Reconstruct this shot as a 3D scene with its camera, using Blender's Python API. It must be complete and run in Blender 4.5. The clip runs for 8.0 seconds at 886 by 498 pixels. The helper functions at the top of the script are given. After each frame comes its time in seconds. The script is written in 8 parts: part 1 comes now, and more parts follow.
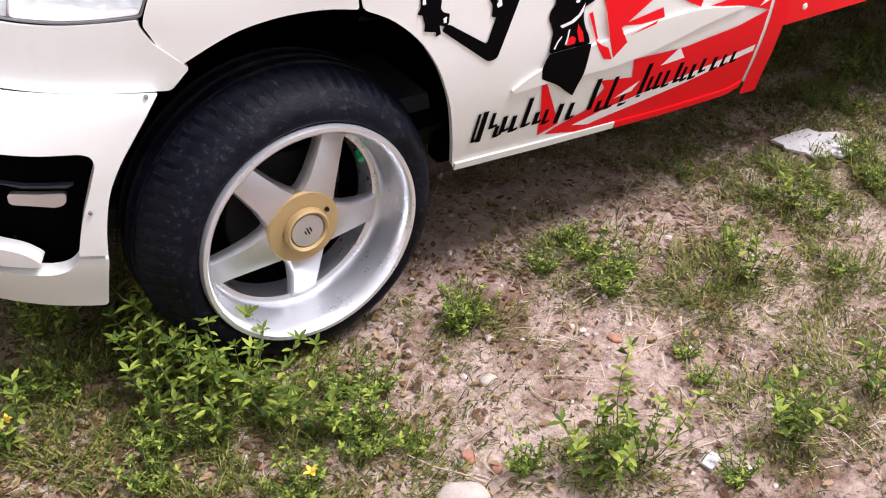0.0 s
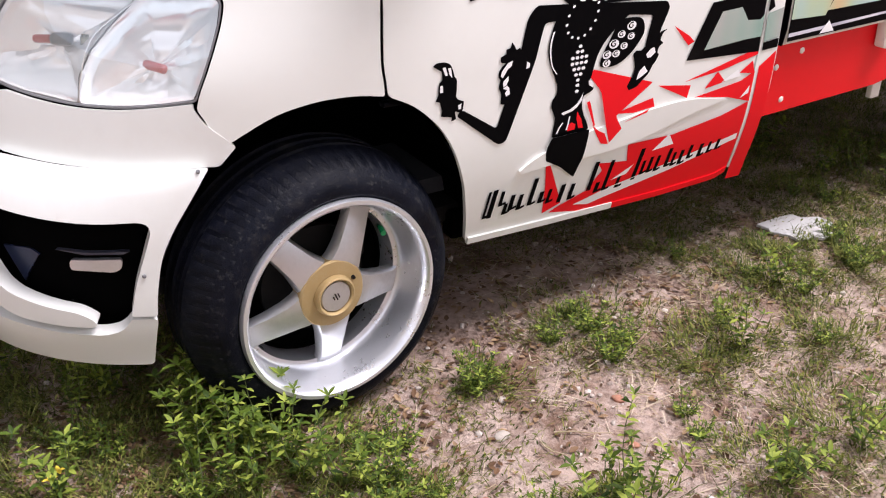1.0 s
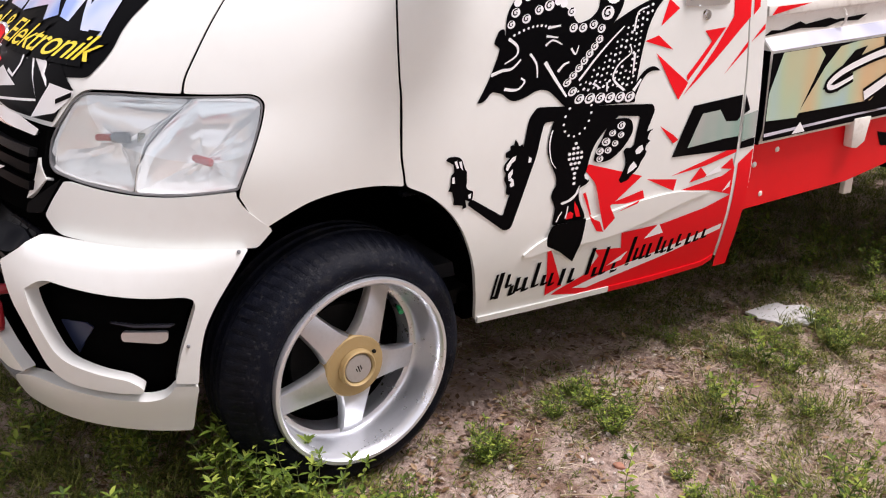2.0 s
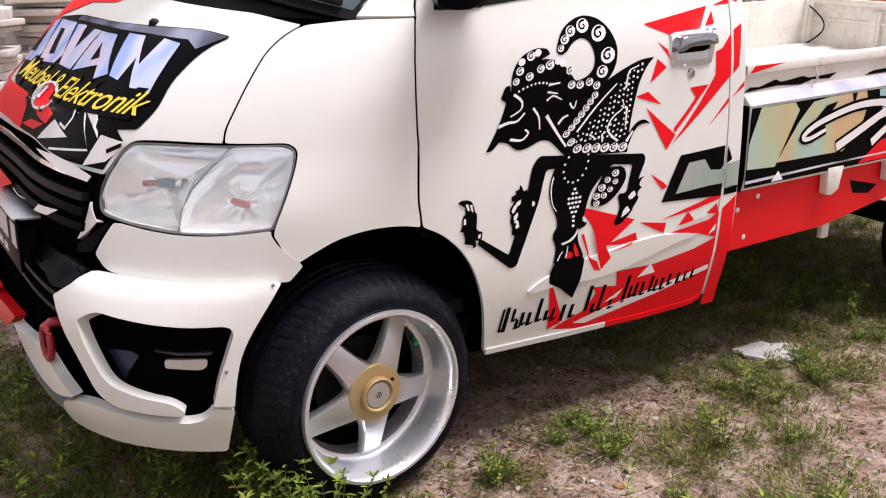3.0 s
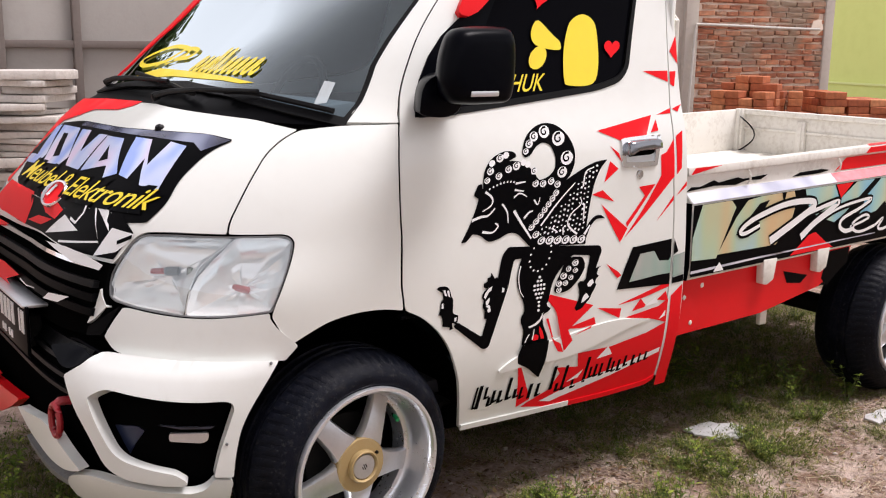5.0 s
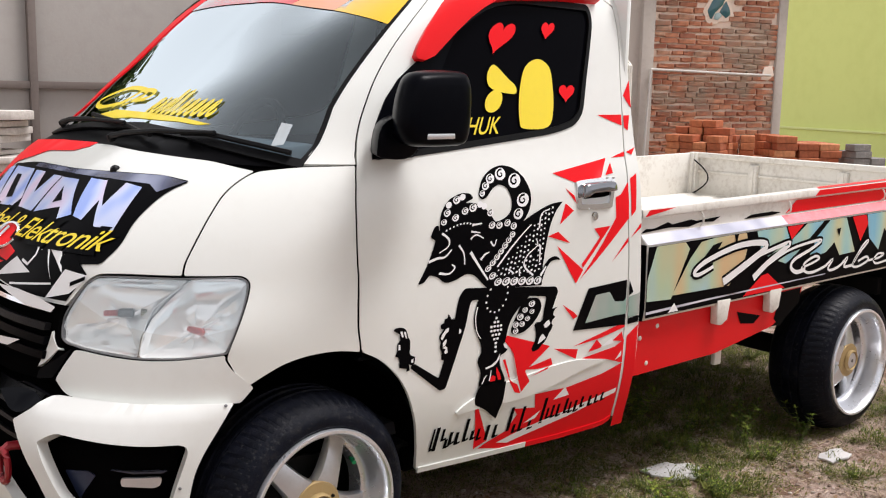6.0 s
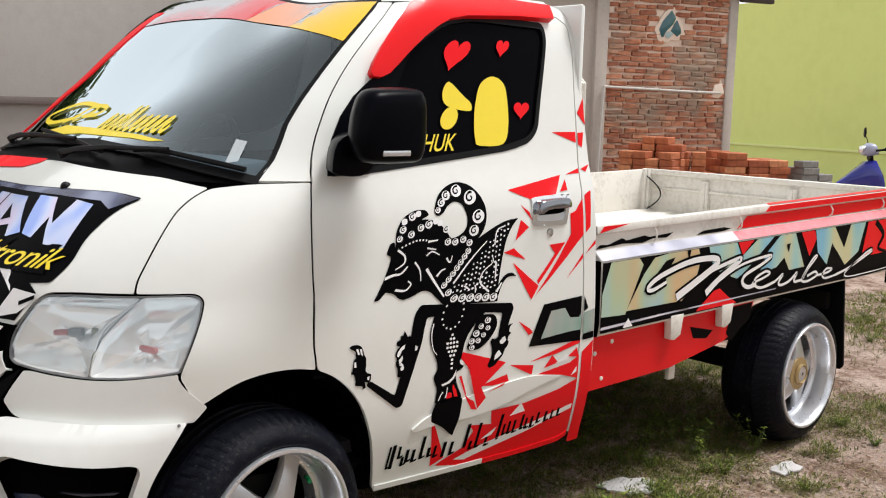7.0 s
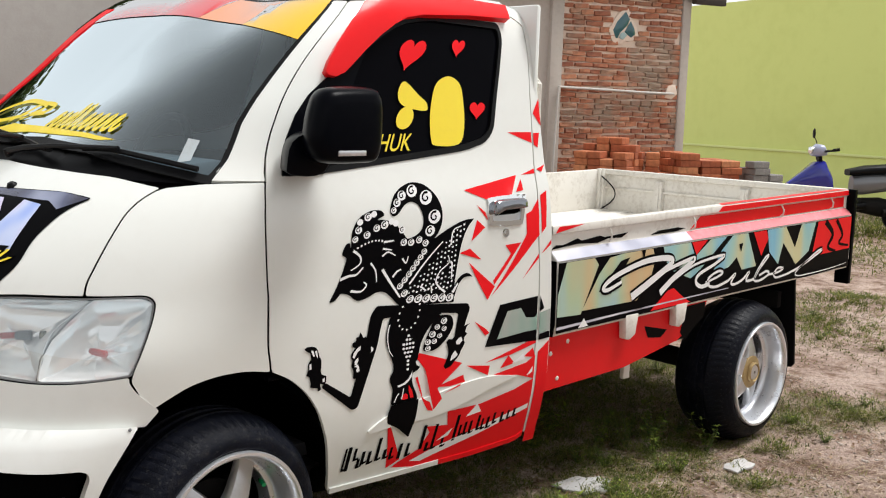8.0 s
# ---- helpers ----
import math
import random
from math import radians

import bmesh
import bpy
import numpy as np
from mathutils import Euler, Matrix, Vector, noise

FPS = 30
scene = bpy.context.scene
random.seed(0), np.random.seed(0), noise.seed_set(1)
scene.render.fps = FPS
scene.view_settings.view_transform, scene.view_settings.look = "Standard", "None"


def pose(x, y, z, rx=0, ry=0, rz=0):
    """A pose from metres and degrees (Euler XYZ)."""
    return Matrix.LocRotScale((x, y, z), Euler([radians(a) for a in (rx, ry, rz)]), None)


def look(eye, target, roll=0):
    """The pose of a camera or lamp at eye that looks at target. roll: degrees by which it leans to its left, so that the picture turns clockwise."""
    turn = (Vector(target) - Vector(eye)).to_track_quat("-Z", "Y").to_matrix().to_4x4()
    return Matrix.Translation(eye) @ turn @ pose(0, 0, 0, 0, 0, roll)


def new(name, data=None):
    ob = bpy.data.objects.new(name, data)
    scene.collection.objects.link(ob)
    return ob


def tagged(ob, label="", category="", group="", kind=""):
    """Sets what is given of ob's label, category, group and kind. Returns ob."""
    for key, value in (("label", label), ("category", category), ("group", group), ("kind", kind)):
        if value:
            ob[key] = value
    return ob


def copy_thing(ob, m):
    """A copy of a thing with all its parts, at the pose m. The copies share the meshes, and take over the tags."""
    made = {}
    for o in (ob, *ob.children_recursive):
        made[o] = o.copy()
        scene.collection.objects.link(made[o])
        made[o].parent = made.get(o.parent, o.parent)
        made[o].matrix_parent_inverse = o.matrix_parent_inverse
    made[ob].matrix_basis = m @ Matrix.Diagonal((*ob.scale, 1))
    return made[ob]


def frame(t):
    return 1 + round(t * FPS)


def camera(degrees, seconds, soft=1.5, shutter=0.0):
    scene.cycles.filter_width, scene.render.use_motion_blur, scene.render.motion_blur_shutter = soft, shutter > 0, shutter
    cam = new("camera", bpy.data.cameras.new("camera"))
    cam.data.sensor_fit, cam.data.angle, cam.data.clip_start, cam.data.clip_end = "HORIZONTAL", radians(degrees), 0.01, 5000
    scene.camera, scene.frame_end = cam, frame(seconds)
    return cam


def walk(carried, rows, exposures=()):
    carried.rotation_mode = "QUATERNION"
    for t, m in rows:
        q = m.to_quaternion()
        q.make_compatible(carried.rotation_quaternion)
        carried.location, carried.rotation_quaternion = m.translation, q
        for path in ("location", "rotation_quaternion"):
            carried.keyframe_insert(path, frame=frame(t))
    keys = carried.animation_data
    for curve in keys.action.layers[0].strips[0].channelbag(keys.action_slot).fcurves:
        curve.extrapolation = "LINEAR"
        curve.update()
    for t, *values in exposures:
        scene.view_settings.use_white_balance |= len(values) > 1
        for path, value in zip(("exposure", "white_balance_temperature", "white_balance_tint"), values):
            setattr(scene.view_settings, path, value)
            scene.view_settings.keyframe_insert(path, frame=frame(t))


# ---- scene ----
cam = camera(47.7, 8.0, 1.1)
PATH = [
    (0, (-0.616, -1.508, 1.383), (0.244, -0.109, 0.241), 1.4),
    (0.5, (-0.691, -1.596, 1.379), (0.202, -0.144, 0.334), 1.1),
    (1, (-0.765, -1.673, 1.394), (0.162, -0.172, 0.452), 0.9),
    (1.5, (-0.838, -1.76, 1.413), (0.116, -0.214, 0.577), 0.8),
    (2, (-0.917, -1.864, 1.406), (0.061, -0.277, 0.68), 0.4),
    (3.5, (-1.186, -2.091, 1.431), (-0.142, -0.483, 0.864), 0.5),
    (4, (-1.272, -2.146, 1.429), (-0.198, -0.538, 0.919), 0.5),
    (4.5, (-1.31, -2.184, 1.432), (-0.207, -0.58, 0.975), 0.6),
    (5, (-1.318, -2.2, 1.435), (-0.177, -0.607, 1.033), 0.8),
    (6.5, (-1.316, -2.215, 1.436), (-0.068, -0.68, 1.14), 1.3),
    (7, (-1.317, -2.211, 1.439), (-0.033, -0.705, 1.153), 1.4),
    (7.5, (-1.314, -2.204, 1.441), (0.005, -0.727, 1.156), 1.6),
    (8, (-1.308, -2.199, 1.44), (0.043, -0.751, 1.155), 1.7),
]
walk(cam, [(t, look(eye, target, roll)) for t, eye, target, roll in PATH], [(0, 0.42, 6150, 21), (1, 0.30, 6200, 21), (2, 0.10, 6350, 20), (3.5, 0.03, 6400, 21), (5, -0.04, 6400, 18), (6.5, -0.13, 6350, 12), (8, -0.17, 6350, 9)])

# ---------------------------------------------------------------- light
world = bpy.data.worlds.new("overcast_sky")
scene.world = world
world.use_nodes = True
wn, wl = world.node_tree.nodes, world.node_tree.links
sky = wn.new("ShaderNodeTexSky")
sky.sky_type, sky.sun_disc = "NISHITA", False
sky.sun_elevation, sky.sun_rotation = radians(65.5), radians(122)
sky.air_density, sky.dust_density, sky.ozone_density = 1.0, 6.0, 0.6
grade = wn.new("ShaderNodeHueSaturation")
grade.inputs["Saturation"].default_value = 0.35
wl.new(sky.outputs[0], grade.inputs["Color"])
cloud = wn.new("ShaderNodeMix")
cloud.data_type = "RGBA"
cloud.inputs[0].default_value = 0.8
cover_z, cover_ramp = wn.new("ShaderNodeTexCoord"), wn.new("ShaderNodeMapRange")      # bright haze, a little brighter low down
split = wn.new("ShaderNodeSeparateXYZ")
wl.new(cover_z.outputs["Generated"], split.inputs[0])
cover_ramp.inputs[3].default_value, cover_ramp.inputs[4].default_value = 13.5, 4.6
wl.new(split.outputs[2], cover_ramp.inputs[0])
wl.new(cover_ramp.outputs[0], cloud.inputs[7])
wl.new(grade.outputs[0], cloud.inputs[6])
wl.new(cloud.outputs[2], wn["Background"].inputs["Color"])
wn["Background"].inputs["Strength"].default_value = 0.112
sun = new("sun", bpy.data.lights.new("sun", "SUN"))
sun.data.energy, sun.data.angle, sun.data.color = 4.4, radians(22), (1.0, 0.97, 0.935)
sun.matrix_world = look((3.5, -2.2, 9), (0, 0, 0))


# ---------------------------------------------------------------- materials
def material(name, color, rough=0.5, metal=0.0, coat=0.0, **more):
    m = bpy.data.materials.new(name)
    m.use_nodes = True
    b = m.node_tree.nodes["Principled BSDF"]
    b.inputs["Base Color"].default_value = (*color, 1)
    b.inputs["Roughness"].default_value = rough
    b.inputs["Metallic"].default_value = metal
    b.inputs["Coat Weight"].default_value = coat
    b.inputs["Coat Roughness"].default_value = 0.06
    for key, value in more.items():
        b.inputs[key.replace("_", " ")].default_value = value
    return m


def noise_tex(m, scale, detail=4.0, rough=0.6, coord="Object"):
    n, l = m.node_tree.nodes, m.node_tree.links
    c = n.new("ShaderNodeTexCoord")
    t = n.new("ShaderNodeTexNoise")
    t.inputs["Scale"].default_value, t.inputs["Detail"].default_value, t.inputs["Roughness"].default_value = scale, detail, rough
    l.new(c.outputs[coord], t.inputs["Vector"])
    return t


def ramp(m, source, stops):
    n, l = m.node_tree.nodes, m.node_tree.links
    r = n.new("ShaderNodeValToRGB")
    e = r.color_ramp.elements
    while len(e) < len(stops):
        e.new(0.5)
    for k, (p, c) in zip(e, stops):
        k.position, k.color = p, (*c, 1)
    l.new(source, r.inputs[0])
    return r.outputs[0]


def mix(m, fac, a, b, kind="MIX"):
    n, l = m.node_tree.nodes, m.node_tree.links
    x = n.new("ShaderNodeMix")
    x.data_type, x.blend_type = "RGBA", kind
    for value, slot in ((fac, 0), (a, 6), (b, 7)):
        if isinstance(value, (int, float)):
            x.inputs[slot].default_value = value
        elif isinstance(value, tuple):
            x.inputs[slot].default_value = (*value, 1)
        else:
            l.new(value, x.inputs[slot])
    return x.outputs[2]


def wear(m, scale, amount, dirt=(0.25, 0.2, 0.15), rough_to=None, bump=0.0, bump_scale=200.0):
    """Dirt of two sizes over the base colour, and a fine bump."""
    n, l = m.node_tree.nodes, m.node_tree.links
    b = n["Principled BSDF"]
    base = tuple(b.inputs["Base Color"].default_value)[:3]
    big, small = noise_tex(m, scale), noise_tex(m, scale * 9, 6)
    mask = mix(m, 0.5, big.outputs[0], small.outputs[0])
    f = ramp(m, mask, [(0.48, (0, 0, 0)), (0.72, (amount,) * 3)])
    l.new(mix(m, f, base, dirt), b.inputs["Base Color"])
    if rough_to is not None:
        r0 = b.inputs["Roughness"].default_value
        l.new(ramp(m, mask, [(0.4, (r0,) * 3), (0.75, (rough_to,) * 3)]), b.inputs["Roughness"])
    if bump:
        t = noise_tex(m, bump_scale, 5)
        k = n.new("ShaderNodeBump")
        k.inputs["Strength"].default_value, k.inputs["Distance"].default_value = bump, 0.004
        l.new(t.outputs[0], k.inputs["Height"])
        l.new(k.outputs[0], b.inputs["Normal"])
    return m


white_paint = wear(material("white_paint", (0.755, 0.765, 0.725), 0.28, 0, 0.8), 2.0, 0.10, (0.5, 0.46, 0.4), 0.38)
bumper_paint = wear(material("bumper_paint", (0.73, 0.74, 0.71), 0.3, 0, 0.6), 3.0, 0.12, (0.5, 0.46, 0.4), 0.4)
bed_paint = wear(material("bed_paint", (0.74, 0.71, 0.65), 0.45), 5.0, 0.55, (0.30, 0.23, 0.16), 0.6)
red_film = wear(material("red_film", (0.78, 0.008, 0.013), 0.38, 0, 0.03, Specular_IOR_Level=0.12), 4.0, 0.10, (0.35, 0.02, 0.02))
red_plastic = wear(material("red_plastic", (0.74, 0.008, 0.011), 0.3, 0, 0.10, Specular_IOR_Level=0.15), 4.0, 0.08, (0.3, 0.02, 0.02))
black_film = wear(material("black_film", (0.002, 0.002, 0.0025), 0.35, Specular_IOR_Level=0.03), 6.0, 0.25, (0.005, 0.0045, 0.0045))
white_film = wear(material("white_film", (0.83, 0.83, 0.83), 0.3, 0, 0.4), 5.0, 0.08, (0.5, 0.48, 0.45))
yellow_film = wear(material("yellow_film", (0.85, 0.66, 0.02), 0.35, 0, 0.2), 6.0, 0.12, (0.5, 0.38, 0.05))
band_yellow = wear(material("band_yellow", (0.86, 0.50, 0.015), 0.35, 0, 1.0), 6.0, 0.12, (0.6, 0.36, 0.03))
band_red = material("band_red", (0.70, 0.012, 0.02), 0.3, 0, 1.0)
orange_film = material("orange_film", (0.85, 0.30, 0.10), 0.35, 0, 1.0)
black_plastic = wear(material("black_plastic", (0.003, 0.003, 0.0035), 0.42, Specular_IOR_Level=0.15), 6.0, 0.35, (0.016, 0.015, 0.014), 0.55, 0.12, 300)
mirror_plastic = wear(material("mirror_plastic", (0.0015, 0.0018, 0.0032), 0.30, Specular_IOR_Level=0.045), 5.0, 0.3, (0.007, 0.007, 0.009))
dark_metal = wear(material("dark_metal", (0.007, 0.0065, 0.006), 0.7, 0.0, Specular_IOR_Level=0.2), 8.0, 0.6, (0.018, 0.015, 0.012), 0.85)
rubber = material("rubber", (0.006, 0.007, 0.012), 0.5, Specular_IOR_Level=0.11)
n, l = rubber.node_tree.nodes, rubber.node_tree.links
worn, scuff, grain = noise_tex(rubber, 11, 5, 0.65), noise_tex(rubber, 55, 5, 0.75), noise_tex(rubber, 150, 4, 0.7)
old = ramp(rubber, worn.outputs[0], [(0.40, (0.002, 0.0025, 0.005)), (0.56, (0.004, 0.005, 0.010)), (0.72, (0.020, 0.019, 0.019))])
chalk = ramp(rubber, scuff.outputs[0], [(0.56, (0, 0, 0)), (0.74, (0.6, 0.6, 0.6))])
l.new(mix(rubber, chalk, old, (0.060, 0.058, 0.055)), n["Principled BSDF"].inputs["Base Color"])
l.new(ramp(rubber, worn.outputs[0], [(0.4, (0.36,) * 3), (0.7, (0.72,) * 3)]), n["Principled BSDF"].inputs["Roughness"])
bump = n.new("ShaderNodeBump")
bump.inputs["Strength"].default_value, bump.inputs["Distance"].default_value = 0.55, 0.004
l.new(mix(rubber, 0.5, scuff.outputs[0], grain.outputs[0]), bump.inputs["Height"])
l.new(bump.outputs[0], n["Principled BSDF"].inputs["Normal"])
silver = wear(material("silver_rim", (0.66, 0.67, 0.69), 0.32, 0.85), 10.0, 0.25, (0.42, 0.42, 0.41), 0.5)
polished = wear(material("polished_rim", (0.80, 0.82, 0.86), 0.27, 0.78), 10.0, 0.18, (0.58, 0.59, 0.61), 0.38)
gold = wear(material("gold_hub", (0.46, 0.33, 0.15), 0.5, 0.35), 20.0, 0.45, (0.50, 0.42, 0.28), 0.6)
chrome = material("chrome", (0.82, 0.83, 0.84), 0.08, 1.0)
dull_chrome = wear(material("dull_chrome", (0.27, 0.28, 0.30), 0.16, 1.0), 18.0, 0.35, (0.26, 0.26, 0.27), 0.3)
reflector_mat = material("lamp_reflector", (0.985, 0.985, 0.99), 0.05, 0.52)
rn, rl = reflector_mat.node_tree.nodes, reflector_mat.node_tree.links
ripple = rn.new("ShaderNodeBump")
ripple.inputs["Strength"].default_value, ripple.inputs["Distance"].default_value = 0.16, 0.02
rl.new(noise_tex(reflector_mat, 15, 1.0, 0.4).outputs[0], ripple.inputs["Height"])
rl.new(ripple.outputs[0], rn["Principled BSDF"].inputs["Normal"])
# near-zero black without sheen: the shade of recesses is put into this colour
shade_black = material("recess_shade", (0.002, 0.002, 0.002), 0.9, Specular_IOR_Level=0.0)
tint_glass = material("tinted_glass", (0.002, 0.002, 0.003), 0.05, 0, 0, Specular_IOR_Level=0.02)
cloth = wear(material("seat_cloth", (0.05, 0.05, 0.055), 0.9), 10, 0.4, (0.08, 0.08, 0.08))
green_tape = material("green_plastic", (0.01, 0.36, 0.12), 0.35)

clear_glass = bpy.data.materials.new("clear_glass")
clear_glass.use_nodes = True
n, l = clear_glass.node_tree.nodes, clear_glass.node_tree.links
n.remove(n["Principled BSDF"])
tr, gl, fr, ms = n.new("ShaderNodeBsdfTransparent"), n.new("ShaderNodeBsdfGlossy"), n.new("ShaderNodeFresnel"), n.new("ShaderNodeMixShader")
tr.inputs[0].default_value = (0.62, 0.84, 0.94, 1)
gl.inputs["Roughness"].default_value = 0.02
gl.inputs[0].default_value = (0.86, 0.96, 1.0, 1)
fr.inputs[0].default_value = 1.45
# mirror share boosted beyond plain glass to bring up the sky streak
film = n.new("ShaderNodeMath")
film.operation, film.inputs[1].default_value = "MULTIPLY", 4.7
film.use_clamp = True
steep = n.new("ShaderNodeMath")
steep.operation, steep.inputs[1].default_value = "POWER", 2.2
l.new(fr.outputs[0], film.inputs[0])
l.new(film.outputs[0], steep.inputs[0])
# fixed share of reflection added at every angle to lighten the glass
added_gloss = n.new("ShaderNodeMath")
added_gloss.operation, added_gloss.inputs[1].default_value = "ADD", 0.16
added_gloss.use_clamp = True
l.new(steep.outputs[0], added_gloss.inputs[0])
l.new(added_gloss.outputs[0], ms.inputs[0]), l.new(tr.outputs[0], ms.inputs[1]), l.new(gl.outputs[0], ms.inputs[2])
l.new(ms.outputs[0], n["Material Output"].inputs[0])

for m in (band_yellow, band_red, orange_film):          # the film has the glass's shine at a flat angle
    n, l = m.node_tree.nodes, m.node_tree.links
    gl, fr, ms = n.new("ShaderNodeBsdfGlossy"), n.new("ShaderNodeFresnel"), n.new("ShaderNodeMixShader")
    gl.inputs["Roughness"].default_value, fr.inputs[0].default_value = 0.04, 1.45
    strong, steep = n.new("ShaderNodeMath"), n.new("ShaderNodeMath")
    strong.operation, strong.inputs[1].default_value, strong.use_clamp = "MULTIPLY", 3.1, True
    steep.operation, steep.inputs[1].default_value = "POWER", 4.5
    l.new(fr.outputs[0], strong.inputs[0]), l.new(strong.outputs[0], steep.inputs[0]), l.new(steep.outputs[0], ms.inputs[0])
    l.new(n["Principled BSDF"].outputs[0], ms.inputs[1]), l.new(gl.outputs[0], ms.inputs[2]), l.new(ms.outputs[0], n["Material Output"].inputs[0])

lamp_glass = clear_glass.copy()
lamp_glass.name = "lamp_lens"
lamp_glass.node_tree.nodes["Math"].inputs[1].default_value = 1.6
lamp_glass.node_tree.nodes["Fresnel"].inputs[0].default_value = 1.45
lamp_glass.node_tree.nodes["Transparent BSDF"].inputs[0].default_value = (0.96, 0.96, 0.95, 1)


def iridescent(name, low, mid, high, scale):
    """Rainbow foil: slow bands of pastel colour over a light metallic film."""
    m = material(name, mid, 0.25, 0.15, 0.4)
    nn, ll = m.node_tree.nodes, m.node_tree.links
    t = noise_tex(m, scale, 1.0, 0.4)
    lean = nn.new("ShaderNodeMapping")
    lean.inputs["Scale"].default_value, lean.inputs["Rotation"].default_value = (1.9, 1.9, 0.45), (0, radians(14), 0)
    ll.new(nn["Texture Coordinate"].outputs["Object"], lean.inputs[0]), ll.new(lean.outputs[0], t.inputs["Vector"])
    ll.new(ramp(m, t.outputs[0], [(0.36, low), (0.5, mid), (0.64, high)]), nn["Principled BSDF"].inputs["Base Color"])
    return m


foil_blue = iridescent("foil_blue", (0.30, 0.42, 0.85), (0.55, 0.62, 0.85), (0.72, 0.60, 0.78), 4.0)
foil_green = iridescent("foil_green", (0.22, 0.38, 0.32), (0.31, 0.42, 0.37), (0.40, 0.43, 0.40), 5.0)
foil_rainbow = iridescent("foil_rainbow", (0.66, 0.46, 0.24), (0.46, 0.58, 0.38), (0.34, 0.56, 0.70), 3.0)
foil_teal = iridescent("foil_teal", (0.22, 0.52, 0.70), (0.38, 0.62, 0.56), (0.62, 0.60, 0.34), 3.4)
foil_grey = iridescent("foil_grey", (0.42, 0.43, 0.52), (0.60, 0.60, 0.70), (0.78, 0.76, 0.84), 3.0)


# ---------------------------------------------------------------- mesh helpers
def finish(me, mat, smooth=None):
    for m in mat if isinstance(mat, (list, tuple)) else [mat]:
        me.materials.append(m)
    if smooth:
        me.polygons.foreach_set("use_smooth", [True] * len(me.polygons))
        me.set_sharp_from_angle(angle=radians(smooth))
    return me


def part(name, bm, mat, parent=None, label="", smooth=35):
    """One bmesh as one mesh object, under a thing or a part."""
    me = bpy.data.meshes.new(name)
    bm.to_mesh(me)
    bm.free()
    ob = new(name, finish(me, mat, smooth))
    if parent is not None:
        ob.parent = parent
    return tagged(ob, label)


def add_box(bm, lo, hi, bevel=0.0, m=None, seg=2):
    made = bmesh.ops.create_cube(bm, size=1.0)["verts"]
    mid = [(a + b) / 2 for a, b in zip(lo, hi)]
    size = [b - a for a, b in zip(lo, hi)]
    bmesh.ops.transform(bm, matrix=(m or Matrix()) @ Matrix.LocRotScale(mid, None, size), verts=made)
    if bevel:
        edges = {e for v in made for e in v.link_edges}
        bmesh.ops.bevel(bm, geom=list(edges), offset=bevel, segments=seg, profile=0.5, affect="EDGES")


def box(lo, hi, bevel=0.0, m=None):
    bm = bmesh.new()
    add_box(bm, lo, hi, bevel, m)
    return bm


def add_lathe(bm, profile, steps=48, m=None, closed=False):
    """Turns (radius, y) pairs round the y axis."""
    m = m or Matrix()
    rings = []
    for r, y in profile:
        if r < 1e-5:
            rings.append([bm.verts.new(m @ Vector((0, y, 0)))] * steps)
        else:
            rings.append([bm.verts.new(m @ Vector((r * math.cos(2 * math.pi * i / steps), y, r * math.sin(2 * math.pi * i / steps)))) for i in range(steps)])
    pairs = list(zip(rings, rings[1:])) + ([(rings[-1], rings[0])] if closed else [])
    for a, b in pairs:
        for i in range(steps):
            k = (i + 1) % steps
            vs = []
            for v in (a[i], a[k], b[k], b[i]):
                if v not in vs:
                    vs.append(v)
            if len(vs) > 2:
                bm.faces.new(vs)


def lathe(profile, steps=48, m=None, closed=False):
    bm = bmesh.new()
    add_lathe(bm, profile, steps, m, closed)
    bmesh.ops.recalc_face_normals(bm, faces=bm.faces)
    return bm


def add_tube(bm, pts, radius, sides=8, taper=None):
    """A round bar along points; taper: radius at the far end."""
    pts = [Vector(p) for p in pts]
    rings = []
    for i, p in enumerate(pts):
        d = (pts[min(i + 1, len(pts) - 1)] - pts[max(i - 1, 0)]).normalized()
        a = d.cross(Vector((0, 0, 1)) if abs(d.z) < 0.9 else Vector((1, 0, 0))).normalized()
        b = d.cross(a)
        r = radius if taper is None else radius + (taper - radius) * i / (len(pts) - 1)
        rings.append([bm.verts.new(p + r * (math.cos(2 * math.pi * k / sides) * a + math.sin(2 * math.pi * k / sides) * b)) for k in range(sides)])
    for a, b in zip(rings, rings[1:]):
        for k in range(sides):
            bm.faces.new((a[k], a[(k + 1) % sides], b[(k + 1) % sides], b[k]))
    bm.faces.new(rings[0][::-1])
    bm.faces.new(rings[-1])


def tube(pts, radius, sides=8, taper=None):
    bm = bmesh.new()
    add_tube(bm, pts, radius, sides, taper)
    bmesh.ops.recalc_face_normals(bm, faces=bm.faces)
    return bm


def add_prism(bm, outline, axis, lo, hi, bevel=0.0):
    """A 2D outline pushed along an axis; outline pairs are the other two axes in order."""
    def at(p, q):
        v = list(p)
        v.insert("xyz".index(axis), q)
        return v
    a = [bm.verts.new(at(p, lo)) for p in outline]
    b = [bm.verts.new(at(p, hi)) for p in outline]
    made = [bm.faces.new(a), bm.faces.new(b)]
    for i in range(len(a)):
        k = (i + 1) % len(a)
        made.append(bm.faces.new((a[i], a[k], b[k], b[i])))
    bmesh.ops.recalc_face_normals(bm, faces=made)
    if bevel:
        bmesh.ops.bevel(bm, geom=list({e for f in made for e in f.edges}), offset=bevel, segments=2, profile=0.5, affect="EDGES", clamp_overlap=True)


def prism(outline, axis, lo, hi, bevel=0.0):
    bm = bmesh.new()
    add_prism(bm, outline, axis, lo, hi, bevel)
    return bm


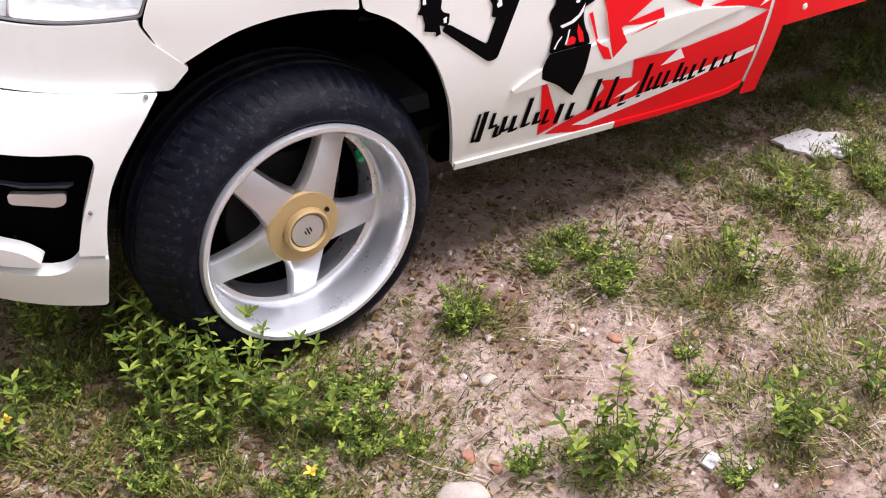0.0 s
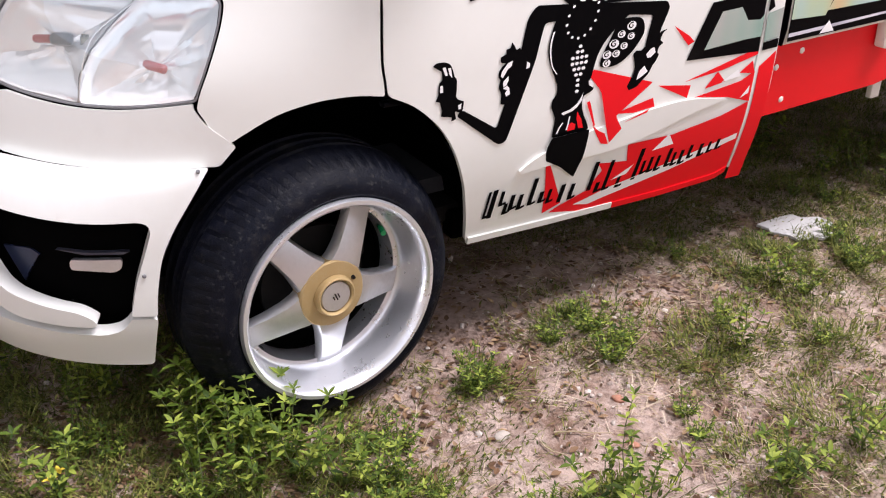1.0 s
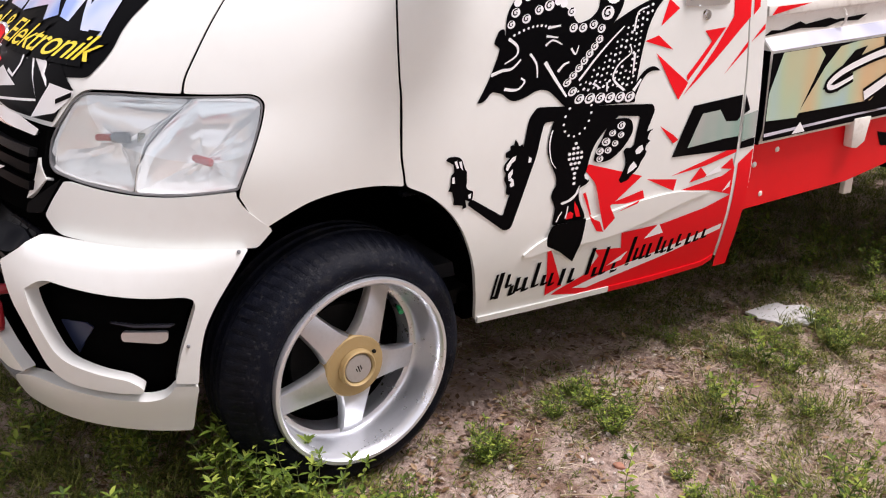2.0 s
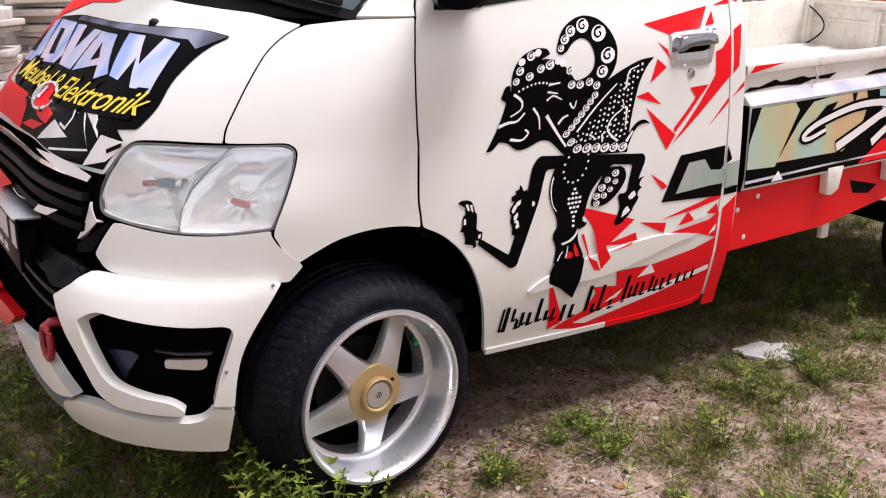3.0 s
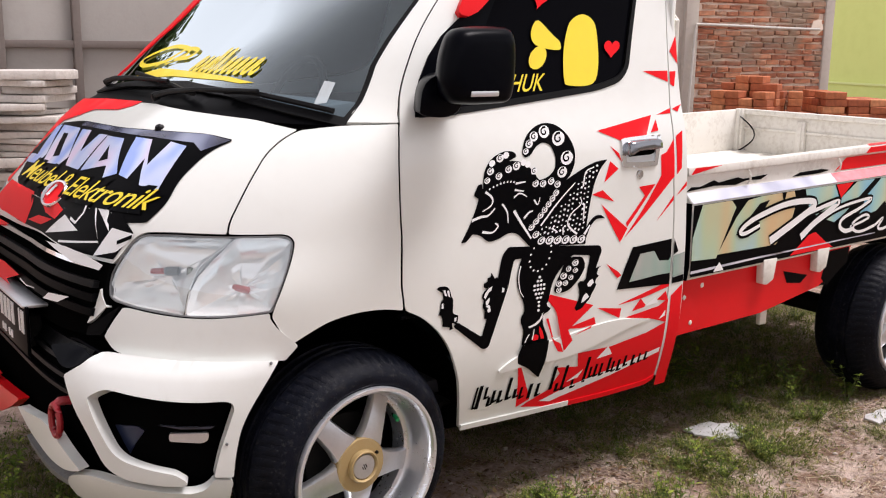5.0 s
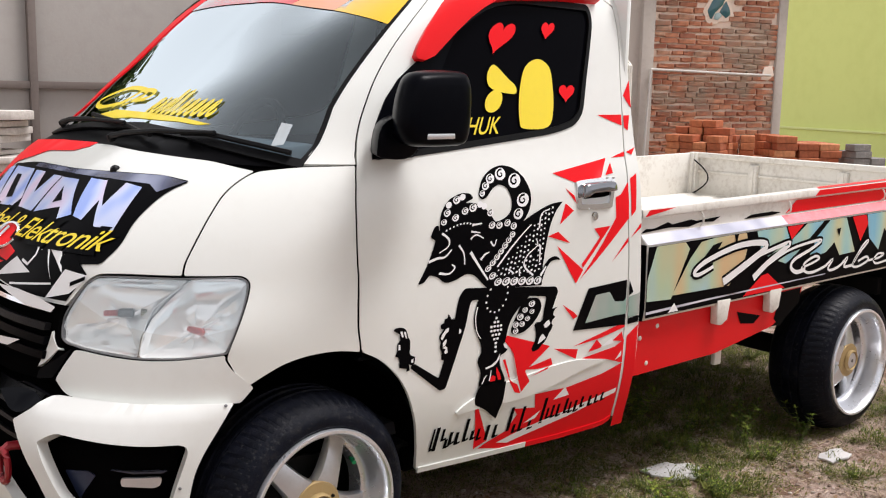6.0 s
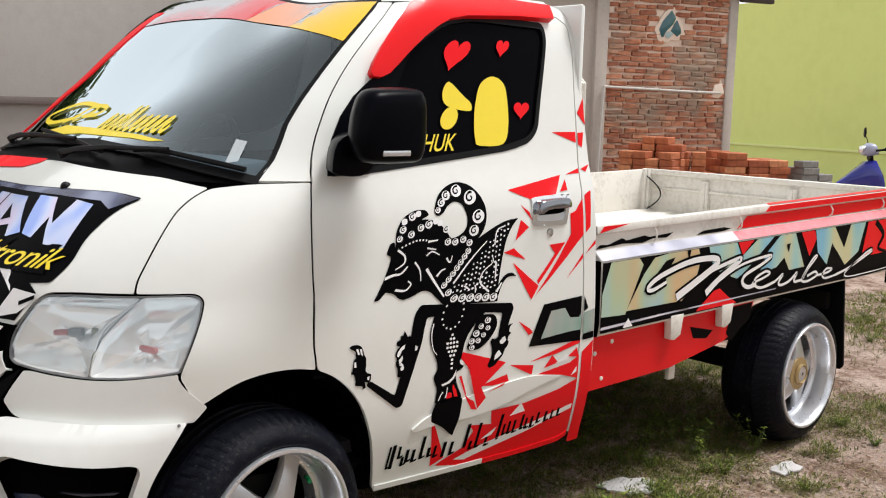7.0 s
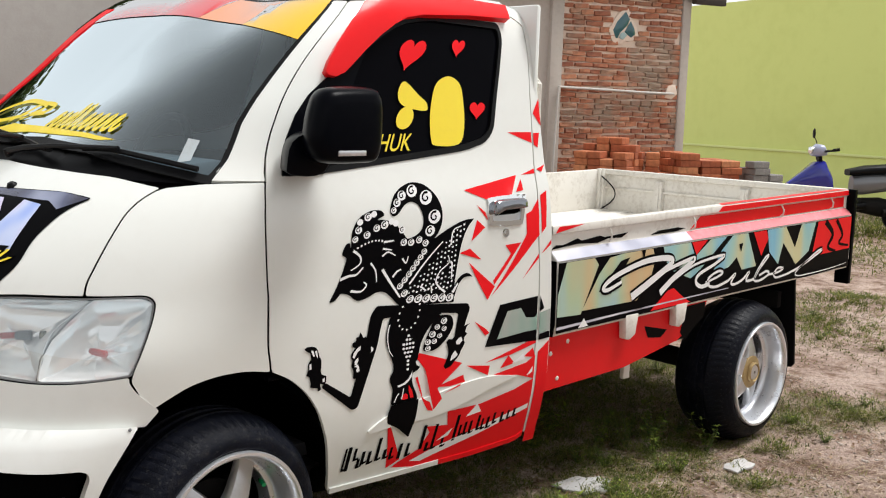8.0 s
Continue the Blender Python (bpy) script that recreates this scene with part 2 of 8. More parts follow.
def empty(name, label="", category="", group="", kind=""):
    ob = new(name)
    ob.empty_display_size = 0.1
    return tagged(ob, label, category, group, kind)


# ---------------------------------------------------------------- body surface
MID = 0.82                      # the truck's middle plane
TURN, LENGTH, REAR = 0.25, 1.25, 1.26


def soft_step(a, b, x):
    t = min(max((x - a) / (b - a), 0.0), 1.0)
    return t * t * (3 - 2 * t)


class Skin:
    """Plan outlines by height: (z, side y, corner start x, front x, roundness). place(u, z): u runs along the side (about x), round the
    corner at TURN and across the nose, whose middle is TURN - LENGTH."""

    def __init__(self, rows, fuller=0.0):
        self.rows, self.known, self.fuller = rows, {}, fuller

    def value(self, z, k):
        zs, v = [r[0] for r in self.rows], [r[k] for r in self.rows]
        if z <= zs[0]:
            return v[0]
        if z >= zs[-1]:
            return v[-1]
        i = max(j for j in range(len(zs) - 1) if zs[j] <= z)

        def slope(j):
            if j == 0 or j == len(zs) - 1:
                e = 0 if j == 0 else j - 1
                return 0.0 if k == 1 else (v[e + 1] - v[e]) / (zs[e + 1] - zs[e])
            a, b = (v[j] - v[j - 1]) / (zs[j] - zs[j - 1]), (v[j + 1] - v[j]) / (zs[j + 1] - zs[j])
            return 0.0 if a * b <= 0 else 2 * a * b / (a + b)
        h = zs[i + 1] - zs[i]
        t = (z - zs[i]) / h
        return ((2 * t ** 3 - 3 * t * t + 1) * v[i] + (t ** 3 - 2 * t * t + t) * slope(i) * h
                + (3 * t * t - 2 * t ** 3) * v[i + 1] + (t ** 3 - t * t) * slope(i + 1) * h)

    def quarter(self, z, far=False):
        z = round(z, 4)
        if (z, far) not in self.known:
            ys, xc, xf, n = (self.value(z, k) for k in (1, 2, 3, 4))
            if far:                     # the other half is a little fuller
                n, ys = n + 2.5 * self.fuller, ys - 0.05 * self.fuller
            th = np.linspace(0, math.pi / 2, 257)
            p = np.stack((xc - (xc - xf) * np.sin(th) ** (2 / n), MID - (MID - ys) * np.clip(np.cos(th), 0, 1) ** (2 / n)), 1)
            s = np.concatenate(([0], np.cumsum(np.linalg.norm(np.diff(p, axis=0), axis=1))))
            if far and self.fuller:
                p[:, 0] -= 0.055 * (1 - soft_step(0.86, 1.02, z)) * np.sin(2 * th) ** 2
                p[:, 0] -= 0.06 * soft_step(1.05, 1.3, z) * np.sqrt(np.clip(np.sin(th) * np.cos(th), 0, 1))
            self.known[z, far] = (p, s, xc, ys)
        return self.known[z, far]

    def place(self, u, z):
        f = (TURN - u) / LENGTH
        far = f > 1
        p, s, xc, ys = self.quarter(z, far)
        if far:
            f = 2 - f
        if f <= 0:
            v = TURN - f * LENGTH
            x, y = xc + (v - TURN) / (REAR - TURN) * (REAR - xc), ys
        else:
            x, y = (float(np.interp(f * s[-1], s, p[:, k])) for k in (0, 1))
        rise = 0.05 * self.fuller * soft_step(1.45, 1.75, z) * soft_step(-0.45, -1.1, u)
        return Vector((x, 2 * MID - y if far else y, z + rise))

    def normal(self, u, z):
        e = 0.004
        a = self.place(u + e, z) - self.place(u - e, z)
        b = self.place(u, z + e) - self.place(u, z - e)
        return a.cross(b).normalized()


cab_skin = Skin([
    (0.20, 0.060, 0.05, -0.64, 2.4), (0.28, 0.055, 0.05, -0.64, 2.4), (0.40, 0.027, 0.05, -0.64, 2.4),
    (0.50, 0.008, 0.05, -0.64, 2.4), (0.60, 0.001, 0.05, -0.64, 2.4), (0.76, 0.000, 0.05, -0.62, 2.4),
    (0.945, 0.008, 0.15, -0.575, 2.3), (1.032, 0.012, 0.18, -0.510, 2.3), (1.162, 0.030, 0.22, -0.375, 2.2),
    (1.22, 0.048, 0.24, -0.29, 2.1), (1.27, 0.062, 0.30, -0.19, 2.3), (1.45, 0.095, 0.42, 0.02, 2.7),
    (1.68, 0.140, 0.62, 0.32, 3.2), (1.76, 0.190, 0.70, 0.48, 3.2), (1.80, 0.300, 0.80, 0.66, 2.8)], 1.0)
bumper_skin = Skin([
    (0.22, 0.03, 0.02, -0.68, 3.4), (0.36, 0.010, 0.02, -0.715, 3.6), (0.50, 0.012, 0.02, -0.715, 3.5),
    (0.622, 0.010, 0.02, -0.695, 2.9), (0.640, 0.009, 0.03, -0.668, 2.68), (0.70, 0.005, 0.05, -0.652, 2.50),
    (0.76, 0.000, 0.05, -0.636, 2.4)], 1.0)
corner_skin = Skin([(0.60, 0.010, 0.05, -0.664, 2.62), (0.68, 0.006, 0.05, -0.655, 2.52), (0.76, 0.000, 0.05, -0.636, 2.4)], 1.0)


class Plane:
    """A flat board of the bed: u is x, the board stands at y."""

    def __init__(self, y):
        self.y = y

    def place(self, u, z):
        return Vector((u, self.y, z))

    def normal(self, u, z):
        return Vector((0, -1, 0))


def mirrored(poly):
    return [(2 * (TURN - LENGTH) - u, z) for u, z in poly][::-1]


def inside(p, poly):
    x, y = p
    hit = False
    for (ax, ay), (bx, by) in zip(poly, poly[1:] + poly[:1]):
        if (ay > y) != (by > y) and x < (bx - ax) * (y - ay) / (by - ay) + ax:
            hit = not hit
    return hit


def curve(pts, steps=6, closed=False):
    """A smooth line through a few points."""
    p = [Vector(q) for q in pts]
    k = len(p)
    out = []
    for i in range(k if closed else k - 1):
        a, b, c, d = (p[(i + j) % k] if closed else p[min(max(i + j, 0), k - 1)] for j in (-1, 0, 1, 2))
        for s in range(steps):
            t = s / steps
            out.append(tuple(0.5 * (2 * b + (c - a) * t + (2 * a - 5 * b + 4 * c - d) * t * t + (3 * b - a - 3 * c + d) * t ** 3)))
    if not closed:
        out.append(tuple(p[-1]))
    return out


def disc(u, z, r, k=16, squash=1.0):
    return [(u + r * squash * math.cos(2 * math.pi * i / k), z + r * math.sin(2 * math.pi * i / k)) for i in range(k)]


def add_patch(bm, skin, poly, lift=0.0, depth=0.0, holes=(), step=0.04):
    """Lays a closed (u, z) outline on a skin as a smooth sheet; depth: how far its edges turn in."""
    from mathutils.geometry import delaunay_2d_cdt
    pts, edges = [], []
    for ring in (poly, *holes):
        ring = list(ring)
        fine = []
        for a, b in zip(ring, ring[1:] + ring[:1]):
            k = max(1, int(math.dist(a, b) / step))
            fine += [(a[0] + (b[0] - a[0]) * i / k, a[1] + (b[1] - a[1]) * i / k) for i in range(k)]
        o = len(pts)
        pts += fine
        edges += [(o + i, o + (i + 1) % len(fine)) for i in range(len(fine))]
    us, zs = [p[0] for p in poly], [p[1] for p in poly]
    rings = [list(poly)] + [list(h) for h in holes]
    u = math.floor(min(us) / step) * step
    while u < max(us):
        z = math.floor(min(zs) / step) * step
        while z < max(zs):
            if inside((u, z), rings[0]) and not any(inside((u, z), h) for h in rings[1:]):
                pts.append((u, z))
            z += step
        u += step
    co, _, tris, *_ = delaunay_2d_cdt([Vector(p) for p in pts], edges, [], 0, 1e-5)
    keep = []
    for f in tris:
        c = sum((co[i] for i in f), Vector((0, 0))) / len(f)
        if inside(c, rings[0]) and not any(inside(c, h) for h in rings[1:]):
            keep.append(f)
    nrm = {i: skin.normal(*co[i]) for f in keep for i in f}
    vs = {i: bm.verts.new(skin.place(*co[i]) + nrm[i] * lift) for i in nrm}
    count = {}
    for f in keep:
        a = [vs[i] for i in f]
        face = bm.faces.new(a)
        face.normal_update()
        if face.normal.dot(nrm[f[0]]) < 0:
            face.normal_flip()
        for i, k in zip(f, f[1:] + f[:1]):
            count.setdefault((min(i, k), max(i, k)), []).append((i, k))
    if depth:
        rim, low = {}, {}
        for e, uses in count.items():
            if len(uses) == 1:
                for i in e:
                    if i not in rim:
                        rim[i] = bm.verts.new(vs[i].co)
                        low[i] = bm.verts.new(vs[i].co - nrm[i] * depth)
                i, k = uses[0]
                bm.faces.new((rim[k], rim[i], low[i], low[k]))


def patch(skin, poly, lift=0.0, depth=0.0, holes=(), step=0.04):
    bm = bmesh.new()
    add_patch(bm, skin, poly, lift, depth, holes, step)
    return bm


def ribbon(line, width, end=None):
    """A closed outline of a stroke along a line, from its width to the width at its end."""
    end = width if end is None else end
    p = [Vector(q) for q in line]
    a, b = [], []
    for i, q in enumerate(p):
        d = (p[min(i + 1, len(p) - 1)] - p[max(i - 1, 0)]).normalized()
        w = (width + (end - width) * i / (len(p) - 1)) / 2
        a.append(tuple(q + w * Vector((-d.y, d.x))))
        b.append(tuple(q - w * Vector((-d.y, d.x))))
    return a + b[::-1]

# ---------------------------------------------------------------- the pickup truck
truck = empty("pickup_truck", "white pickup truck with red, black and foil stickers, parked on dirt", "pickup truck")

ARCH = [(-0.012, 0.664), (0.041, 0.694), (0.10, 0.722), (0.178, 0.736), (0.26, 0.734), (0.318, 0.720), (0.367, 0.692),
        (0.415, 0.642), (0.448, 0.583), (0.476, 0.498), (0.493, 0.40), (0.505, 0.311)]
DOOR_FRONT = [(0.318, 0.720), (0.315, 0.765), (0.298, 0.819), (0.264, 0.88), (0.240, 0.919), (0.220, 0.956), (0.192, 1.032), (0.174, 1.09), (0.157, 1.148), (0.144, 1.206), (0.138, 1.225)]
SEAM_HOOD = [(-0.175, 1.208), (-0.214, 1.180), (-0.236, 1.148), (-0.245, 1.089), (-0.251, 1.022), (-0.254, 0.981), (-0.246, 0.950)]
LAMP = [(-0.479, 0.940), (-0.400, 0.946), (-0.247, 0.947), (-0.185, 0.949), (-0.106, 0.950), (-0.087, 0.945), (-0.072, 0.932), (-0.059, 0.893), (-0.047, 0.842), (-0.044, 0.801), (-0.052, 0.761), (-0.118, 0.754),
        (-0.192, 0.748), (-0.275, 0.747), (-0.352, 0.751), (-0.445, 0.758), (-0.509, 0.765), (-0.530, 0.777), (-0.539, 0.808), (-0.540, 0.838), (-0.526, 0.879), (-0.507, 0.920)]
GAP = 0.0028


def shrink(poly, d):
    """Moves a closed outline inwards by d, to leave the joint between panels."""
    area = sum(a[0] * b[1] - b[0] * a[1] for a, b in zip(poly, poly[1:] + poly[:1]))
    s = 1 if area > 0 else -1
    out = []
    for i, p in enumerate(poly):
        a, b = Vector(poly[i - 1]), Vector(poly[(i + 1) % len(poly)])
        q = Vector(p)
        e, f = (q - a).normalized(), (b - q).normalized()
        n1, n2 = Vector((-e.y, e.x)) * s, Vector((-f.y, f.x)) * s
        k = (n1 + n2)
        k = k / max(k.length_squared / 2, 0.5)
        out.append(tuple(q + k * d))
    return out


def rounded(poly, r, k=4):
    """Rounds the corners of a closed outline: gentle bends widely, sharp corners by r."""
    out = []
    for i, p in enumerate(poly):
        p, a, b = Vector(p), Vector(poly[i - 1]), Vector(poly[(i + 1) % len(poly)])
        la, lb = (p - a).length, (b - p).length
        if min(la, lb) < 1e-6:
            continue
        bend = abs((p - a).angle_signed(b - p))
        d = min(r if bend > 0.8 else 0.05, 0.48 * la, 0.48 * lb)
        s, e = p + (a - p) / la * d, p + (b - p) / lb * d
        for j in range(k + 1):
            t = j / k
            out.append(tuple(s * (1 - t) ** 2 + p * (2 * t * (1 - t)) + e * t * t))
    return out


def panel(name, poly, mat, parent=truck, label="", skin=cab_skin, lift=0.0, depth=0.012, holes=(), step=0.035, gap=GAP, corner=0.006):
    return part(name, patch(skin, rounded(shrink(poly, gap), corner), lift, depth, [rounded(h, 0.045) for h in holes], step), mat, parent, label, 40)


fender = SEAM_HOOD[::-1] + [(-0.045, 1.222)] + DOOR_FRONT[::-1] + ARCH[:5][::-1] + [(-0.041, 0.721), (-0.056, 0.746), (-0.053, 0.759), (-0.043, 0.801), (-0.046, 0.842), (-0.058, 0.893), (-0.071, 0.933), (-0.087, 0.946), (-0.106, 0.951), (-0.185, 0.950)]
fender.remove((-0.246, 0.950))
fender.insert(0, (-0.246, 0.950))
pillar_in = [(-0.045, 1.225), (-0.080, 1.374), (-0.074, 1.48), (-0.069, 1.597), (-0.060, 1.735)]
pillar_out = [(0.012, 1.735), (0.004, 1.645), (0.003, 1.552), (0.012, 1.48), (0.028, 1.405), (0.042, 1.329), (0.075, 1.268), (0.138, 1.225)]
pillar = pillar_in + pillar_out
door_poly = [(0.505, 0.311), (0.694, 0.304), (0.995, 0.298), (1.165, 0.303), (1.20, 0.322), (1.192, 0.59), (1.203, 0.743), (1.203, 0.897), (1.192, 1.05), (1.203, 1.33), (1.205, 1.61), (1.19, 1.71),
             (1.10, 1.745), (0.6, 1.75), (0.15, 1.742), (0.012, 1.735)] + pillar_out[1:-1] + DOOR_FRONT[::-1] + ARCH[6:-1]
window_poly = [(0.185, 1.240), (0.319, 1.246), (0.57, 1.273), (0.859, 1.303), (0.952, 1.327), (0.990, 1.364), (1.003, 1.491), (1.015, 1.66), (0.99, 1.705),
               (0.5, 1.71), (0.33, 1.69), (0.24, 1.63), (0.17, 1.52), (0.125, 1.42), (0.13, 1.33), (0.15, 1.27)]
quarter_poly = [(1.20, 0.322), (1.252, 0.34), (1.258, 0.60), (1.258, 1.3), (1.25, 1.735), (1.10, 1.748), (1.19, 1.712), (1.205, 1.61), (1.203, 1.33), (1.192, 1.05), (1.203, 0.897), (1.203, 0.743), (1.192, 0.59)]
hood_half = SEAM_HOOD[::-1] + [(-0.347, 1.230), (-0.583, 1.237), (-1.0, 1.246)]
hood_low = [(-1.0, 0.872), (-0.94, 0.870), (-0.75, 0.858), (-0.545, 0.855), (-0.528, 0.882), (-0.509, 0.923), (-0.480, 0.943), (-0.400, 0.949)]
hood_poly = hood_half + mirrored(hood_half)[1:] + mirrored(hood_low)[:-1] + hood_low
SCREEN_LOW = [(-0.16, 1.240), (-0.30, 1.256), (-0.6, 1.286), (-1.0, 1.298)]
screen_poly = pillar_in[::-1] + SCREEN_LOW + mirrored(SCREEN_LOW)[1:] + mirrored(pillar_in[::-1])
cowl_poly = [(-0.055, 1.222)] + SCREEN_LOW + mirrored(SCREEN_LOW)[1:] + mirrored([(-0.055, 1.222)]) + mirrored([(-0.347, 1.229), (-0.583, 1.236), (-1.0, 1.245)]) + [(-0.583, 1.236), (-0.347, 1.229)]
HOOD_LABEL = "white hood with a dark foil lettering sticker"

# dark layer behind the joints between the panels
liner = bmesh.new()
for low, high, skin, back in ((0.76, 1.228, cab_skin, 0.016),):
    ring = [(1.24, low), (1.24, high)] + [(0.0, high), (-1.0, high), (-2.0, high), (-3.24, high), (-3.24, low), (-2.0, low), (-1.0, low), (0.0, low)]
    add_patch(liner, skin, ring, -back, 0, (shrink(LAMP, 0.006), shrink(mirrored(LAMP), 0.006)), 0.08)
low_door = [(0.33, 0.70), (0.33, 0.76), (1.24, 0.76), (1.24, 0.32), (0.54, 0.32), (0.52, 0.42), (0.5, 0.5), (0.46, 0.6), (0.4, 0.68)]
for ring in (low_door, mirrored(low_door)):
    add_patch(liner, cab_skin, ring, -0.016, 0, (), 0.08)
for ring in ([(0.16, 1.225), (0.06, 1.30), (0.035, 1.40), (0.01, 1.55), (0.0, 1.74), (-0.042, 1.74), (-0.055, 1.48), (-0.058, 1.38), (-0.045, 1.225)],
             [(1.19, 1.225), (1.24, 1.225), (1.24, 1.74), (1.18, 1.74)]):
    add_patch(liner, cab_skin, ring, -0.016, 0, (), 0.08)
    add_patch(liner, cab_skin, mirrored(ring), -0.016, 0, (), 0.08)
part("body_shell", liner, shade_black, truck)

roof = bmesh.new()
k = 96
levels = [1.738, 1.752, 1.768, 1.782, 1.793, 1.80]
rings = []
for z in levels:
    rings.append([roof.verts.new(cab_skin.place(1.252 - (1.252 + 3.252) * i / k, z)) for i in range(k + 1)])
for a, b in zip(rings, rings[1:]):
    for i in range(k):
        roof.faces.new((a[i + 1], a[i], b[i], b[i + 1]))
roof.faces.new(rings[-1])
bmesh.ops.recalc_face_normals(roof, faces=roof.faces)
part("roof", roof, white_paint, truck, "", 50)
part("rear_wall", box((1.235, 0.10, 0.34), (1.256, 2 * MID - 0.10, 1.78), 0.01), white_paint, truck)

doors = []
for flip in (False, True):
    side = mirrored if flip else list
    panel("fender", side(fender), white_paint)
    panel("windscreen_pillar", side(pillar), red_film if flip else white_paint)
    panel("corner_panel", side(quarter_poly), white_paint)
    door = panel("door", side(door_poly), white_paint, truck, "white door with a black figure and red shard stickers" if not flip else "plain white door", holes=[side(window_poly)], corner=0.012)
    doors.append(door)
    part("window_pane", patch(cab_skin, shrink(rounded(side(window_poly), 0.045), 0.012), -0.006, 0, (), 0.05), tint_glass, door, "dark tinted glass")
    seal = bmesh.new()
    add_patch(seal, cab_skin, shrink(rounded(side(window_poly), 0.045), -0.004), 0.003, 0.008, [shrink(rounded(side(window_poly), 0.045), 0.016)], 0.03)
    part("window_seal", seal, black_plastic, door, "black rubber seal")
panel("hood", hood_poly, white_paint, truck, HOOD_LABEL)
hood = bpy.data.objects["hood"]
screen = panel("windscreen", screen_poly, clear_glass, truck, "bluish glass with yellow script and a coloured sun band", depth=0.0, gap=0.006)
screen.visible_shadow = False
band = bmesh.new()
add_patch(band, cab_skin, shrink(screen_poly, -0.006), 0.001, 0.006, [shrink(screen_poly, 0.012)], 0.03)
part("screen_seal", band, black_plastic, truck)
panel("cowl", cowl_poly, black_film, truck, "black plastic cowl under the wipers", lift=-0.008, gap=0.0)

panel("pillar_cover", [(-1.665, 1.285), (-1.655, 1.45), (-1.650, 1.62), (-1.655, 1.70), (-1.745, 1.70), (-1.74, 1.62), (-1.745, 1.45), (-1.755, 1.285)], red_film, truck, "red film on the far pillar", lift=0.003, depth=0.004, corner=0.004)

for flip in (False, True):
    side = mirrored if flip else list
    # black strips laid into the panel gaps to paint their shade
    for name, line in (("hood_seal", SEAM_HOOD), ("door_seal", DOOR_FRONT)):
        part(name, patch(cab_skin, side(ribbon(curve(line, 3), 0.0075)), -0.0022, 0.0, (), 0.03), shade_black, truck, "black strip painting the shade in the panel gap")

# ---- bumper and nose
lamp_edge = wear(material("lamp_edge", (0.15, 0.15, 0.155), 0.35), 20, 0.4, (0.10, 0.10, 0.10))
CORNER = [(-0.053, 0.761), (-0.053, 0.747), (-0.036, 0.722), (0.025, 0.669), (-0.010, 0.630), (-0.107, 0.632), (-0.241, 0.634), (-0.371, 0.638), (-0.470, 0.642), (-0.512, 0.678),
          (-0.490, 0.720), (-0.463, 0.760), (-0.445, 0.7605), (-0.352, 0.7535), (-0.275, 0.7490), (-0.192, 0.7495), (-0.118, 0.7555)]
SURROUND = [(-0.564, 0.583), (-0.520, 0.610), (-0.489, 0.630), (-0.470, 0.648), (-0.37, 0.650), (-0.24, 0.644), (-0.107, 0.641), (-0.012, 0.638), (-0.005, 0.630), (-0.031, 0.585), (-0.067, 0.524), (-0.089, 0.475), (-0.102, 0.410),
            (-0.108, 0.353), (-0.158, 0.360), (-0.142, 0.43), (-0.122, 0.487), (-0.108, 0.532), (-0.112, 0.545), (-0.126, 0.551), (-0.197, 0.552), (-0.262, 0.557), (-0.330, 0.564), (-0.417, 0.573), (-0.458, 0.548), (-0.412, 0.468), (-0.387, 0.430),
            (-0.362, 0.412), (-0.304, 0.394), (-0.240, 0.380), (-0.216, 0.362), (-0.209, 0.350), (-0.220, 0.343), (-0.266, 0.346), (-0.362, 0.358), (-0.408, 0.382), (-0.464, 0.470), (-0.520, 0.535)]
LIP = [(-0.106, 0.350), (-0.136, 0.225), (-0.322, 0.245), (-0.547, 0.258), (-0.571, 0.29), (-0.551, 0.325), (-0.464, 0.357), (-0.349, 0.344), (-0.254, 0.330), (-0.205, 0.325), (-0.178, 0.332), (-0.164, 0.346), (-0.158, 0.357)]
SPLIT = [(-0.863, 0.418), (-0.631, 0.452), (-0.478, 0.356), (-0.548, 0.338), (-0.61, 0.345), (-0.775, 0.386)]
# grey holds the shading of the splitter's lower part, with dark scuff speckle
shaded_scuffed = wear(material("shaded_scuffed_plastic", (0.20, 0.20, 0.20), 0.6), 14, 0.6, (0.02, 0.02, 0.02), None, 0.3, 60)
bumper = empty("front_bumper")
bumper.parent = truck
tagged(bumper, "white body-kit bumper with black fog openings and red centre")
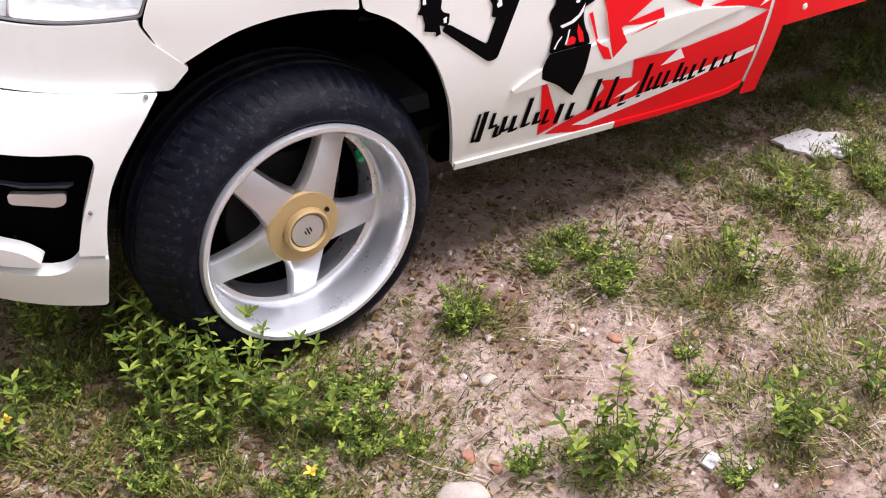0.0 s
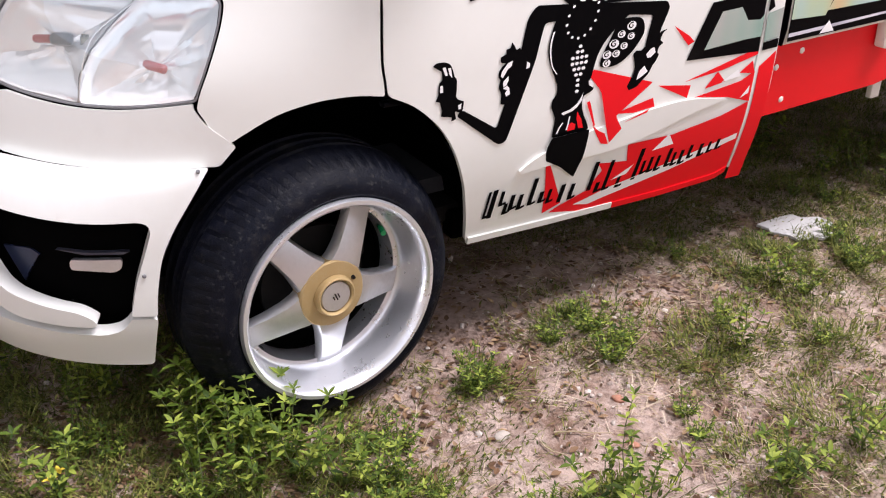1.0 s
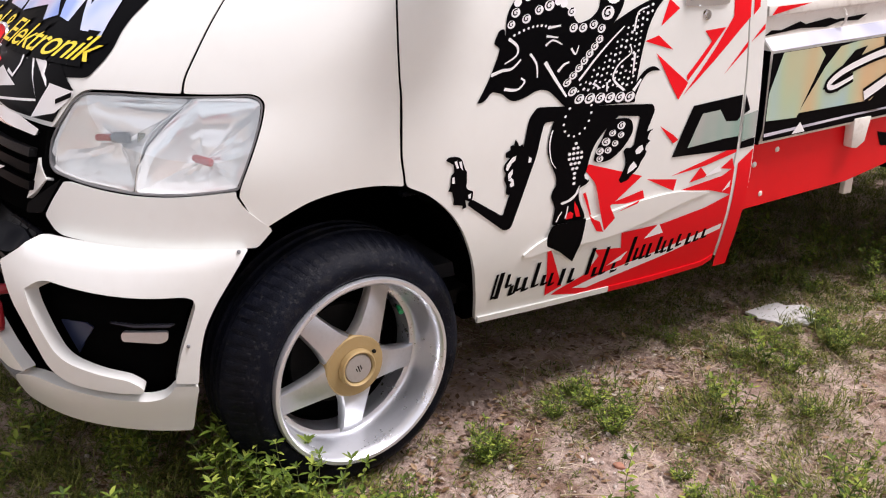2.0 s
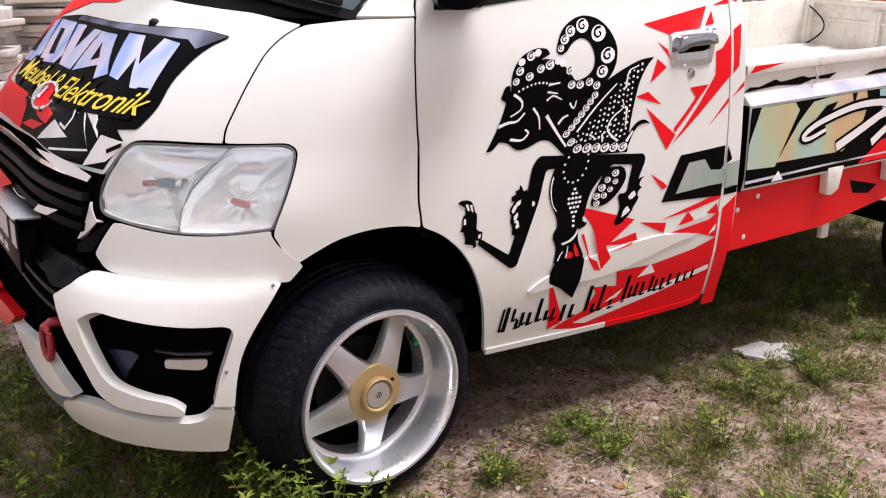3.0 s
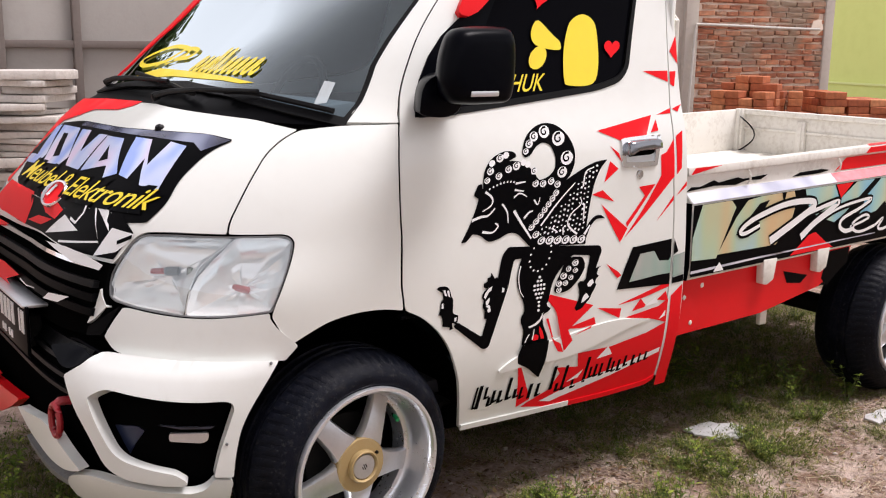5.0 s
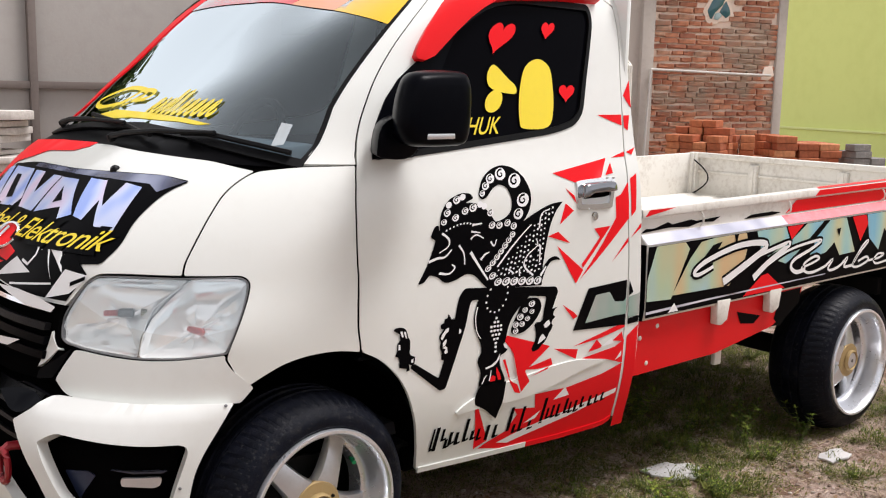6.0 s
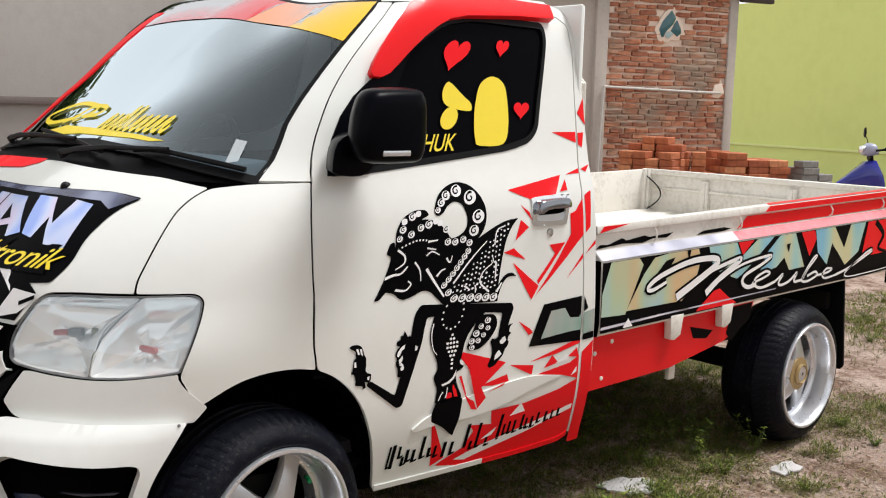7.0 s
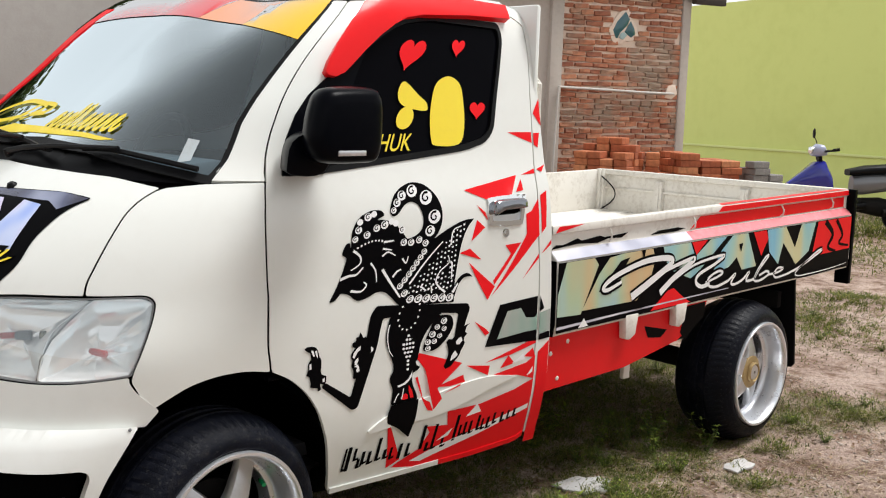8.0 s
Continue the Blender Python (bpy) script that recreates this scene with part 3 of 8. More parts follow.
for flip in (False, True):
    side = mirrored if flip else list
    panel("corner", side(CORNER), bumper_paint, bumper, skin=corner_skin)
    kit = red_plastic if flip else bumper_paint
    panel("fog_surround", side(SURROUND), kit, bumper, skin=bumper_skin, lift=0.014, depth=0.036, step=0.02, corner=0.006)
    panel("lip", side(LIP), kit, bumper, skin=bumper_skin, lift=0.010, depth=0.03, step=0.02, corner=0.01)
    panel("splitter", side(SPLIT), kit, bumper, skin=bumper_skin, lift=0.016, depth=0.03, step=0.03, corner=0.012)
    panel("splitter_edge", side([(-0.835, 0.345), (-0.660, 0.300), (-0.560, 0.302), (-0.575, 0.275), (-0.690, 0.268), (-0.800, 0.310)]), kit if flip else shaded_scuffed, bumper, skin=bumper_skin, lift=0.006, depth=0.03, step=0.03, corner=0.012)
    panel("grille_wedge", side([(-0.541, 0.800), (-0.584, 0.698), (-0.556, 0.712), (-0.515, 0.752), (-0.536, 0.776)]), kit, bumper, skin=bumper_skin, lift=0.0, depth=0.02, corner=0.002)
    panel("black_wedge", side([(-0.552, 0.712), (-0.470, 0.764), (-0.516, 0.680), (-0.579, 0.668), (-0.580, 0.695)]), black_film, bumper, skin=bumper_skin, lift=-0.002, depth=0.02)
    panel("grey_wedge", side([(-0.677, 0.628), (-0.588, 0.649), (-0.487, 0.629), (-0.565, 0.588)]), mirror_plastic, bumper, skin=bumper_skin, lift=0.008, depth=0.02)
    panel("gloss_bar", side([(-0.640, 0.652), (-0.601, 0.664), (-0.487, 0.645), (-0.487, 0.634), (-0.60, 0.652)]), tint_glass, bumper, skin=bumper_skin, lift=0.006, depth=0.02)
    add = bmesh.new()
    add_patch(add, bumper_skin, rounded(side([(-0.259, 0.470), (-0.160, 0.466), (-0.163, 0.446), (-0.178, 0.440), (-0.259, 0.449)]), 0.008), -0.028, 0.012)
    part("fog_bar", add, silver, bumper, "light grey trim bar")
    add = bmesh.new()
    add_patch(add, bumper_skin, side([(-0.285, 0.490), (-0.229, 0.484), (-0.146, 0.480), (-0.158, 0.475), (-0.230, 0.479)]), -0.03, 0.012)
    part("fog_blade", add, material("fog_trim", (0.04, 0.042, 0.06), 0.25), bumper)
    add = bmesh.new()
    add_patch(add, bumper_skin, side([(-0.42, 0.475), (-0.35, 0.480), (-0.33, 0.470), (-0.36, 0.43), (-0.375, 0.405)]), -0.044, 0.005)
    part("fog_pocket", add, material("dark_blue", (0.012, 0.018, 0.045), 0.3), bumper)
    for u, z in ((-0.026, 0.630), (-0.124, 0.446)):
        p = bumper_skin.place(*side([(u, z)])[0])
        nn = bumper_skin.normal(*side([(u, z)])[0])
        turn = nn.to_track_quat("-Y", "Z").to_matrix().to_4x4()
        part("screw", lathe([(0, -0.0185), (0.003, -0.018), (0.004, -0.016), (0.004, -0.010)], 12, Matrix.Translation(p) @ turn), lamp_edge, bumper)
# backing of the openings; its flat black is painted shade
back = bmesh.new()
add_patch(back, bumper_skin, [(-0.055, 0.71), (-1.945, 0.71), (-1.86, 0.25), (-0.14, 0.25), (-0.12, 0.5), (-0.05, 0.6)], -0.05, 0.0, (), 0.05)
part("bumper_core", back, shade_black, bumper, "inner bumper in flat black, painted as shade behind the openings")
red_mid = [(-0.868, 0.433), (-1.03, 0.416), (-1.20, 0.396), (-1.45, 0.370), (-1.46, 0.255), (-1.30, 0.250), (-1.135, 0.300), (-0.97, 0.375)]
panel("centre_trim", red_mid, red_plastic, bumper, "glossy red centre trim", skin=bumper_skin, lift=0.008, depth=0.03, corner=0.015)
for z in (0.52, 0.56, 0.60, 0.635):
    edge = [(-0.56 - 0.1 * (0.635 - z), z), (-1.44 + 0.1 * (0.635 - z), z), (-1.44, z + 0.012), (-0.56, z + 0.012)]
    add = bmesh.new()
    add_patch(add, bumper_skin, edge, -0.035, 0.012)
    part("grille_slat", add, black_plastic, bumper)

grille = empty("grille")
grille.parent = truck
tagged(grille, "black slatted grille with chrome and red stripes")
GR = [(-0.545, 0.855), (-0.75, 0.852), (-0.94, 0.864), (-1.0, 0.866)]
GRL = [(-1.0, 0.665), (-0.72, 0.66), (-0.50, 0.668), (-0.535, 0.79)]
# backing of the slats, with the dark between them in its colour
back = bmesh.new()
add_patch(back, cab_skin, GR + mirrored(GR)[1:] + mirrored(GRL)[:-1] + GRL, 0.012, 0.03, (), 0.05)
part("grille_back", back, shade_black, grille)
for z0, z1, mat, name, lift in ((0.842, 0.853, chrome, "chrome_strip", 0.026), (0.797, 0.815, black_plastic, "slat", 0.034), (0.762, 0.782, black_film, "slat", 0.03), (0.725, 0.745, black_film, "slat", 0.03)):
    add = bmesh.new()
    add_patch(add, cab_skin, [(-0.56, z0 - 0.005), (-0.56, z1 - 0.005), (-0.8, z1), (-1.0, z1 + 0.005), (-1.2, z1), (-1.44, z1 - 0.005), (-1.44, z0 - 0.005), (-1.2, z0), (-1.0, z0 + 0.005), (-0.8, z0)], lift, 0.02)
    part(name, add, mat, grille)

plate = empty("number_plate")
plate.parent = truck
tagged(plate, "black number plate with white marks under a chrome hood")
part("plate_board", box((-0.699, MID - 0.180, 0.562), (-0.688, MID + 0.270, 0.706), 0.004), black_film, plate)
part("plate_cover", prism([(-0.706, 0.704), (-0.706, 0.711), (-0.638, 0.708), (-0.61, 0.706), (-0.61, 0.696), (-0.698, 0.700)], "y", MID - 0.172, MID + 0.278, 0.003), silver, plate, "chrome cover")
part("plate_bracket", box((-0.687, MID - 0.11, 0.57), (-0.64, MID + 0.19, 0.66), 0.004), dark_metal, plate)
for y0, w in ((0.20, 0.010), (0.182, 0.010), (0.155, 0.010), (0.085, 0.010), (0.068, 0.010), (0.040, 0.010), (0.022, 0.010), (-0.005, 0.010), (-0.022, 0.010), (-0.050, 0.010), (-0.068, 0.010), (-0.125, 0.010), (-0.145, 0.010), (-0.172, 0.010), (-0.190, 0.010)):
    part("plate_mark", box((-0.7015, MID + 0.045 - y0 - w / 2, 0.625), (-0.698, MID + 0.045 - y0 + w / 2, 0.690)), white_film, plate)
for y0 in (0.05, 0.02, -0.03, -0.06):
    part("plate_mark", box((-0.7015, MID + 0.045 - y0 - 0.008, 0.578), (-0.698, MID + 0.045 - y0 + 0.008, 0.60)), white_film, plate)

hook = bmesh.new()
add_tube(hook, [(-0.70, 0.365, 0.50), (-0.73, 0.365, 0.502), (-0.742, 0.367, 0.49)], 0.012, 10)
ring_pts = [(-0.742 - 0.004 * math.sin(a), 0.367 + 0.026 * math.sin(a), 0.452 + 0.042 * math.cos(a)) for a in [2 * math.pi * i / 20 for i in range(21)]]
add_tube(hook, ring_pts, 0.009, 8)
for v in hook.verts:
    v.co += bumper_skin.place(-0.584, 0.474) + bumper_skin.normal(-0.584, 0.474) * 0.012 - Vector((-0.742, 0.367, 0.462))
part("tow_hook", hook, material("dark_red", (0.30, 0.012, 0.02), 0.35, 0, 0.3), truck, "red ring-shaped tow hook")

# ---- headlights
lamp_olive = material("bulb_holder", (0.28, 0.27, 0.20), 0.25, 0.7)
bulb_red = material("bulb_red", (0.40, 0.06, 0.05), 0.3)
for flip in (False, True):
    side = mirrored if flip else list
    lamp = empty("headlight")
    lamp.parent = truck
    tagged(lamp, "clear-lens headlight with chrome reflector")
    box_in = bmesh.new()
    add_patch(box_in, cab_skin, side(LAMP), -0.056, 0, (), 0.03)
    part("reflector", box_in, reflector_mat, lamp, "", None)
    for poly, bulb in (([(-0.281, 0.751), (-0.283, 0.85), (-0.224, 0.944), (-0.106, 0.946), (-0.078, 0.934), (-0.063, 0.893), (-0.051, 0.842), (-0.048, 0.801), (-0.056, 0.765), (-0.118, 0.758), (-0.192, 0.752)], (-0.155, 0.825)),
                       ([(-0.534, 0.782), (-0.536, 0.838), (-0.503, 0.922), (-0.476, 0.936), (-0.230, 0.943), (-0.288, 0.85), (-0.285, 0.751), (-0.445, 0.762), (-0.509, 0.770)], (-0.385, 0.850))):
        bowl = bmesh.new()
        cu, cz = bulb
        loops = []
        line = rounded(poly, 0.008, 2)
        for s, lift in ((1.0, -0.005), (0.985, -0.014), (0.90, -0.025), (0.78, -0.034), (0.64, -0.041), (0.50, -0.046), (0.36, -0.050), (0.22, -0.052), (0.10, -0.053)):
            loop = []
            for q in line:
                w = side([(cu + (q[0] - cu) * s, cz + (q[1] - cz) * s)])[0]
                loop.append(bowl.verts.new(cab_skin.place(*w) + cab_skin.normal(*w) * (lift + (0.0045 * math.sin(95 * q[1] + 4 * s) + 0.0025 * math.sin(60 * q[0] + 9 * s)) * (0.15 < s < 0.95))))
            loops.append(loop)
        for a, b in zip(loops, loops[1:]):
            for i in range(len(a)):
                bowl.faces.new((a[i], a[(i + 1) % len(a)], b[(i + 1) % len(a)], b[i]))
        bowl.faces.new(loops[-1])
        bmesh.ops.recalc_face_normals(bowl, faces=bowl.faces)
        part("reflector_bowl", bowl, reflector_mat, lamp, "", 28)
    def inner(u, z, deep):
        w = side([(u, z)])[0]
        return cab_skin.place(*w) - cab_skin.normal(*w) * deep
    # the inner chamber's red length stands in for a reflection in the bowl
    for name, mat, radius, line in (("bulb_glass", bulb_red, 0.008, [(-0.440, 0.855, 0.034), (-0.400, 0.860, 0.038)]), ("bulb_cap", lamp_edge, 0.012, [(-0.398, 0.860, 0.038), (-0.358, 0.864, 0.044)]), ("bulb_base", lamp_olive, 0.019, [(-0.343, 0.864, 0.058), (-0.322, 0.866, 0.066)]),
                                    ("bulb_base", lamp_olive, 0.017, [(-0.205, 0.846, 0.085), (-0.190, 0.840, 0.060)]), ("bulb_glass", bulb_red, 0.009, [(-0.185, 0.830, 0.060), (-0.130, 0.818, 0.045)])):
        bm = tube([inner(*q) for q in curve(line, 5)], radius, 14)
        bmesh.ops.bevel(bm, geom=[e for e in bm.edges if e.calc_face_angle(0) > 1.0], offset=0.004, segments=2, profile=0.5, affect="EDGES")
        part(name, bm, mat, lamp, "", 50)
    lens = part("lens", patch(cab_skin, shrink(side(LAMP), 0.004), -0.002, 0.0, (), 0.03), lamp_glass, lamp, "clear plastic lens", 60)
    lens.visible_shadow = False
    rim = bmesh.new()
    add_patch(rim, cab_skin, rounded(side(LAMP), 0.008), 0.0005, 0.014, [shrink(rounded(side(LAMP), 0.008), 0.003)], 0.03)
    part("lamp_seal", rim, lamp_edge, lamp)
    bar = bmesh.new()
    add_patch(bar, cab_skin, side(ribbon(curve([(-0.282, 0.750), (-0.281, 0.80), (-0.286, 0.850), (-0.278, 0.882), (-0.239, 0.925), (-0.222, 0.942)]), 0.0026, 0.0012)), -0.004, 0.010)
    part("divider", bar, chrome, lamp)


# ---- wheels
def wheel(name, phase, label, deep=0.0, hub=1.0):
    w = empty(name)
    w.parent = truck
    tagged(w, label)
    side = [(0.219, -0.006), (0.226, -0.026), (0.239, -0.036), (0.254, -0.037), (0.270, -0.029), (0.286, -0.012), (0.299, 0.012), (0.307, 0.036)]
    tread = []
    for y in (0.065, 0.10, 0.135):
        tread += [(0.314, y - 0.007), (0.307, y - 0.005), (0.307, y + 0.005), (0.314, y + 0.007)]
    other = [(r, 0.20 - y) for r, y in side[::-1]]
    part("tyre", lathe(side + tread + other, 96), rubber, w, "worn black rubber tyre", 32)
    block = bmesh.new()
    line = [(0.274, -0.0255), (0.2880, -0.0085), (0.3005, 0.0130), (0.3085, 0.036), (0.3145, 0.057)]
    rows = []
    for k, (r, y) in enumerate(line):
        row = []
        for s, up in ((-1.0, 0.0), (-0.82, 0.0006), (0.82, 0.0006), (1.0, 0.0)):
            a = radians(1.95) * s + radians(0.7) * k
            rr = r - 0.0008 + (up if 0 < k < 4 else up * 0.15)
            row.append(block.verts.new((rr * math.cos(a), y - (up if k < 3 else 0), rr * math.sin(a))))
        rows.append(row)
    for p, q in zip(rows, rows[1:]):
        for j in range(3):
            block.faces.new((p[j], p[j + 1], q[j + 1], q[j]))
    bmesh.ops.recalc_face_normals(block, faces=block.faces)
    first = part("tread_block", block, rubber, w, "", 50)
    for i in range(1, 64):
        ob = new("tread_block", first.data)
        ob.parent = w
        ob.matrix_basis = Matrix.Rotation(2 * math.pi * i / 64, 4, "Y")
    rim = [(0.222, 0.004), (0.229, -0.016), (0.232, -0.036), (0.229, -0.045), (0.221, -0.045), (0.214, -0.038), (0.211, -0.016), (0.206, 0.03), (0.203, 0.046), (0.196, 0.052), (0.188, 0.054), (0.186, 0.07), (0.185, 0.185), (0.21, 0.19)]
    part("rim", lathe(rim, 96), polished, w, "polished alloy rim with a deep lip", 40)
    for i in range(5):
        a = radians(phase + 72 * i)
        bm = bmesh.new()
        rows = []
        for r, half, y, d in ((0.045, 0.050, 0.004, 0.03), (0.075, 0.042, 0.004, 0.03), (0.10, 0.036, 0.010, 0.03), (0.14, 0.032, 0.024, 0.028), (0.175, 0.030, 0.038, 0.026), (0.190, 0.033, 0.046, 0.022), (0.1965, 0.040, 0.051, 0.016)):
            ring = []
            for s, dy in ((-1.0, 0.012), (-0.86, 0.002), (-0.4, -0.001), (0.4, -0.001), (0.86, 0.002), (1.0, 0.012), (1.0, d), (-1.0, d)):
                ring.append(bm.verts.new(Matrix.Rotation(-a, 4, "Y") @ Vector((r * (1 - deep), y + dy + deep, s * half))))
            rows.append(ring)
        for p, q in zip(rows, rows[1:]):
            for j in range(8):
                bm.faces.new((p[j], p[(j + 1) % 8], q[(j + 1) % 8], q[j]))
        bm.faces.new(rows[0]), bm.faces.new(rows[-1])
        bmesh.ops.recalc_face_normals(bm, faces=bm.faces)
        part("spoke", bm, silver, w, "silver painted spoke", 45)
    seat = Matrix.Translation((0, deep, 0)) @ Matrix.Diagonal((hub, 1, hub, 1))
    part("hub_plate", lathe([(0.0, -0.002), (0.030, -0.002), (0.066, -0.001), (0.0745, 0.001), (0.078, 0.006), (0.078, 0.036), (0, 0.036)], 64, seat), gold, w, "faded gold hub plate", 30)
    part("hub_ring", lathe([(0.034, -0.002), (0.047, -0.003), (0.047, -0.009), (0.045, -0.016), (0.042, -0.018), (0.038, -0.015), (0.036, -0.006)], 48, seat), gold, w)
    part("centre_cap", lathe([(0.0, -0.0145), (0.020, -0.0145), (0.034, -0.0135), (0.0365, -0.008), (0.0365, 0.0)], 40, seat), silver, w, "silver cap with a worn emblem")
    mark = bmesh.new()
    for zz, ww in ((0.006, 0.012), (0.0, 0.018), (-0.006, 0.009)):
        add_box(mark, (-ww / 2, -0.0152, zz - 0.0014), (ww / 2, -0.0135, zz + 0.0014), 0, seat @ Matrix.Rotation(1.2, 4, "Y"))
    part("cap_mark", mark, dark_metal, w)
    part("lock_pin", lathe([(0, -0.006), (0.004, -0.006), (0.005, 0.0)], 10, seat @ Matrix.Translation((0.056 * math.cos(0.5), -0.001, 0.056 * math.sin(0.5)))), dark_metal, w)
    part("brake_disc", lathe([(0.0, 0.085), (0.125, 0.085), (0.125, 0.10), (0.0, 0.10)], 48), dark_metal, w)
    # black disc added across the barrel to give its inside deep shade
    part("dust_shield", lathe([(0.0, 0.112), (0.176, 0.112), (0.182, 0.10), (0.183, 0.118), (0.0, 0.118)], 48), shade_black, w)
    part("caliper", box((0.05, 0.06, 0.03), (0.12, 0.125, 0.11), 0.01), dark_metal, w)
    return w


front = wheel("front_wheel", 58, "front wheel with silver five-spoke alloy rim")
front.matrix_basis = pose(0, 0.008, 0.303, 0, 0, 4.5)
part("valve", tube([(0.166, 0.07, 0.084), (0.158, 0.045, 0.080)], 0.0065, 8), green_tape, front, "green valve cap")
part("valve_stem", tube([(0.174, 0.085, 0.088), (0.166, 0.07, 0.084)], 0.008, 8), black_plastic, front)
rear = wheel("rear_wheel", 83, "rear wheel with silver deep-dish alloy rim", 0.008, 0.95)
rear.matrix_basis = pose(2.655, 0.012, 0.309, 0, 0, 2.5)
for ob, x, name in ((front, 0, "front"), (rear, 2.652, "rear")):
    far = copy_thing(ob, pose(x, 2 * MID - 0.012, 0.303, 0, 0, 180))

# ---- wheel wells, floor and chassis
for cy, flip in ((0.0, 1), (2 * MID, -1)):
    # liners in flat black, so the shade of the arch is in the colour
    well = bmesh.new()
    rings = []
    for i in range(25):
        a = math.pi * i / 24
        rr = 0.425
        c, s = math.cos(a), math.sin(a)
        rings.append([well.verts.new((0.005 + rr * 0.93 * c, cy + flip * y, 0.30 + rr * s * 1.0)) for y in (0.075, 0.45)])
    for a, b in zip(rings, rings[1:]):
        well.faces.new((a[0], b[0], b[1], a[1]))
    part("wheel_well", well, shade_black, truck)
    part("well_wall", box((-0.42, min(cy + flip * 0.44, cy + flip * 0.46), 0.2), (0.42, max(cy + flip * 0.44, cy + flip * 0.46), 0.74)), shade_black, truck)
    part("arch_clip", box((0.135, cy + flip * 0.03 - 0.01, 0.672), (0.20, cy + flip * 0.03 + 0.012, 0.684), 0.004, Matrix.Translation((0, 0, 0.018))), mirror_plastic, truck)
    part("sill", box((0.36, min(cy + flip * 0.11, cy + flip * 0.16), 0.29), (1.16, max(cy + flip * 0.11, cy + flip * 0.16), 0.36), 0.01), shade_black, truck)
part("cab_floor", box((-0.5, 0.14, 0.33), (1.24, 2 * MID - 0.14, 0.37)), dark_metal, truck)
for y in (0.45, 1.15):
    part("chassis_rail", box((-0.45, y, 0.36), (3.35, y + 0.07, 0.47), 0.006), dark_metal, truck)
for x in (1.5, 2.05, 3.1):
    part("cross_member", box((x, 0.16, 0.52), (x + 0.07, 2 * MID - 0.16, 0.60), 0.006), dark_metal, truck)
part("rear_axle", tube([(2.652, 0.15, 0.30), (2.652, 2 * MID - 0.15, 0.30)], 0.045, 16), dark_metal, truck)
part("differential", lathe([(0, -0.12), (0.08, -0.1), (0.12, 0), (0.08, 0.1), (0, 0.12)], 24, pose(2.652, 0.9, 0.30)), dark_metal, truck)
part("front_axle", tube([(0, 0.15, 0.29), (0, 2 * MID - 0.15, 0.29)], 0.035, 12), dark_metal, truck)
# bulky underbody, mostly unseen, added to keep light off the ground below
part("engine_sump", box((0.42, 0.38, 0.17), (1.15, 1.25, 0.5), 0.05), dark_metal, truck)
part("gearbox", box((1.15, 0.62, 0.22), (1.75, 1.0, 0.55), 0.06), dark_metal, truck)
part("silencer", tube([(1.85, 0.62, 0.34), (2.35, 0.62, 0.34)], 0.10, 20), dark_metal, truck)
part("prop_shaft", tube([(1.75, 0.82, 0.38), (2.62, 0.88, 0.32)], 0.035, 12), dark_metal, truck)
part("battery_box", box((1.32, 1.36, 0.26), (1.75, 1.56, 0.62), 0.02), dark_metal, truck)
part("fuel_tank", box((1.55, 1.05, 0.20), (2.25, 1.48, 0.62), 0.05), dark_metal, truck)

# ---- load bed
BED0, BED1, RISE = 1.30, 3.50, 0.022


def bed_z(x, z):
    return z + RISE * (x - BED0)


def bed_prism(outline, lo, hi, bevel=0.0):
    """A (y, z) outline along the bed, which climbs a little to the rear."""
    bm = prism(outline, "x", lo, hi, bevel)
    for v in bm.verts:
        v.co.z = bed_z(v.co.x, v.co.z)
    return bm


class BedSide(Plane):
    def place(self, u, z):
        return Vector((u, self.y, bed_z(u, z)))


bed = empty("load_bed")
bed.parent = truck
tagged(bed, "worn white drop-side load bed with red and foil stickers")
SIDE = [(0.085, 1.038), (0.045, 1.038), (0.042, 1.010), (0.056, 1.004), (0.056, 0.950), (0.020, 0.918), (0.016, 0.70), (0.024, 0.652), (0.05, 0.652), (0.07, 0.70), (0.085, 0.90)]
part("side_board", bed_prism(SIDE, BED0, BED1, 0.004), bed_paint, bed, "white drop side with foil lettering sticker")
part("side_board", bed_prism([(2 * MID - 0.01 - y, z) for y, z in SIDE], BED0, BED1, 0.004), bed_paint, bed)
part("end_cap", bed_prism([(0.016, 0.70), (0.020, 0.918), (0.085, 0.918), (0.085, 0.90), (0.07, 0.70), (0.05, 0.652), (0.024, 0.652)], BED0 - 0.004, BED0 - 0.0005), black_film, bed, "black film round the front end of the drop side")
part("bed_floor", bed_prism([(0.08, 0.78), (0.08, 0.80), (2 * MID - 0.09, 0.80), (2 * MID - 0.09, 0.78)], BED0, BED1), bed_paint, bed, "scuffed dirty white floor")
for i in range(9):
    y = 0.16 + 0.165 * i
    part("floor_rib", bed_prism([(y, 0.80), (y + 0.008, 0.808), (y + 0.06, 0.808), (y + 0.068, 0.80)], BED0 + 0.02, BED1 - 0.03), bed_paint, bed)
part("head_board", bed_prism([(0.08, 0.66), (0.08, 1.05), (2 * MID - 0.09, 1.05), (2 * MID - 0.09, 0.66)], BED0 - 0.012, BED0 + 0.012), bed_paint, bed)
tail = part("tail_board", box((BED1 - 0.028, 0.05, 0.70), (BED1, 2 * MID - 0.06, 1.088), 0.005), bed_paint, bed, "white tailgate with upright ribs inside")
part("tail_rail", box((BED1 - 0.045, 0.05, 1.060), (BED1 + 0.006, 2 * MID - 0.06, 1.090), 0.006), bed_paint, tail)
part("tail_rail", box((BED1 - 0.040, 0.05, 0.975), (BED1 - 0.02, 2 * MID - 0.06, 0.990), 0.003), bed_paint, tail)
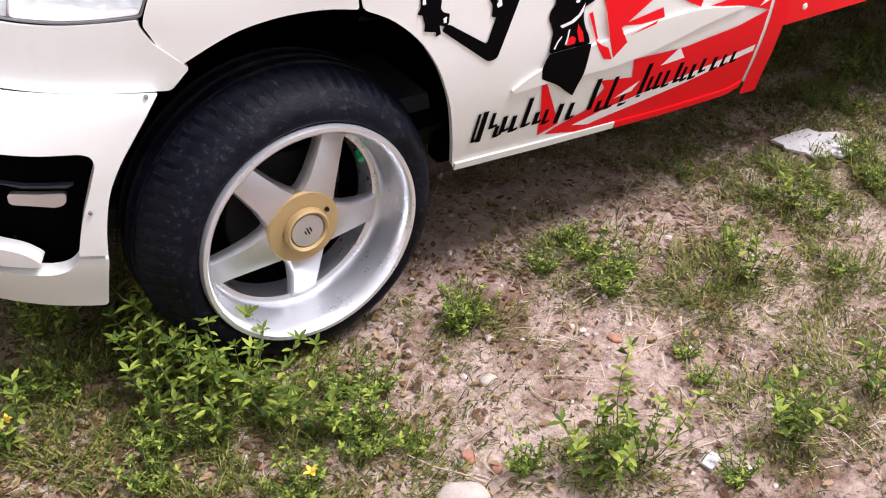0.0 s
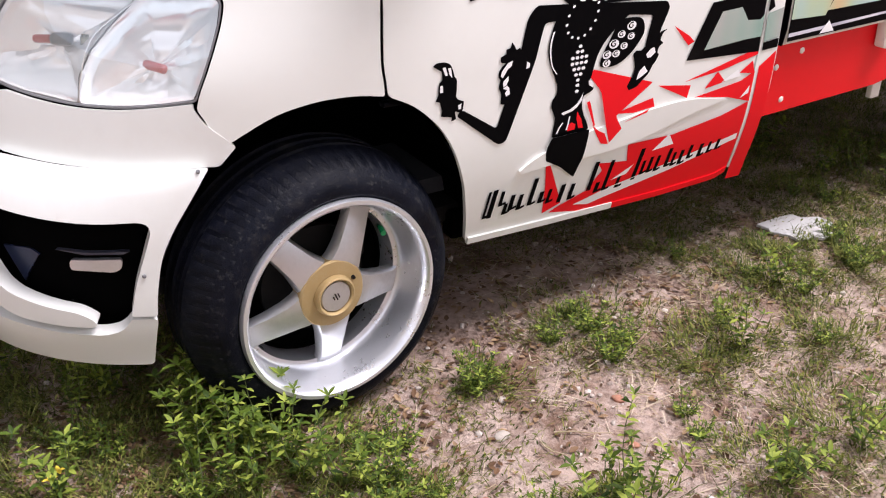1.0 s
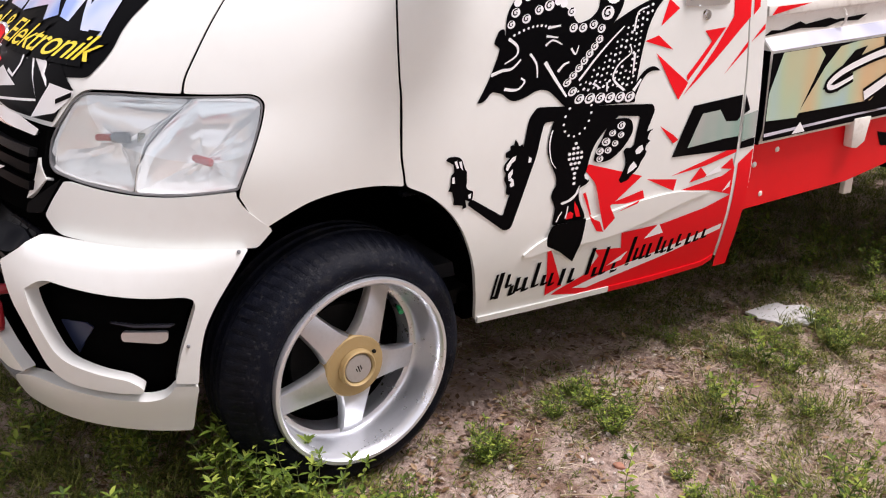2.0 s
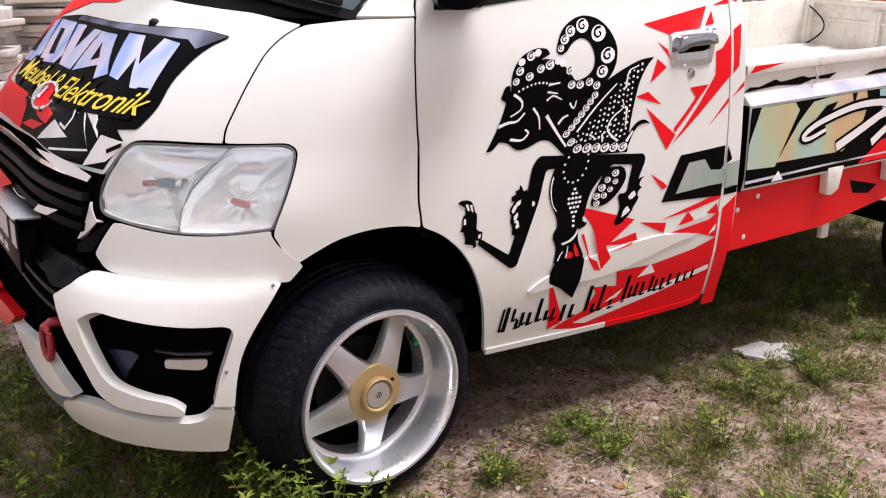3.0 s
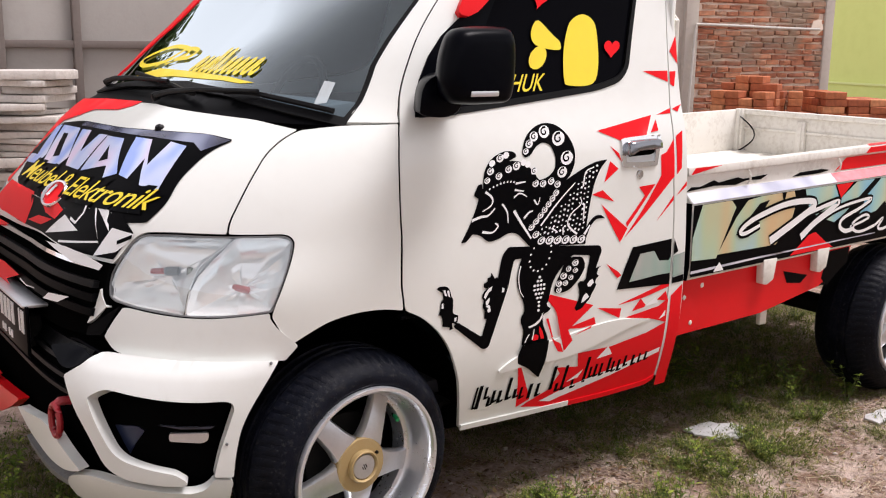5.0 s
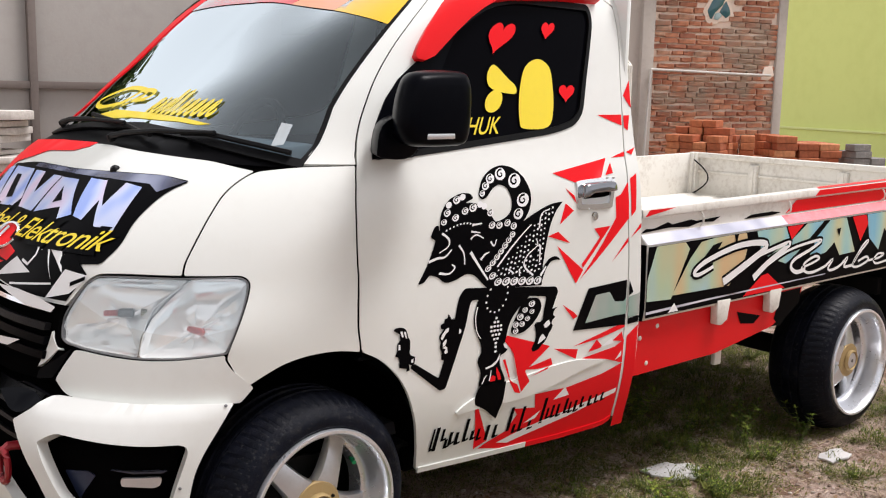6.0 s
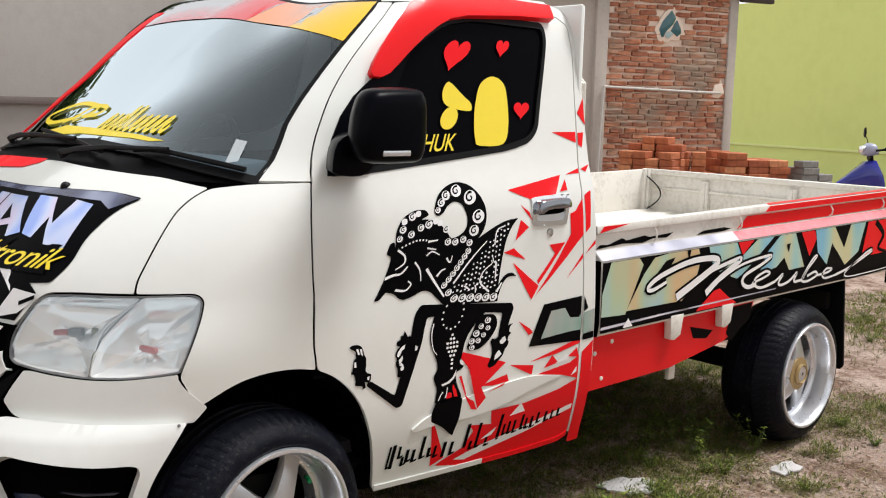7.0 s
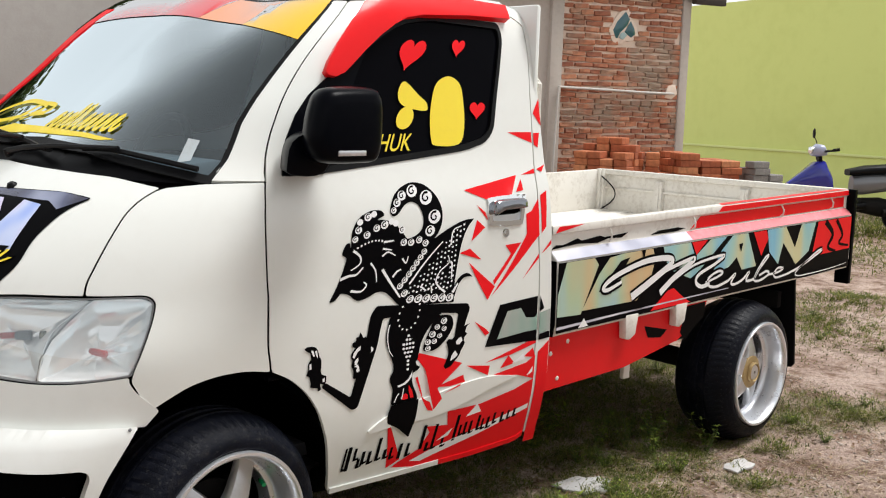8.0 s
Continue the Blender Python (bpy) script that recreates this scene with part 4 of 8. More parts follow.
for y in (0.59, 1.13):
    part("tail_rib", box((BED1 - 0.055, y - 0.028, 0.85), (BED1 - 0.025, y + 0.028, 1.045), 0.006), bed_paint, tail)
    part("tail_rib", box((BED1 - 0.062, y - 0.012, 0.855), (BED1 - 0.05, y + 0.012, 1.04), 0.004), bed_paint, tail)
part("corner_post", box((BED1 - 0.06, 2 * MID - 0.13, 0.82), (BED1 - 0.02, 2 * MID - 0.08, 1.09), 0.004), bed_paint, bed)
part("corner_post", box((BED1 - 0.075, 2 * MID - 0.115, 0.82), (BED1 - 0.06, 2 * MID - 0.085, 1.09), 0.003), bed_paint, bed)
part("end_cap", box((BED1 + 0.002, 0.012, 0.62), (BED1 + 0.03, 0.085, 1.088), 0.004), black_film, bed, "black wrapped end of the drop side")
cord = [(BED1 - 0.06, 1.53 - 0.03 * math.sin(3 * t) - 0.08 * math.sin(math.pi * t), 1.05 - 0.2 * t) for t in [i / 12 for i in range(13)]]
part("cord", tube(cord, 0.004, 6), dark_metal, bed, "thin dark cord hanging in the corner")
for x in (1.62, 2.16, 2.86, 3.33):
    part("rope_hook", tube([(x, 0.050, bed_z(x, 1.005)), (x, 0.036, bed_z(x, 0.985)), (x, 0.038, bed_z(x, 0.965)), (x, 0.05, bed_z(x, 0.955))], 0.004, 6), bed_paint, bed)
for x in (1.735, 2.06):
    part("stake_bracket", prism([(x - 0.035, bed_z(x, 0.672)), (x + 0.045, bed_z(x, 0.672)), (x + 0.030, bed_z(x, 0.592)), (x - 0.005, bed_z(x, 0.575)), (x - 0.03, bed_z(x, 0.580))], "y", 0.012, 0.045, 0.004), bed_paint, bed, "white hinge bracket")
skirt = bmesh.new()
add_patch(skirt, Plane(0.048), [(1.268, 0.648), (2.30, 0.668), (2.27, 0.60), (2.10, 0.525), (1.75, 0.468), (1.275, 0.452)], 0, 0.02)
part("side_skirt", skirt, red_plastic, truck, "glossy red side skirt under the bed")
skirt = bmesh.new()
add_patch(skirt, Plane(2 * MID - 0.048), [(1.268, 0.648), (2.30, 0.668), (2.27, 0.60), (2.10, 0.525), (1.75, 0.468), (1.275, 0.452)], 0, -0.02)
part("side_skirt", skirt, red_plastic, truck, "glossy red side skirt under the bed")
part("under_bracket", box((1.81, 0.09, 0.40), (1.85, 0.11, 0.47), 0.004), bed_paint, truck)
for y in (0.10, 2 * MID - 0.36):
    part("mudflap", prism([(y, 0.70), (y + 0.26, 0.70), (y + 0.26, 0.26), (y + 0.24, 0.24), (y - 0.015, 0.24), (y - 0.03, 0.26)], "x", 3.13, 3.145, 0.003), black_plastic, truck, "black rubber mudflap")
    part("bed_beam", box((BED0, y + 0.02, 0.68), (BED1 - 0.02, y + 0.22, 0.76), 0.006), dark_metal, truck)
for x, y in ((1.29, 0.13), (1.29, 0.20), (1.29, 2 * MID - 0.2)):
    part("guard_pole", tube([(x, y, 0.95), (x, y, 1.52), (x, y + 0.05, 1.57)], 0.011, 8), bed_paint, truck)
part("guard_pole", tube([(1.29, 0.13, 1.50), (1.29, 2 * MID - 0.13, 1.50)], 0.011, 8), bed_paint, truck)

# ---- door fittings
near_door = doors[0]
mirror = empty("door_mirror")
mirror.parent = truck
tagged(mirror, "black plastic door mirror")
HEAD = curve([(0.172, 1.425), (0.190, 1.460), (0.230, 1.476), (0.350, 1.480), (0.378, 1.465), (0.387, 1.430), (0.386, 1.336), (0.372, 1.288), (0.330, 1.281), (0.224, 1.281), (0.180, 1.292), (0.158, 1.331), (0.162, 1.386)], 4, True)


def mirror_head(flip):
    """A rounded shell: the same outline in layers that draw in towards both faces."""
    bm = bmesh.new()
    loops = []
    for y, s in ((-0.028, 0.84), (-0.036, 0.93), (-0.052, 0.985), (-0.085, 1.0), (-0.118, 0.985), (-0.138, 0.94), (-0.150, 0.87), (-0.157, 0.76), (-0.160, 0.6)):
        loops.append([bm.verts.new((0.275 + (x - 0.275) * s, 2 * MID - y if flip else y, 1.38 + (z - 1.38) * s)) for x, z in HEAD])
    for a, b in zip(loops, loops[1:]):
        for i in range(len(a)):
            bm.faces.new((a[i], a[(i + 1) % len(a)], b[(i + 1) % len(a)], b[i]))
    bm.faces.new(loops[0])
    bm.faces.new(loops[-1])
    for v in bm.verts:
        y = 2 * MID - v.co.y if flip else v.co.y
        if y > -0.12:
            v.co.x += 0.42 * (y + 0.12) * min(1.0, (0.40 - v.co.x) / 0.2)
    bmesh.ops.recalc_face_normals(bm, faces=bm.faces)
    return bm


part("mirror_shell", mirror_head(False), mirror_plastic, mirror, "", 60)
neck = prism(curve([(0.152, 1.252), (0.231, 1.246), (0.272, 1.27), (0.290, 1.33), (0.22, 1.36), (0.158, 1.335), (0.142, 1.275)], 3, True), "y", -0.06, 0.06, 0.008)
for v in neck.verts:
    v.co.x += 0.5 * (v.co.y + 0.05)
part("mirror_neck", neck, mirror_plastic, mirror)
part("mirror_sail", patch(cab_skin, [(0.178, 1.238), (0.322, 1.240), (0.33, 1.30), (0.30, 1.40), (0.23, 1.60), (0.165, 1.530), (0.132, 1.500), (0.104, 1.455), (0.094, 1.40), (0.100, 1.335), (0.130, 1.275)], 0.006, 0.012), mirror_plastic, mirror)
part("mirror_marker", box((0.225, -0.1605, 1.303), (0.315, -0.145, 1.318), 0.003), silver, mirror, "pale reflective strip")
for side in (1,):
    part("mirror_shell", mirror_head(True), mirror_plastic, mirror, "", 60)

VISOR_LOW = [(0.128, 1.506), (0.160, 1.504), (0.186, 1.518), (0.200, 1.548), (0.218, 1.590), (0.246, 1.632), (0.285, 1.664), (0.335, 1.686), (0.43, 1.698), (0.75, 1.710), (1.055, 1.714)]
VISOR_TOP = [(1.06, 1.755), (0.75, 1.758), (0.30, 1.752), (0.15, 1.748), (0.088, 1.712), (0.078, 1.66), (0.082, 1.595), (0.092, 1.550), (0.106, 1.518)]
for flip in (False, True):
    side = mirrored if flip else list
    rain = patch(cab_skin, side(VISOR_LOW + VISOR_TOP), 0.026, 0.026, (), 0.02)
    bmesh.ops.remove_doubles(rain, verts=rain.verts, dist=0.0002)
    brim = [e for e in rain.edges if len(e.link_faces) == 2 and e.calc_face_angle(0) > 1.0]
    bmesh.ops.bevel(rain, geom=brim, offset=0.009, segments=3, profile=0.5, affect="EDGES", clamp_overlap=True)
    part("rain_visor", rain, red_plastic, truck, "glossy red rain visor over the window", 60)

handle = empty("door_handle")
handle.parent = near_door
cup = bmesh.new()
HANDLE = [(0.975, 1.152), (1.12, 1.157), (1.132, 1.145), (1.118, 1.075), (1.10, 1.060), (0.985, 1.062), (0.968, 1.078), (0.965, 1.135)]
add_patch(cup, cab_skin, curve(HANDLE, 3, True), 0.006, 0.008, [shrink(curve(HANDLE, 3, True), 0.016)], 0.01)
part("bezel", cup, chrome, handle, "chrome bezel", 50)
part("cup", patch(cab_skin, curve(HANDLE, 3, True), 0.001, 0.002, (), 0.02), silver, handle)
# flat black patch: the shadow under the grip, painted on the cup
part("cup_shade", patch(cab_skin, rounded([(0.988, 1.114), (1.108, 1.116), (1.106, 1.101), (1.085, 1.096), (0.996, 1.094)], 0.004), 0.003, 0.002, (), 0.02), shade_black, handle, "black patch painted as the shade under the grip")
FLAP = [(0.980, 1.128), (0.986, 1.140), (1.010, 1.145), (1.100, 1.147), (1.120, 1.142), (1.124, 1.124), (1.116, 1.116), (1.040, 1.113), (1.010, 1.110), (0.990, 1.100), (0.981, 1.104)]
grip = bmesh.new()
rings = []
for s_, lift in ((1.0, 0.004), (0.99, 0.018), (0.93, 0.025), (0.80, 0.029), (0.5, 0.031)):
    rings.append([grip.verts.new(cab_skin.place(1.048 + (u - 1.048) * (1 - (1 - s_) * 0.5), 1.126 + (z - 1.126) * s_) + Vector((0, -lift, 0))) for u, z in curve(FLAP, 3, True)])
for lower, upper in zip(rings, rings[1:]):
    for i in range(len(lower)):
        grip.faces.new((lower[i], lower[(i + 1) % len(lower)], upper[(i + 1) % len(lower)], upper[i]))
grip.faces.new(rings[-1])
bmesh.ops.recalc_face_normals(grip, faces=grip.faces)
part("grip", grip, dull_chrome, handle, "chrome grip", 60)
kp = cab_skin.place(1.045, 1.037)
part("key_lock", lathe([(0, -0.006), (0.008, -0.006), (0.0085, -0.004), (0.013, -0.004), (0.0145, 0.0)], 20, Matrix.Translation(kp)), chrome, near_door, "round chrome key lock")

# folded hem along the foot of each door
for door, side in zip(doors, (list, mirrored)):
    for lo, hi, mat in ((0.509, 0.868, white_paint), (0.870, 1.192, red_film)):
        foot = [(0.506, 0.313), (0.694, 0.306), (0.995, 0.300), (1.160, 0.305), (1.195, 0.322)]
        at = lambda u: float(np.interp(u, [p[0] for p in foot], [p[1] for p in foot]))
        us = [lo + (hi - lo) * i / 12 for i in range(13)]
        hem = [(u, at(u)) for u in us] + [(u, at(u) + 0.017) for u in us[::-1]]
        part("door_hem", patch(cab_skin, side(hem), 0.006, 0.008, (), 0.03), mat if door is doors[0] else white_paint, door, "", 50)

# ---- wipers
for spine, base in (([(-0.60, 1.281), (-0.50, 1.284), (-0.424, 1.281), (-0.267, 1.266), (-0.101, 1.246)], (-1.03, 1.252)), ([(-1.42, 1.312), (-1.267, 1.302), (-1.05, 1.288), (-0.873, 1.275), (-0.78, 1.270)], (-1.62, 1.275))):
    w = empty("wiper")
    w.parent = truck
    tagged(w, "black windscreen wiper")
    def on(u, z, lift):
        return cab_skin.place(u, z) + cab_skin.normal(u, z) * lift
    line = [on(u, z, 0.014) for u, z in curve(spine, 5)]
    part("blade", tube(line, 0.008, 6), black_plastic, w)
    arm = [on(*base, 0.016), on(base[0] + 0.10, base[1] + 0.008, 0.024), on((base[0] + spine[2][0]) / 2, (base[1] + spine[2][1]) / 2 + 0.004, 0.030), on(*spine[2], 0.026)]
    part("arm", tube(arm, 0.011, 8, 0.006), black_plastic, w)
    part("pivot", lathe([(0, -0.010), (0.010, -0.009), (0.013, 0.0), (0.013, 0.014)], 16, Matrix.Translation(arm[0]) @ cab_skin.normal(*base).to_track_quat("-Y", "Z").to_matrix().to_4x4()), black_plastic, w)

# ---- cab interior
cabin = empty("cabin_interior")
cabin.parent = truck
tagged(cabin, "dark cabin with grey dashboard, two seats and steering wheel")
dash = prism([(0.02, 1.262), (0.16, 1.27), (0.28, 1.20), (0.30, 1.05), (0.26, 0.80), (0.0, 0.80), (-0.02, 1.19)], "y", 0.30, 2 * MID - 0.30, 0.02)
part("dashboard", dash, wear(material("dash_grey", (0.10, 0.11, 0.12), 0.7), 8, 0.3, (0.14, 0.15, 0.16)), cabin)
for y in (0.45, 1.2):
    seat = bmesh.new()
    add_box(seat, (0.60, y - 0.24, 0.78), (1.10, y + 0.24, 0.92), 0.05, None, 3)
    part("seat_cushion", seat, cloth, cabin)
    rest = bmesh.new()
    add_box(rest, (1.06, y - 0.23, 0.90), (1.18, y + 0.23, 1.42), 0.05, None, 3)
    add_box(rest, (1.08, y - 0.12, 1.42), (1.16, y + 0.12, 1.60), 0.04, None, 3)
    part("seat_back", rest, cloth, cabin)
ringp = [(0.42 + 0.075 * math.cos(a) * 1.0, 1.2 + 0.19 * math.sin(a), 1.20 + 0.17 * math.cos(a)) for a in [2 * math.pi * i / 32 for i in range(33)]]
part("steering_wheel", tube(ringp, 0.015, 8), black_plastic, cabin)
part("steering_column", tube([(0.42, 1.2, 1.20), (0.20, 1.2, 1.08)], 0.03, 10), black_plastic, cabin)
part("rear_mirror", box((0.40, MID - 0.11, 1.60), (0.42, MID + 0.11, 1.66), 0.008), black_plastic, cabin)
part("roof_lining", box((0.70, 0.32, 1.755), (1.23, 2 * MID - 0.32, 1.765)), wear(material("lining", (0.4, 0.4, 0.4), 0.9), 6, 0.2), cabin)
part("floor_lining", box((-0.3, 0.2, 0.38), (1.22, 2 * MID - 0.2, 0.42)), cloth, cabin)
part("rear_lining", box((1.20, 0.2, 0.5), (1.225, 2 * MID - 0.2, 1.74)), cloth, cabin)

# ---------------------------------------------------------------- ground
def lines(lo, hi, fine_lo, fine_hi, fine, grow=1.35):
    out = list(np.arange(fine_lo, fine_hi + fine / 2, fine))
    s, v = fine, fine_hi
    while v < hi:
        s *= grow
        v += s
        out.append(min(v, hi))
    s, v = fine, fine_lo
    while v > lo:
        s *= grow
        v -= s
        out.insert(0, max(v, lo))
    return out


def ground_height(x, y):
    n1 = noise.noise(Vector((x * 0.9, y * 0.9, 3.1)))
    n2 = noise.noise(Vector((x * 4.1, y * 4.1, 7.7)))
    n3 = noise.noise(Vector((x * 13.0, y * 13.0, 1.7)))
    return 0.014 * n1 + 0.009 * n2 + 0.007 * n3 - 0.004


gx, gy = lines(-900, 900, -1.6, 4.2, 0.028), lines(-900, 900, -1.5, 1.4, 0.028)
verts = [(x, y, ground_height(x, y)) for y in gy for x in gx]
nx = len(gx)
faces = [(j * nx + i, j * nx + i + 1, (j + 1) * nx + i + 1, (j + 1) * nx + i) for j in range(len(gy) - 1) for i in range(nx - 1)]
me = bpy.data.meshes.new("ground")
me.from_pydata(verts, [], faces)

soil = material("sandy_soil", (0.40, 0.31, 0.25), 0.95)
n, l = soil.node_tree.nodes, soil.node_tree.links
big, mid_n, fine, grit = noise_tex(soil, 0.9, 5), noise_tex(soil, 6, 6, 0.65), noise_tex(soil, 45, 6, 0.7), noise_tex(soil, 260, 3, 0.7)
c1 = ramp(soil, big.outputs[0], [(0.35, (0.40, 0.29, 0.24)), (0.5, (0.505, 0.385, 0.33)), (0.68, (0.60, 0.475, 0.41))])
c2 = ramp(soil, mid_n.outputs[0], [(0.36, (0.74, 0.68, 0.62)), (0.52, (1, 1, 1)), (0.75, (1.12, 1.10, 1.06))])
c3 = ramp(soil, fine.outputs[0], [(0.34, (0.58, 0.54, 0.50)), (0.48, (0.98, 0.98, 0.98)), (0.68, (1.22, 1.20, 1.16))])
litter = noise_tex(soil, 3.4, 9, 0.74)
c4 = ramp(soil, litter.outputs[0], [(0.48, (1, 1, 1)), (0.60, (0.42, 0.33, 0.265))])
c = mix(soil, 1.0, mix(soil, 1.0, mix(soil, 1.0, c1, c2, "MULTIPLY"), c3, "MULTIPLY"), c4, "MULTIPLY")
l.new(c, n["Principled BSDF"].inputs["Base Color"])
bump = n.new("ShaderNodeBump")
bump.inputs["Strength"].default_value, bump.inputs["Distance"].default_value = 1.0, 0.02
hsum = mix(soil, 0.4, fine.outputs[0], grit.outputs[0])
l.new(hsum, bump.inputs["Height"])
l.new(bump.outputs[0], n["Principled BSDF"].inputs["Normal"])
ground = tagged(new("ground", finish(me, soil, 180)), "dry sandy soil with weeds and litter", "ground", "", "structure")


# ---------------------------------------------------------------- stickers on the truck
def sticker(name, polys, mat, parent, lift, label="", skin=cab_skin, holes=(), step=0.05):
    for i, p in enumerate(polys):
        ob = part(name, patch(skin, p, lift + 0.00012 * i, 0.0, holes, step), mat, parent, label, 60)
    return ob


def lettering(name, text, mat, parent, start, size, slope=0.0, shear=0.0, stretch=1.0, skin=cab_skin, lift=0.003, label="", weight=0.0, space=1.0, end=None):
    """A word in the built-in font, laid on a skin from a start (u, z)."""
    cu = bpy.data.curves.new(name, "FONT")
    cu.body, cu.size, cu.shear, cu.offset, cu.space_character = text, size, shear, weight, space
    ob = bpy.data.objects.new(name, cu)
    me = bpy.data.meshes.new_from_object(ob)
    bpy.data.objects.remove(ob)
    bm = bmesh.new()
    bm.from_mesh(me)
    bpy.data.meshes.remove(me)
    bmesh.ops.triangulate(bm, faces=bm.faces)
    if end is not None:
        stretch = (end - start[0]) / max(v.co.x for v in bm.verts)
    for v in bm.verts:
        u, z = start[0] + v.co.x * stretch, start[1] + v.co.y + slope * v.co.x * stretch
        v.co = skin.place(u, z) + skin.normal(u, z) * lift
    for f in bm.faces:
        f.normal_update()
    return part(name, bm, mat, parent, label, None)


# ---- the door: a plain black figure shape
CURL = [(0.590, 1.112), (0.576, 1.127), (0.584, 1.173), (0.615, 1.198), (0.654, 1.211), (0.705, 1.203), (0.747, 1.173), (0.777, 1.128), (0.779, 1.086), (0.764, 1.052), (0.730, 1.018), (0.660, 1.012), (0.624, 1.035), (0.628, 1.053),
        (0.650, 1.045), (0.683, 1.054), (0.704, 1.074), (0.705, 1.107), (0.682, 1.145), (0.651, 1.156), (0.624, 1.142), (0.611, 1.120)]
HEAD = [(0.456, 1.031), (0.449, 1.082), (0.470, 1.120), (0.514, 1.137), (0.548, 1.133), (0.560, 1.119), (0.532, 1.107), (0.560, 1.107), (0.595, 1.096), (0.627, 1.071), (0.645, 1.048), (0.70, 1.020), (0.744, 1.020), (0.70, 0.95), (0.70, 0.846),
        (0.668, 0.851), (0.644, 0.870), (0.607, 0.897), (0.577, 0.902), (0.552, 0.887), (0.525, 0.881), (0.506, 0.889), (0.494, 0.898), (0.479, 0.905), (0.457, 0.910), (0.448, 0.890), (0.431, 0.887), (0.436, 0.928), (0.445, 0.981), (0.448, 1.007),
        (0.429, 1.018), (0.436, 1.046), (0.449, 1.050)]
WING = [(0.715, 1.020), (0.777, 1.054), (0.816, 1.072), (0.861, 1.088), (0.907, 1.091), (0.882, 1.068), (0.862, 1.029), (0.853, 0.977), (0.850, 0.926), (0.854, 0.880), (0.863, 0.838), (0.67, 0.848), (0.665, 0.90), (0.69, 0.95)]
FEATHER = [(0.850, 0.875), (0.856, 0.899), (0.873, 0.920), (0.899, 0.924), (0.919, 0.909), (0.897, 0.912), (0.880, 0.908), (0.867, 0.889), (0.860, 0.850), (0.848, 0.850)]
TORSO = [(0.649, 0.822), (0.648, 0.795), (0.646, 0.770), (0.647, 0.745), (0.655, 0.719), (0.667, 0.691), (0.672, 0.677), (0.673, 0.656), (0.664, 0.646), (0.661, 0.630), (0.669, 0.609), (0.673, 0.598), (0.671, 0.578), (0.668, 0.552), (0.757, 0.553), (0.751, 0.573), (0.742, 0.590), (0.735, 0.612), (0.734, 0.629), (0.736, 0.639), (0.754, 0.646), (0.760, 0.653), (0.757, 0.659), (0.744, 0.669), (0.751, 0.680), (0.763, 0.741), (0.807, 0.795), (0.845, 0.825), (0.66, 0.845)]
FOOT = [(0.668, 0.554), (0.659, 0.533), (0.657, 0.521), (0.659, 0.499), (0.673, 0.490), (0.698, 0.474), (0.715, 0.456), (0.737, 0.436), (0.743, 0.462), (0.752, 0.488), (0.756, 0.530), (0.757, 0.556)]
ARM = [(0.583, 0.839), (0.593, 0.86), (0.669, 0.853), (0.918, 0.827), (0.928, 0.81), (0.893, 0.694), (0.873, 0.693), (0.888, 0.8), (0.768, 0.818), (0.627, 0.821), (0.625, 0.76), (0.563, 0.569), (0.546, 0.566), (0.454, 0.653), (0.466, 0.664), (0.541, 0.605), (0.589, 0.774)]
FIST_A = [(0.405, 0.768), (0.411, 0.774), (0.428, 0.774), (0.441, 0.767), (0.446, 0.752), (0.449, 0.739), (0.454, 0.733), (0.454, 0.707), (0.452, 0.697), (0.457, 0.688), (0.469, 0.683), (0.468, 0.665), (0.463, 0.658), (0.451, 0.664), (0.454, 0.646), (0.444, 0.643), (0.445, 0.652), (0.423, 0.658), (0.425, 0.670), (0.420, 0.690), (0.411, 0.693), (0.417, 0.705), (0.417, 0.729), (0.425, 0.737), (0.423, 0.755), (0.416, 0.760)]
FIST_B = [(0.563, 0.792), (0.571, 0.782), (0.576, 0.773), (0.583, 0.777), (0.590, 0.761), (0.605, 0.753), (0.615, 0.743), (0.612, 0.728), (0.600, 0.720), (0.586, 0.719), (0.575, 0.722), (0.571, 0.679), (0.562, 0.665), (0.558, 0.656), (0.547, 0.659), (0.548, 0.683), (0.541, 0.695), (0.545, 0.713), (0.540, 0.720), (0.540, 0.733), (0.549, 0.744), (0.555, 0.748), (0.544, 0.751), (0.543, 0.763), (0.555, 0.768), (0.553, 0.778), (0.562, 0.779)]
FIST_C = [(0.849, 0.715), (0.856, 0.723), (0.869, 0.721), (0.877, 0.728), (0.887, 0.733), (0.903, 0.746), (0.912, 0.758), (0.931, 0.762), (0.920, 0.754), (0.915, 0.738), (0.924, 0.730), (0.913, 0.722), (0.911, 0.709), (0.916, 0.704), (0.910, 0.689), (0.902, 0.680), (0.895, 0.661), (0.878, 0.647), (0.869, 0.635), (0.848, 0.630), (0.842, 0.640), (0.858, 0.674), (0.856, 0.695)]
FAN = [(0.805, 0.805), (0.862, 0.800), (0.875, 0.767), (0.851, 0.726), (0.812, 0.695), (0.765, 0.698), (0.775, 0.735), (0.789, 0.760)]
# the figure's outlines, each on its own hair's breadth so that they do not share a plane
pieces = [(rounded(CURL, 0.02), []), (rounded(HEAD, 0.006), []), (rounded(WING, 0.004), []), (rounded(FEATHER, 0.003), []),
          (rounded(ARM, 0.008), []), (rounded(FIST_A, 0.002), []), (rounded(FIST_B, 0.002), []),
          (rounded(FIST_C, 0.002), []), (rounded(TORSO, 0.008), []), (rounded(FAN, 0.02), [])]
bm = bmesh.new()
for i, (p, h) in enumerate(pieces):
    add_patch(bm, cab_skin, p, 0.0018 + 0.0001 * i, 0.0, h, 0.03)
add_patch(bm, cab_skin, rounded(FOOT, 0.004), 0.0071, 0.0, (), 0.03)
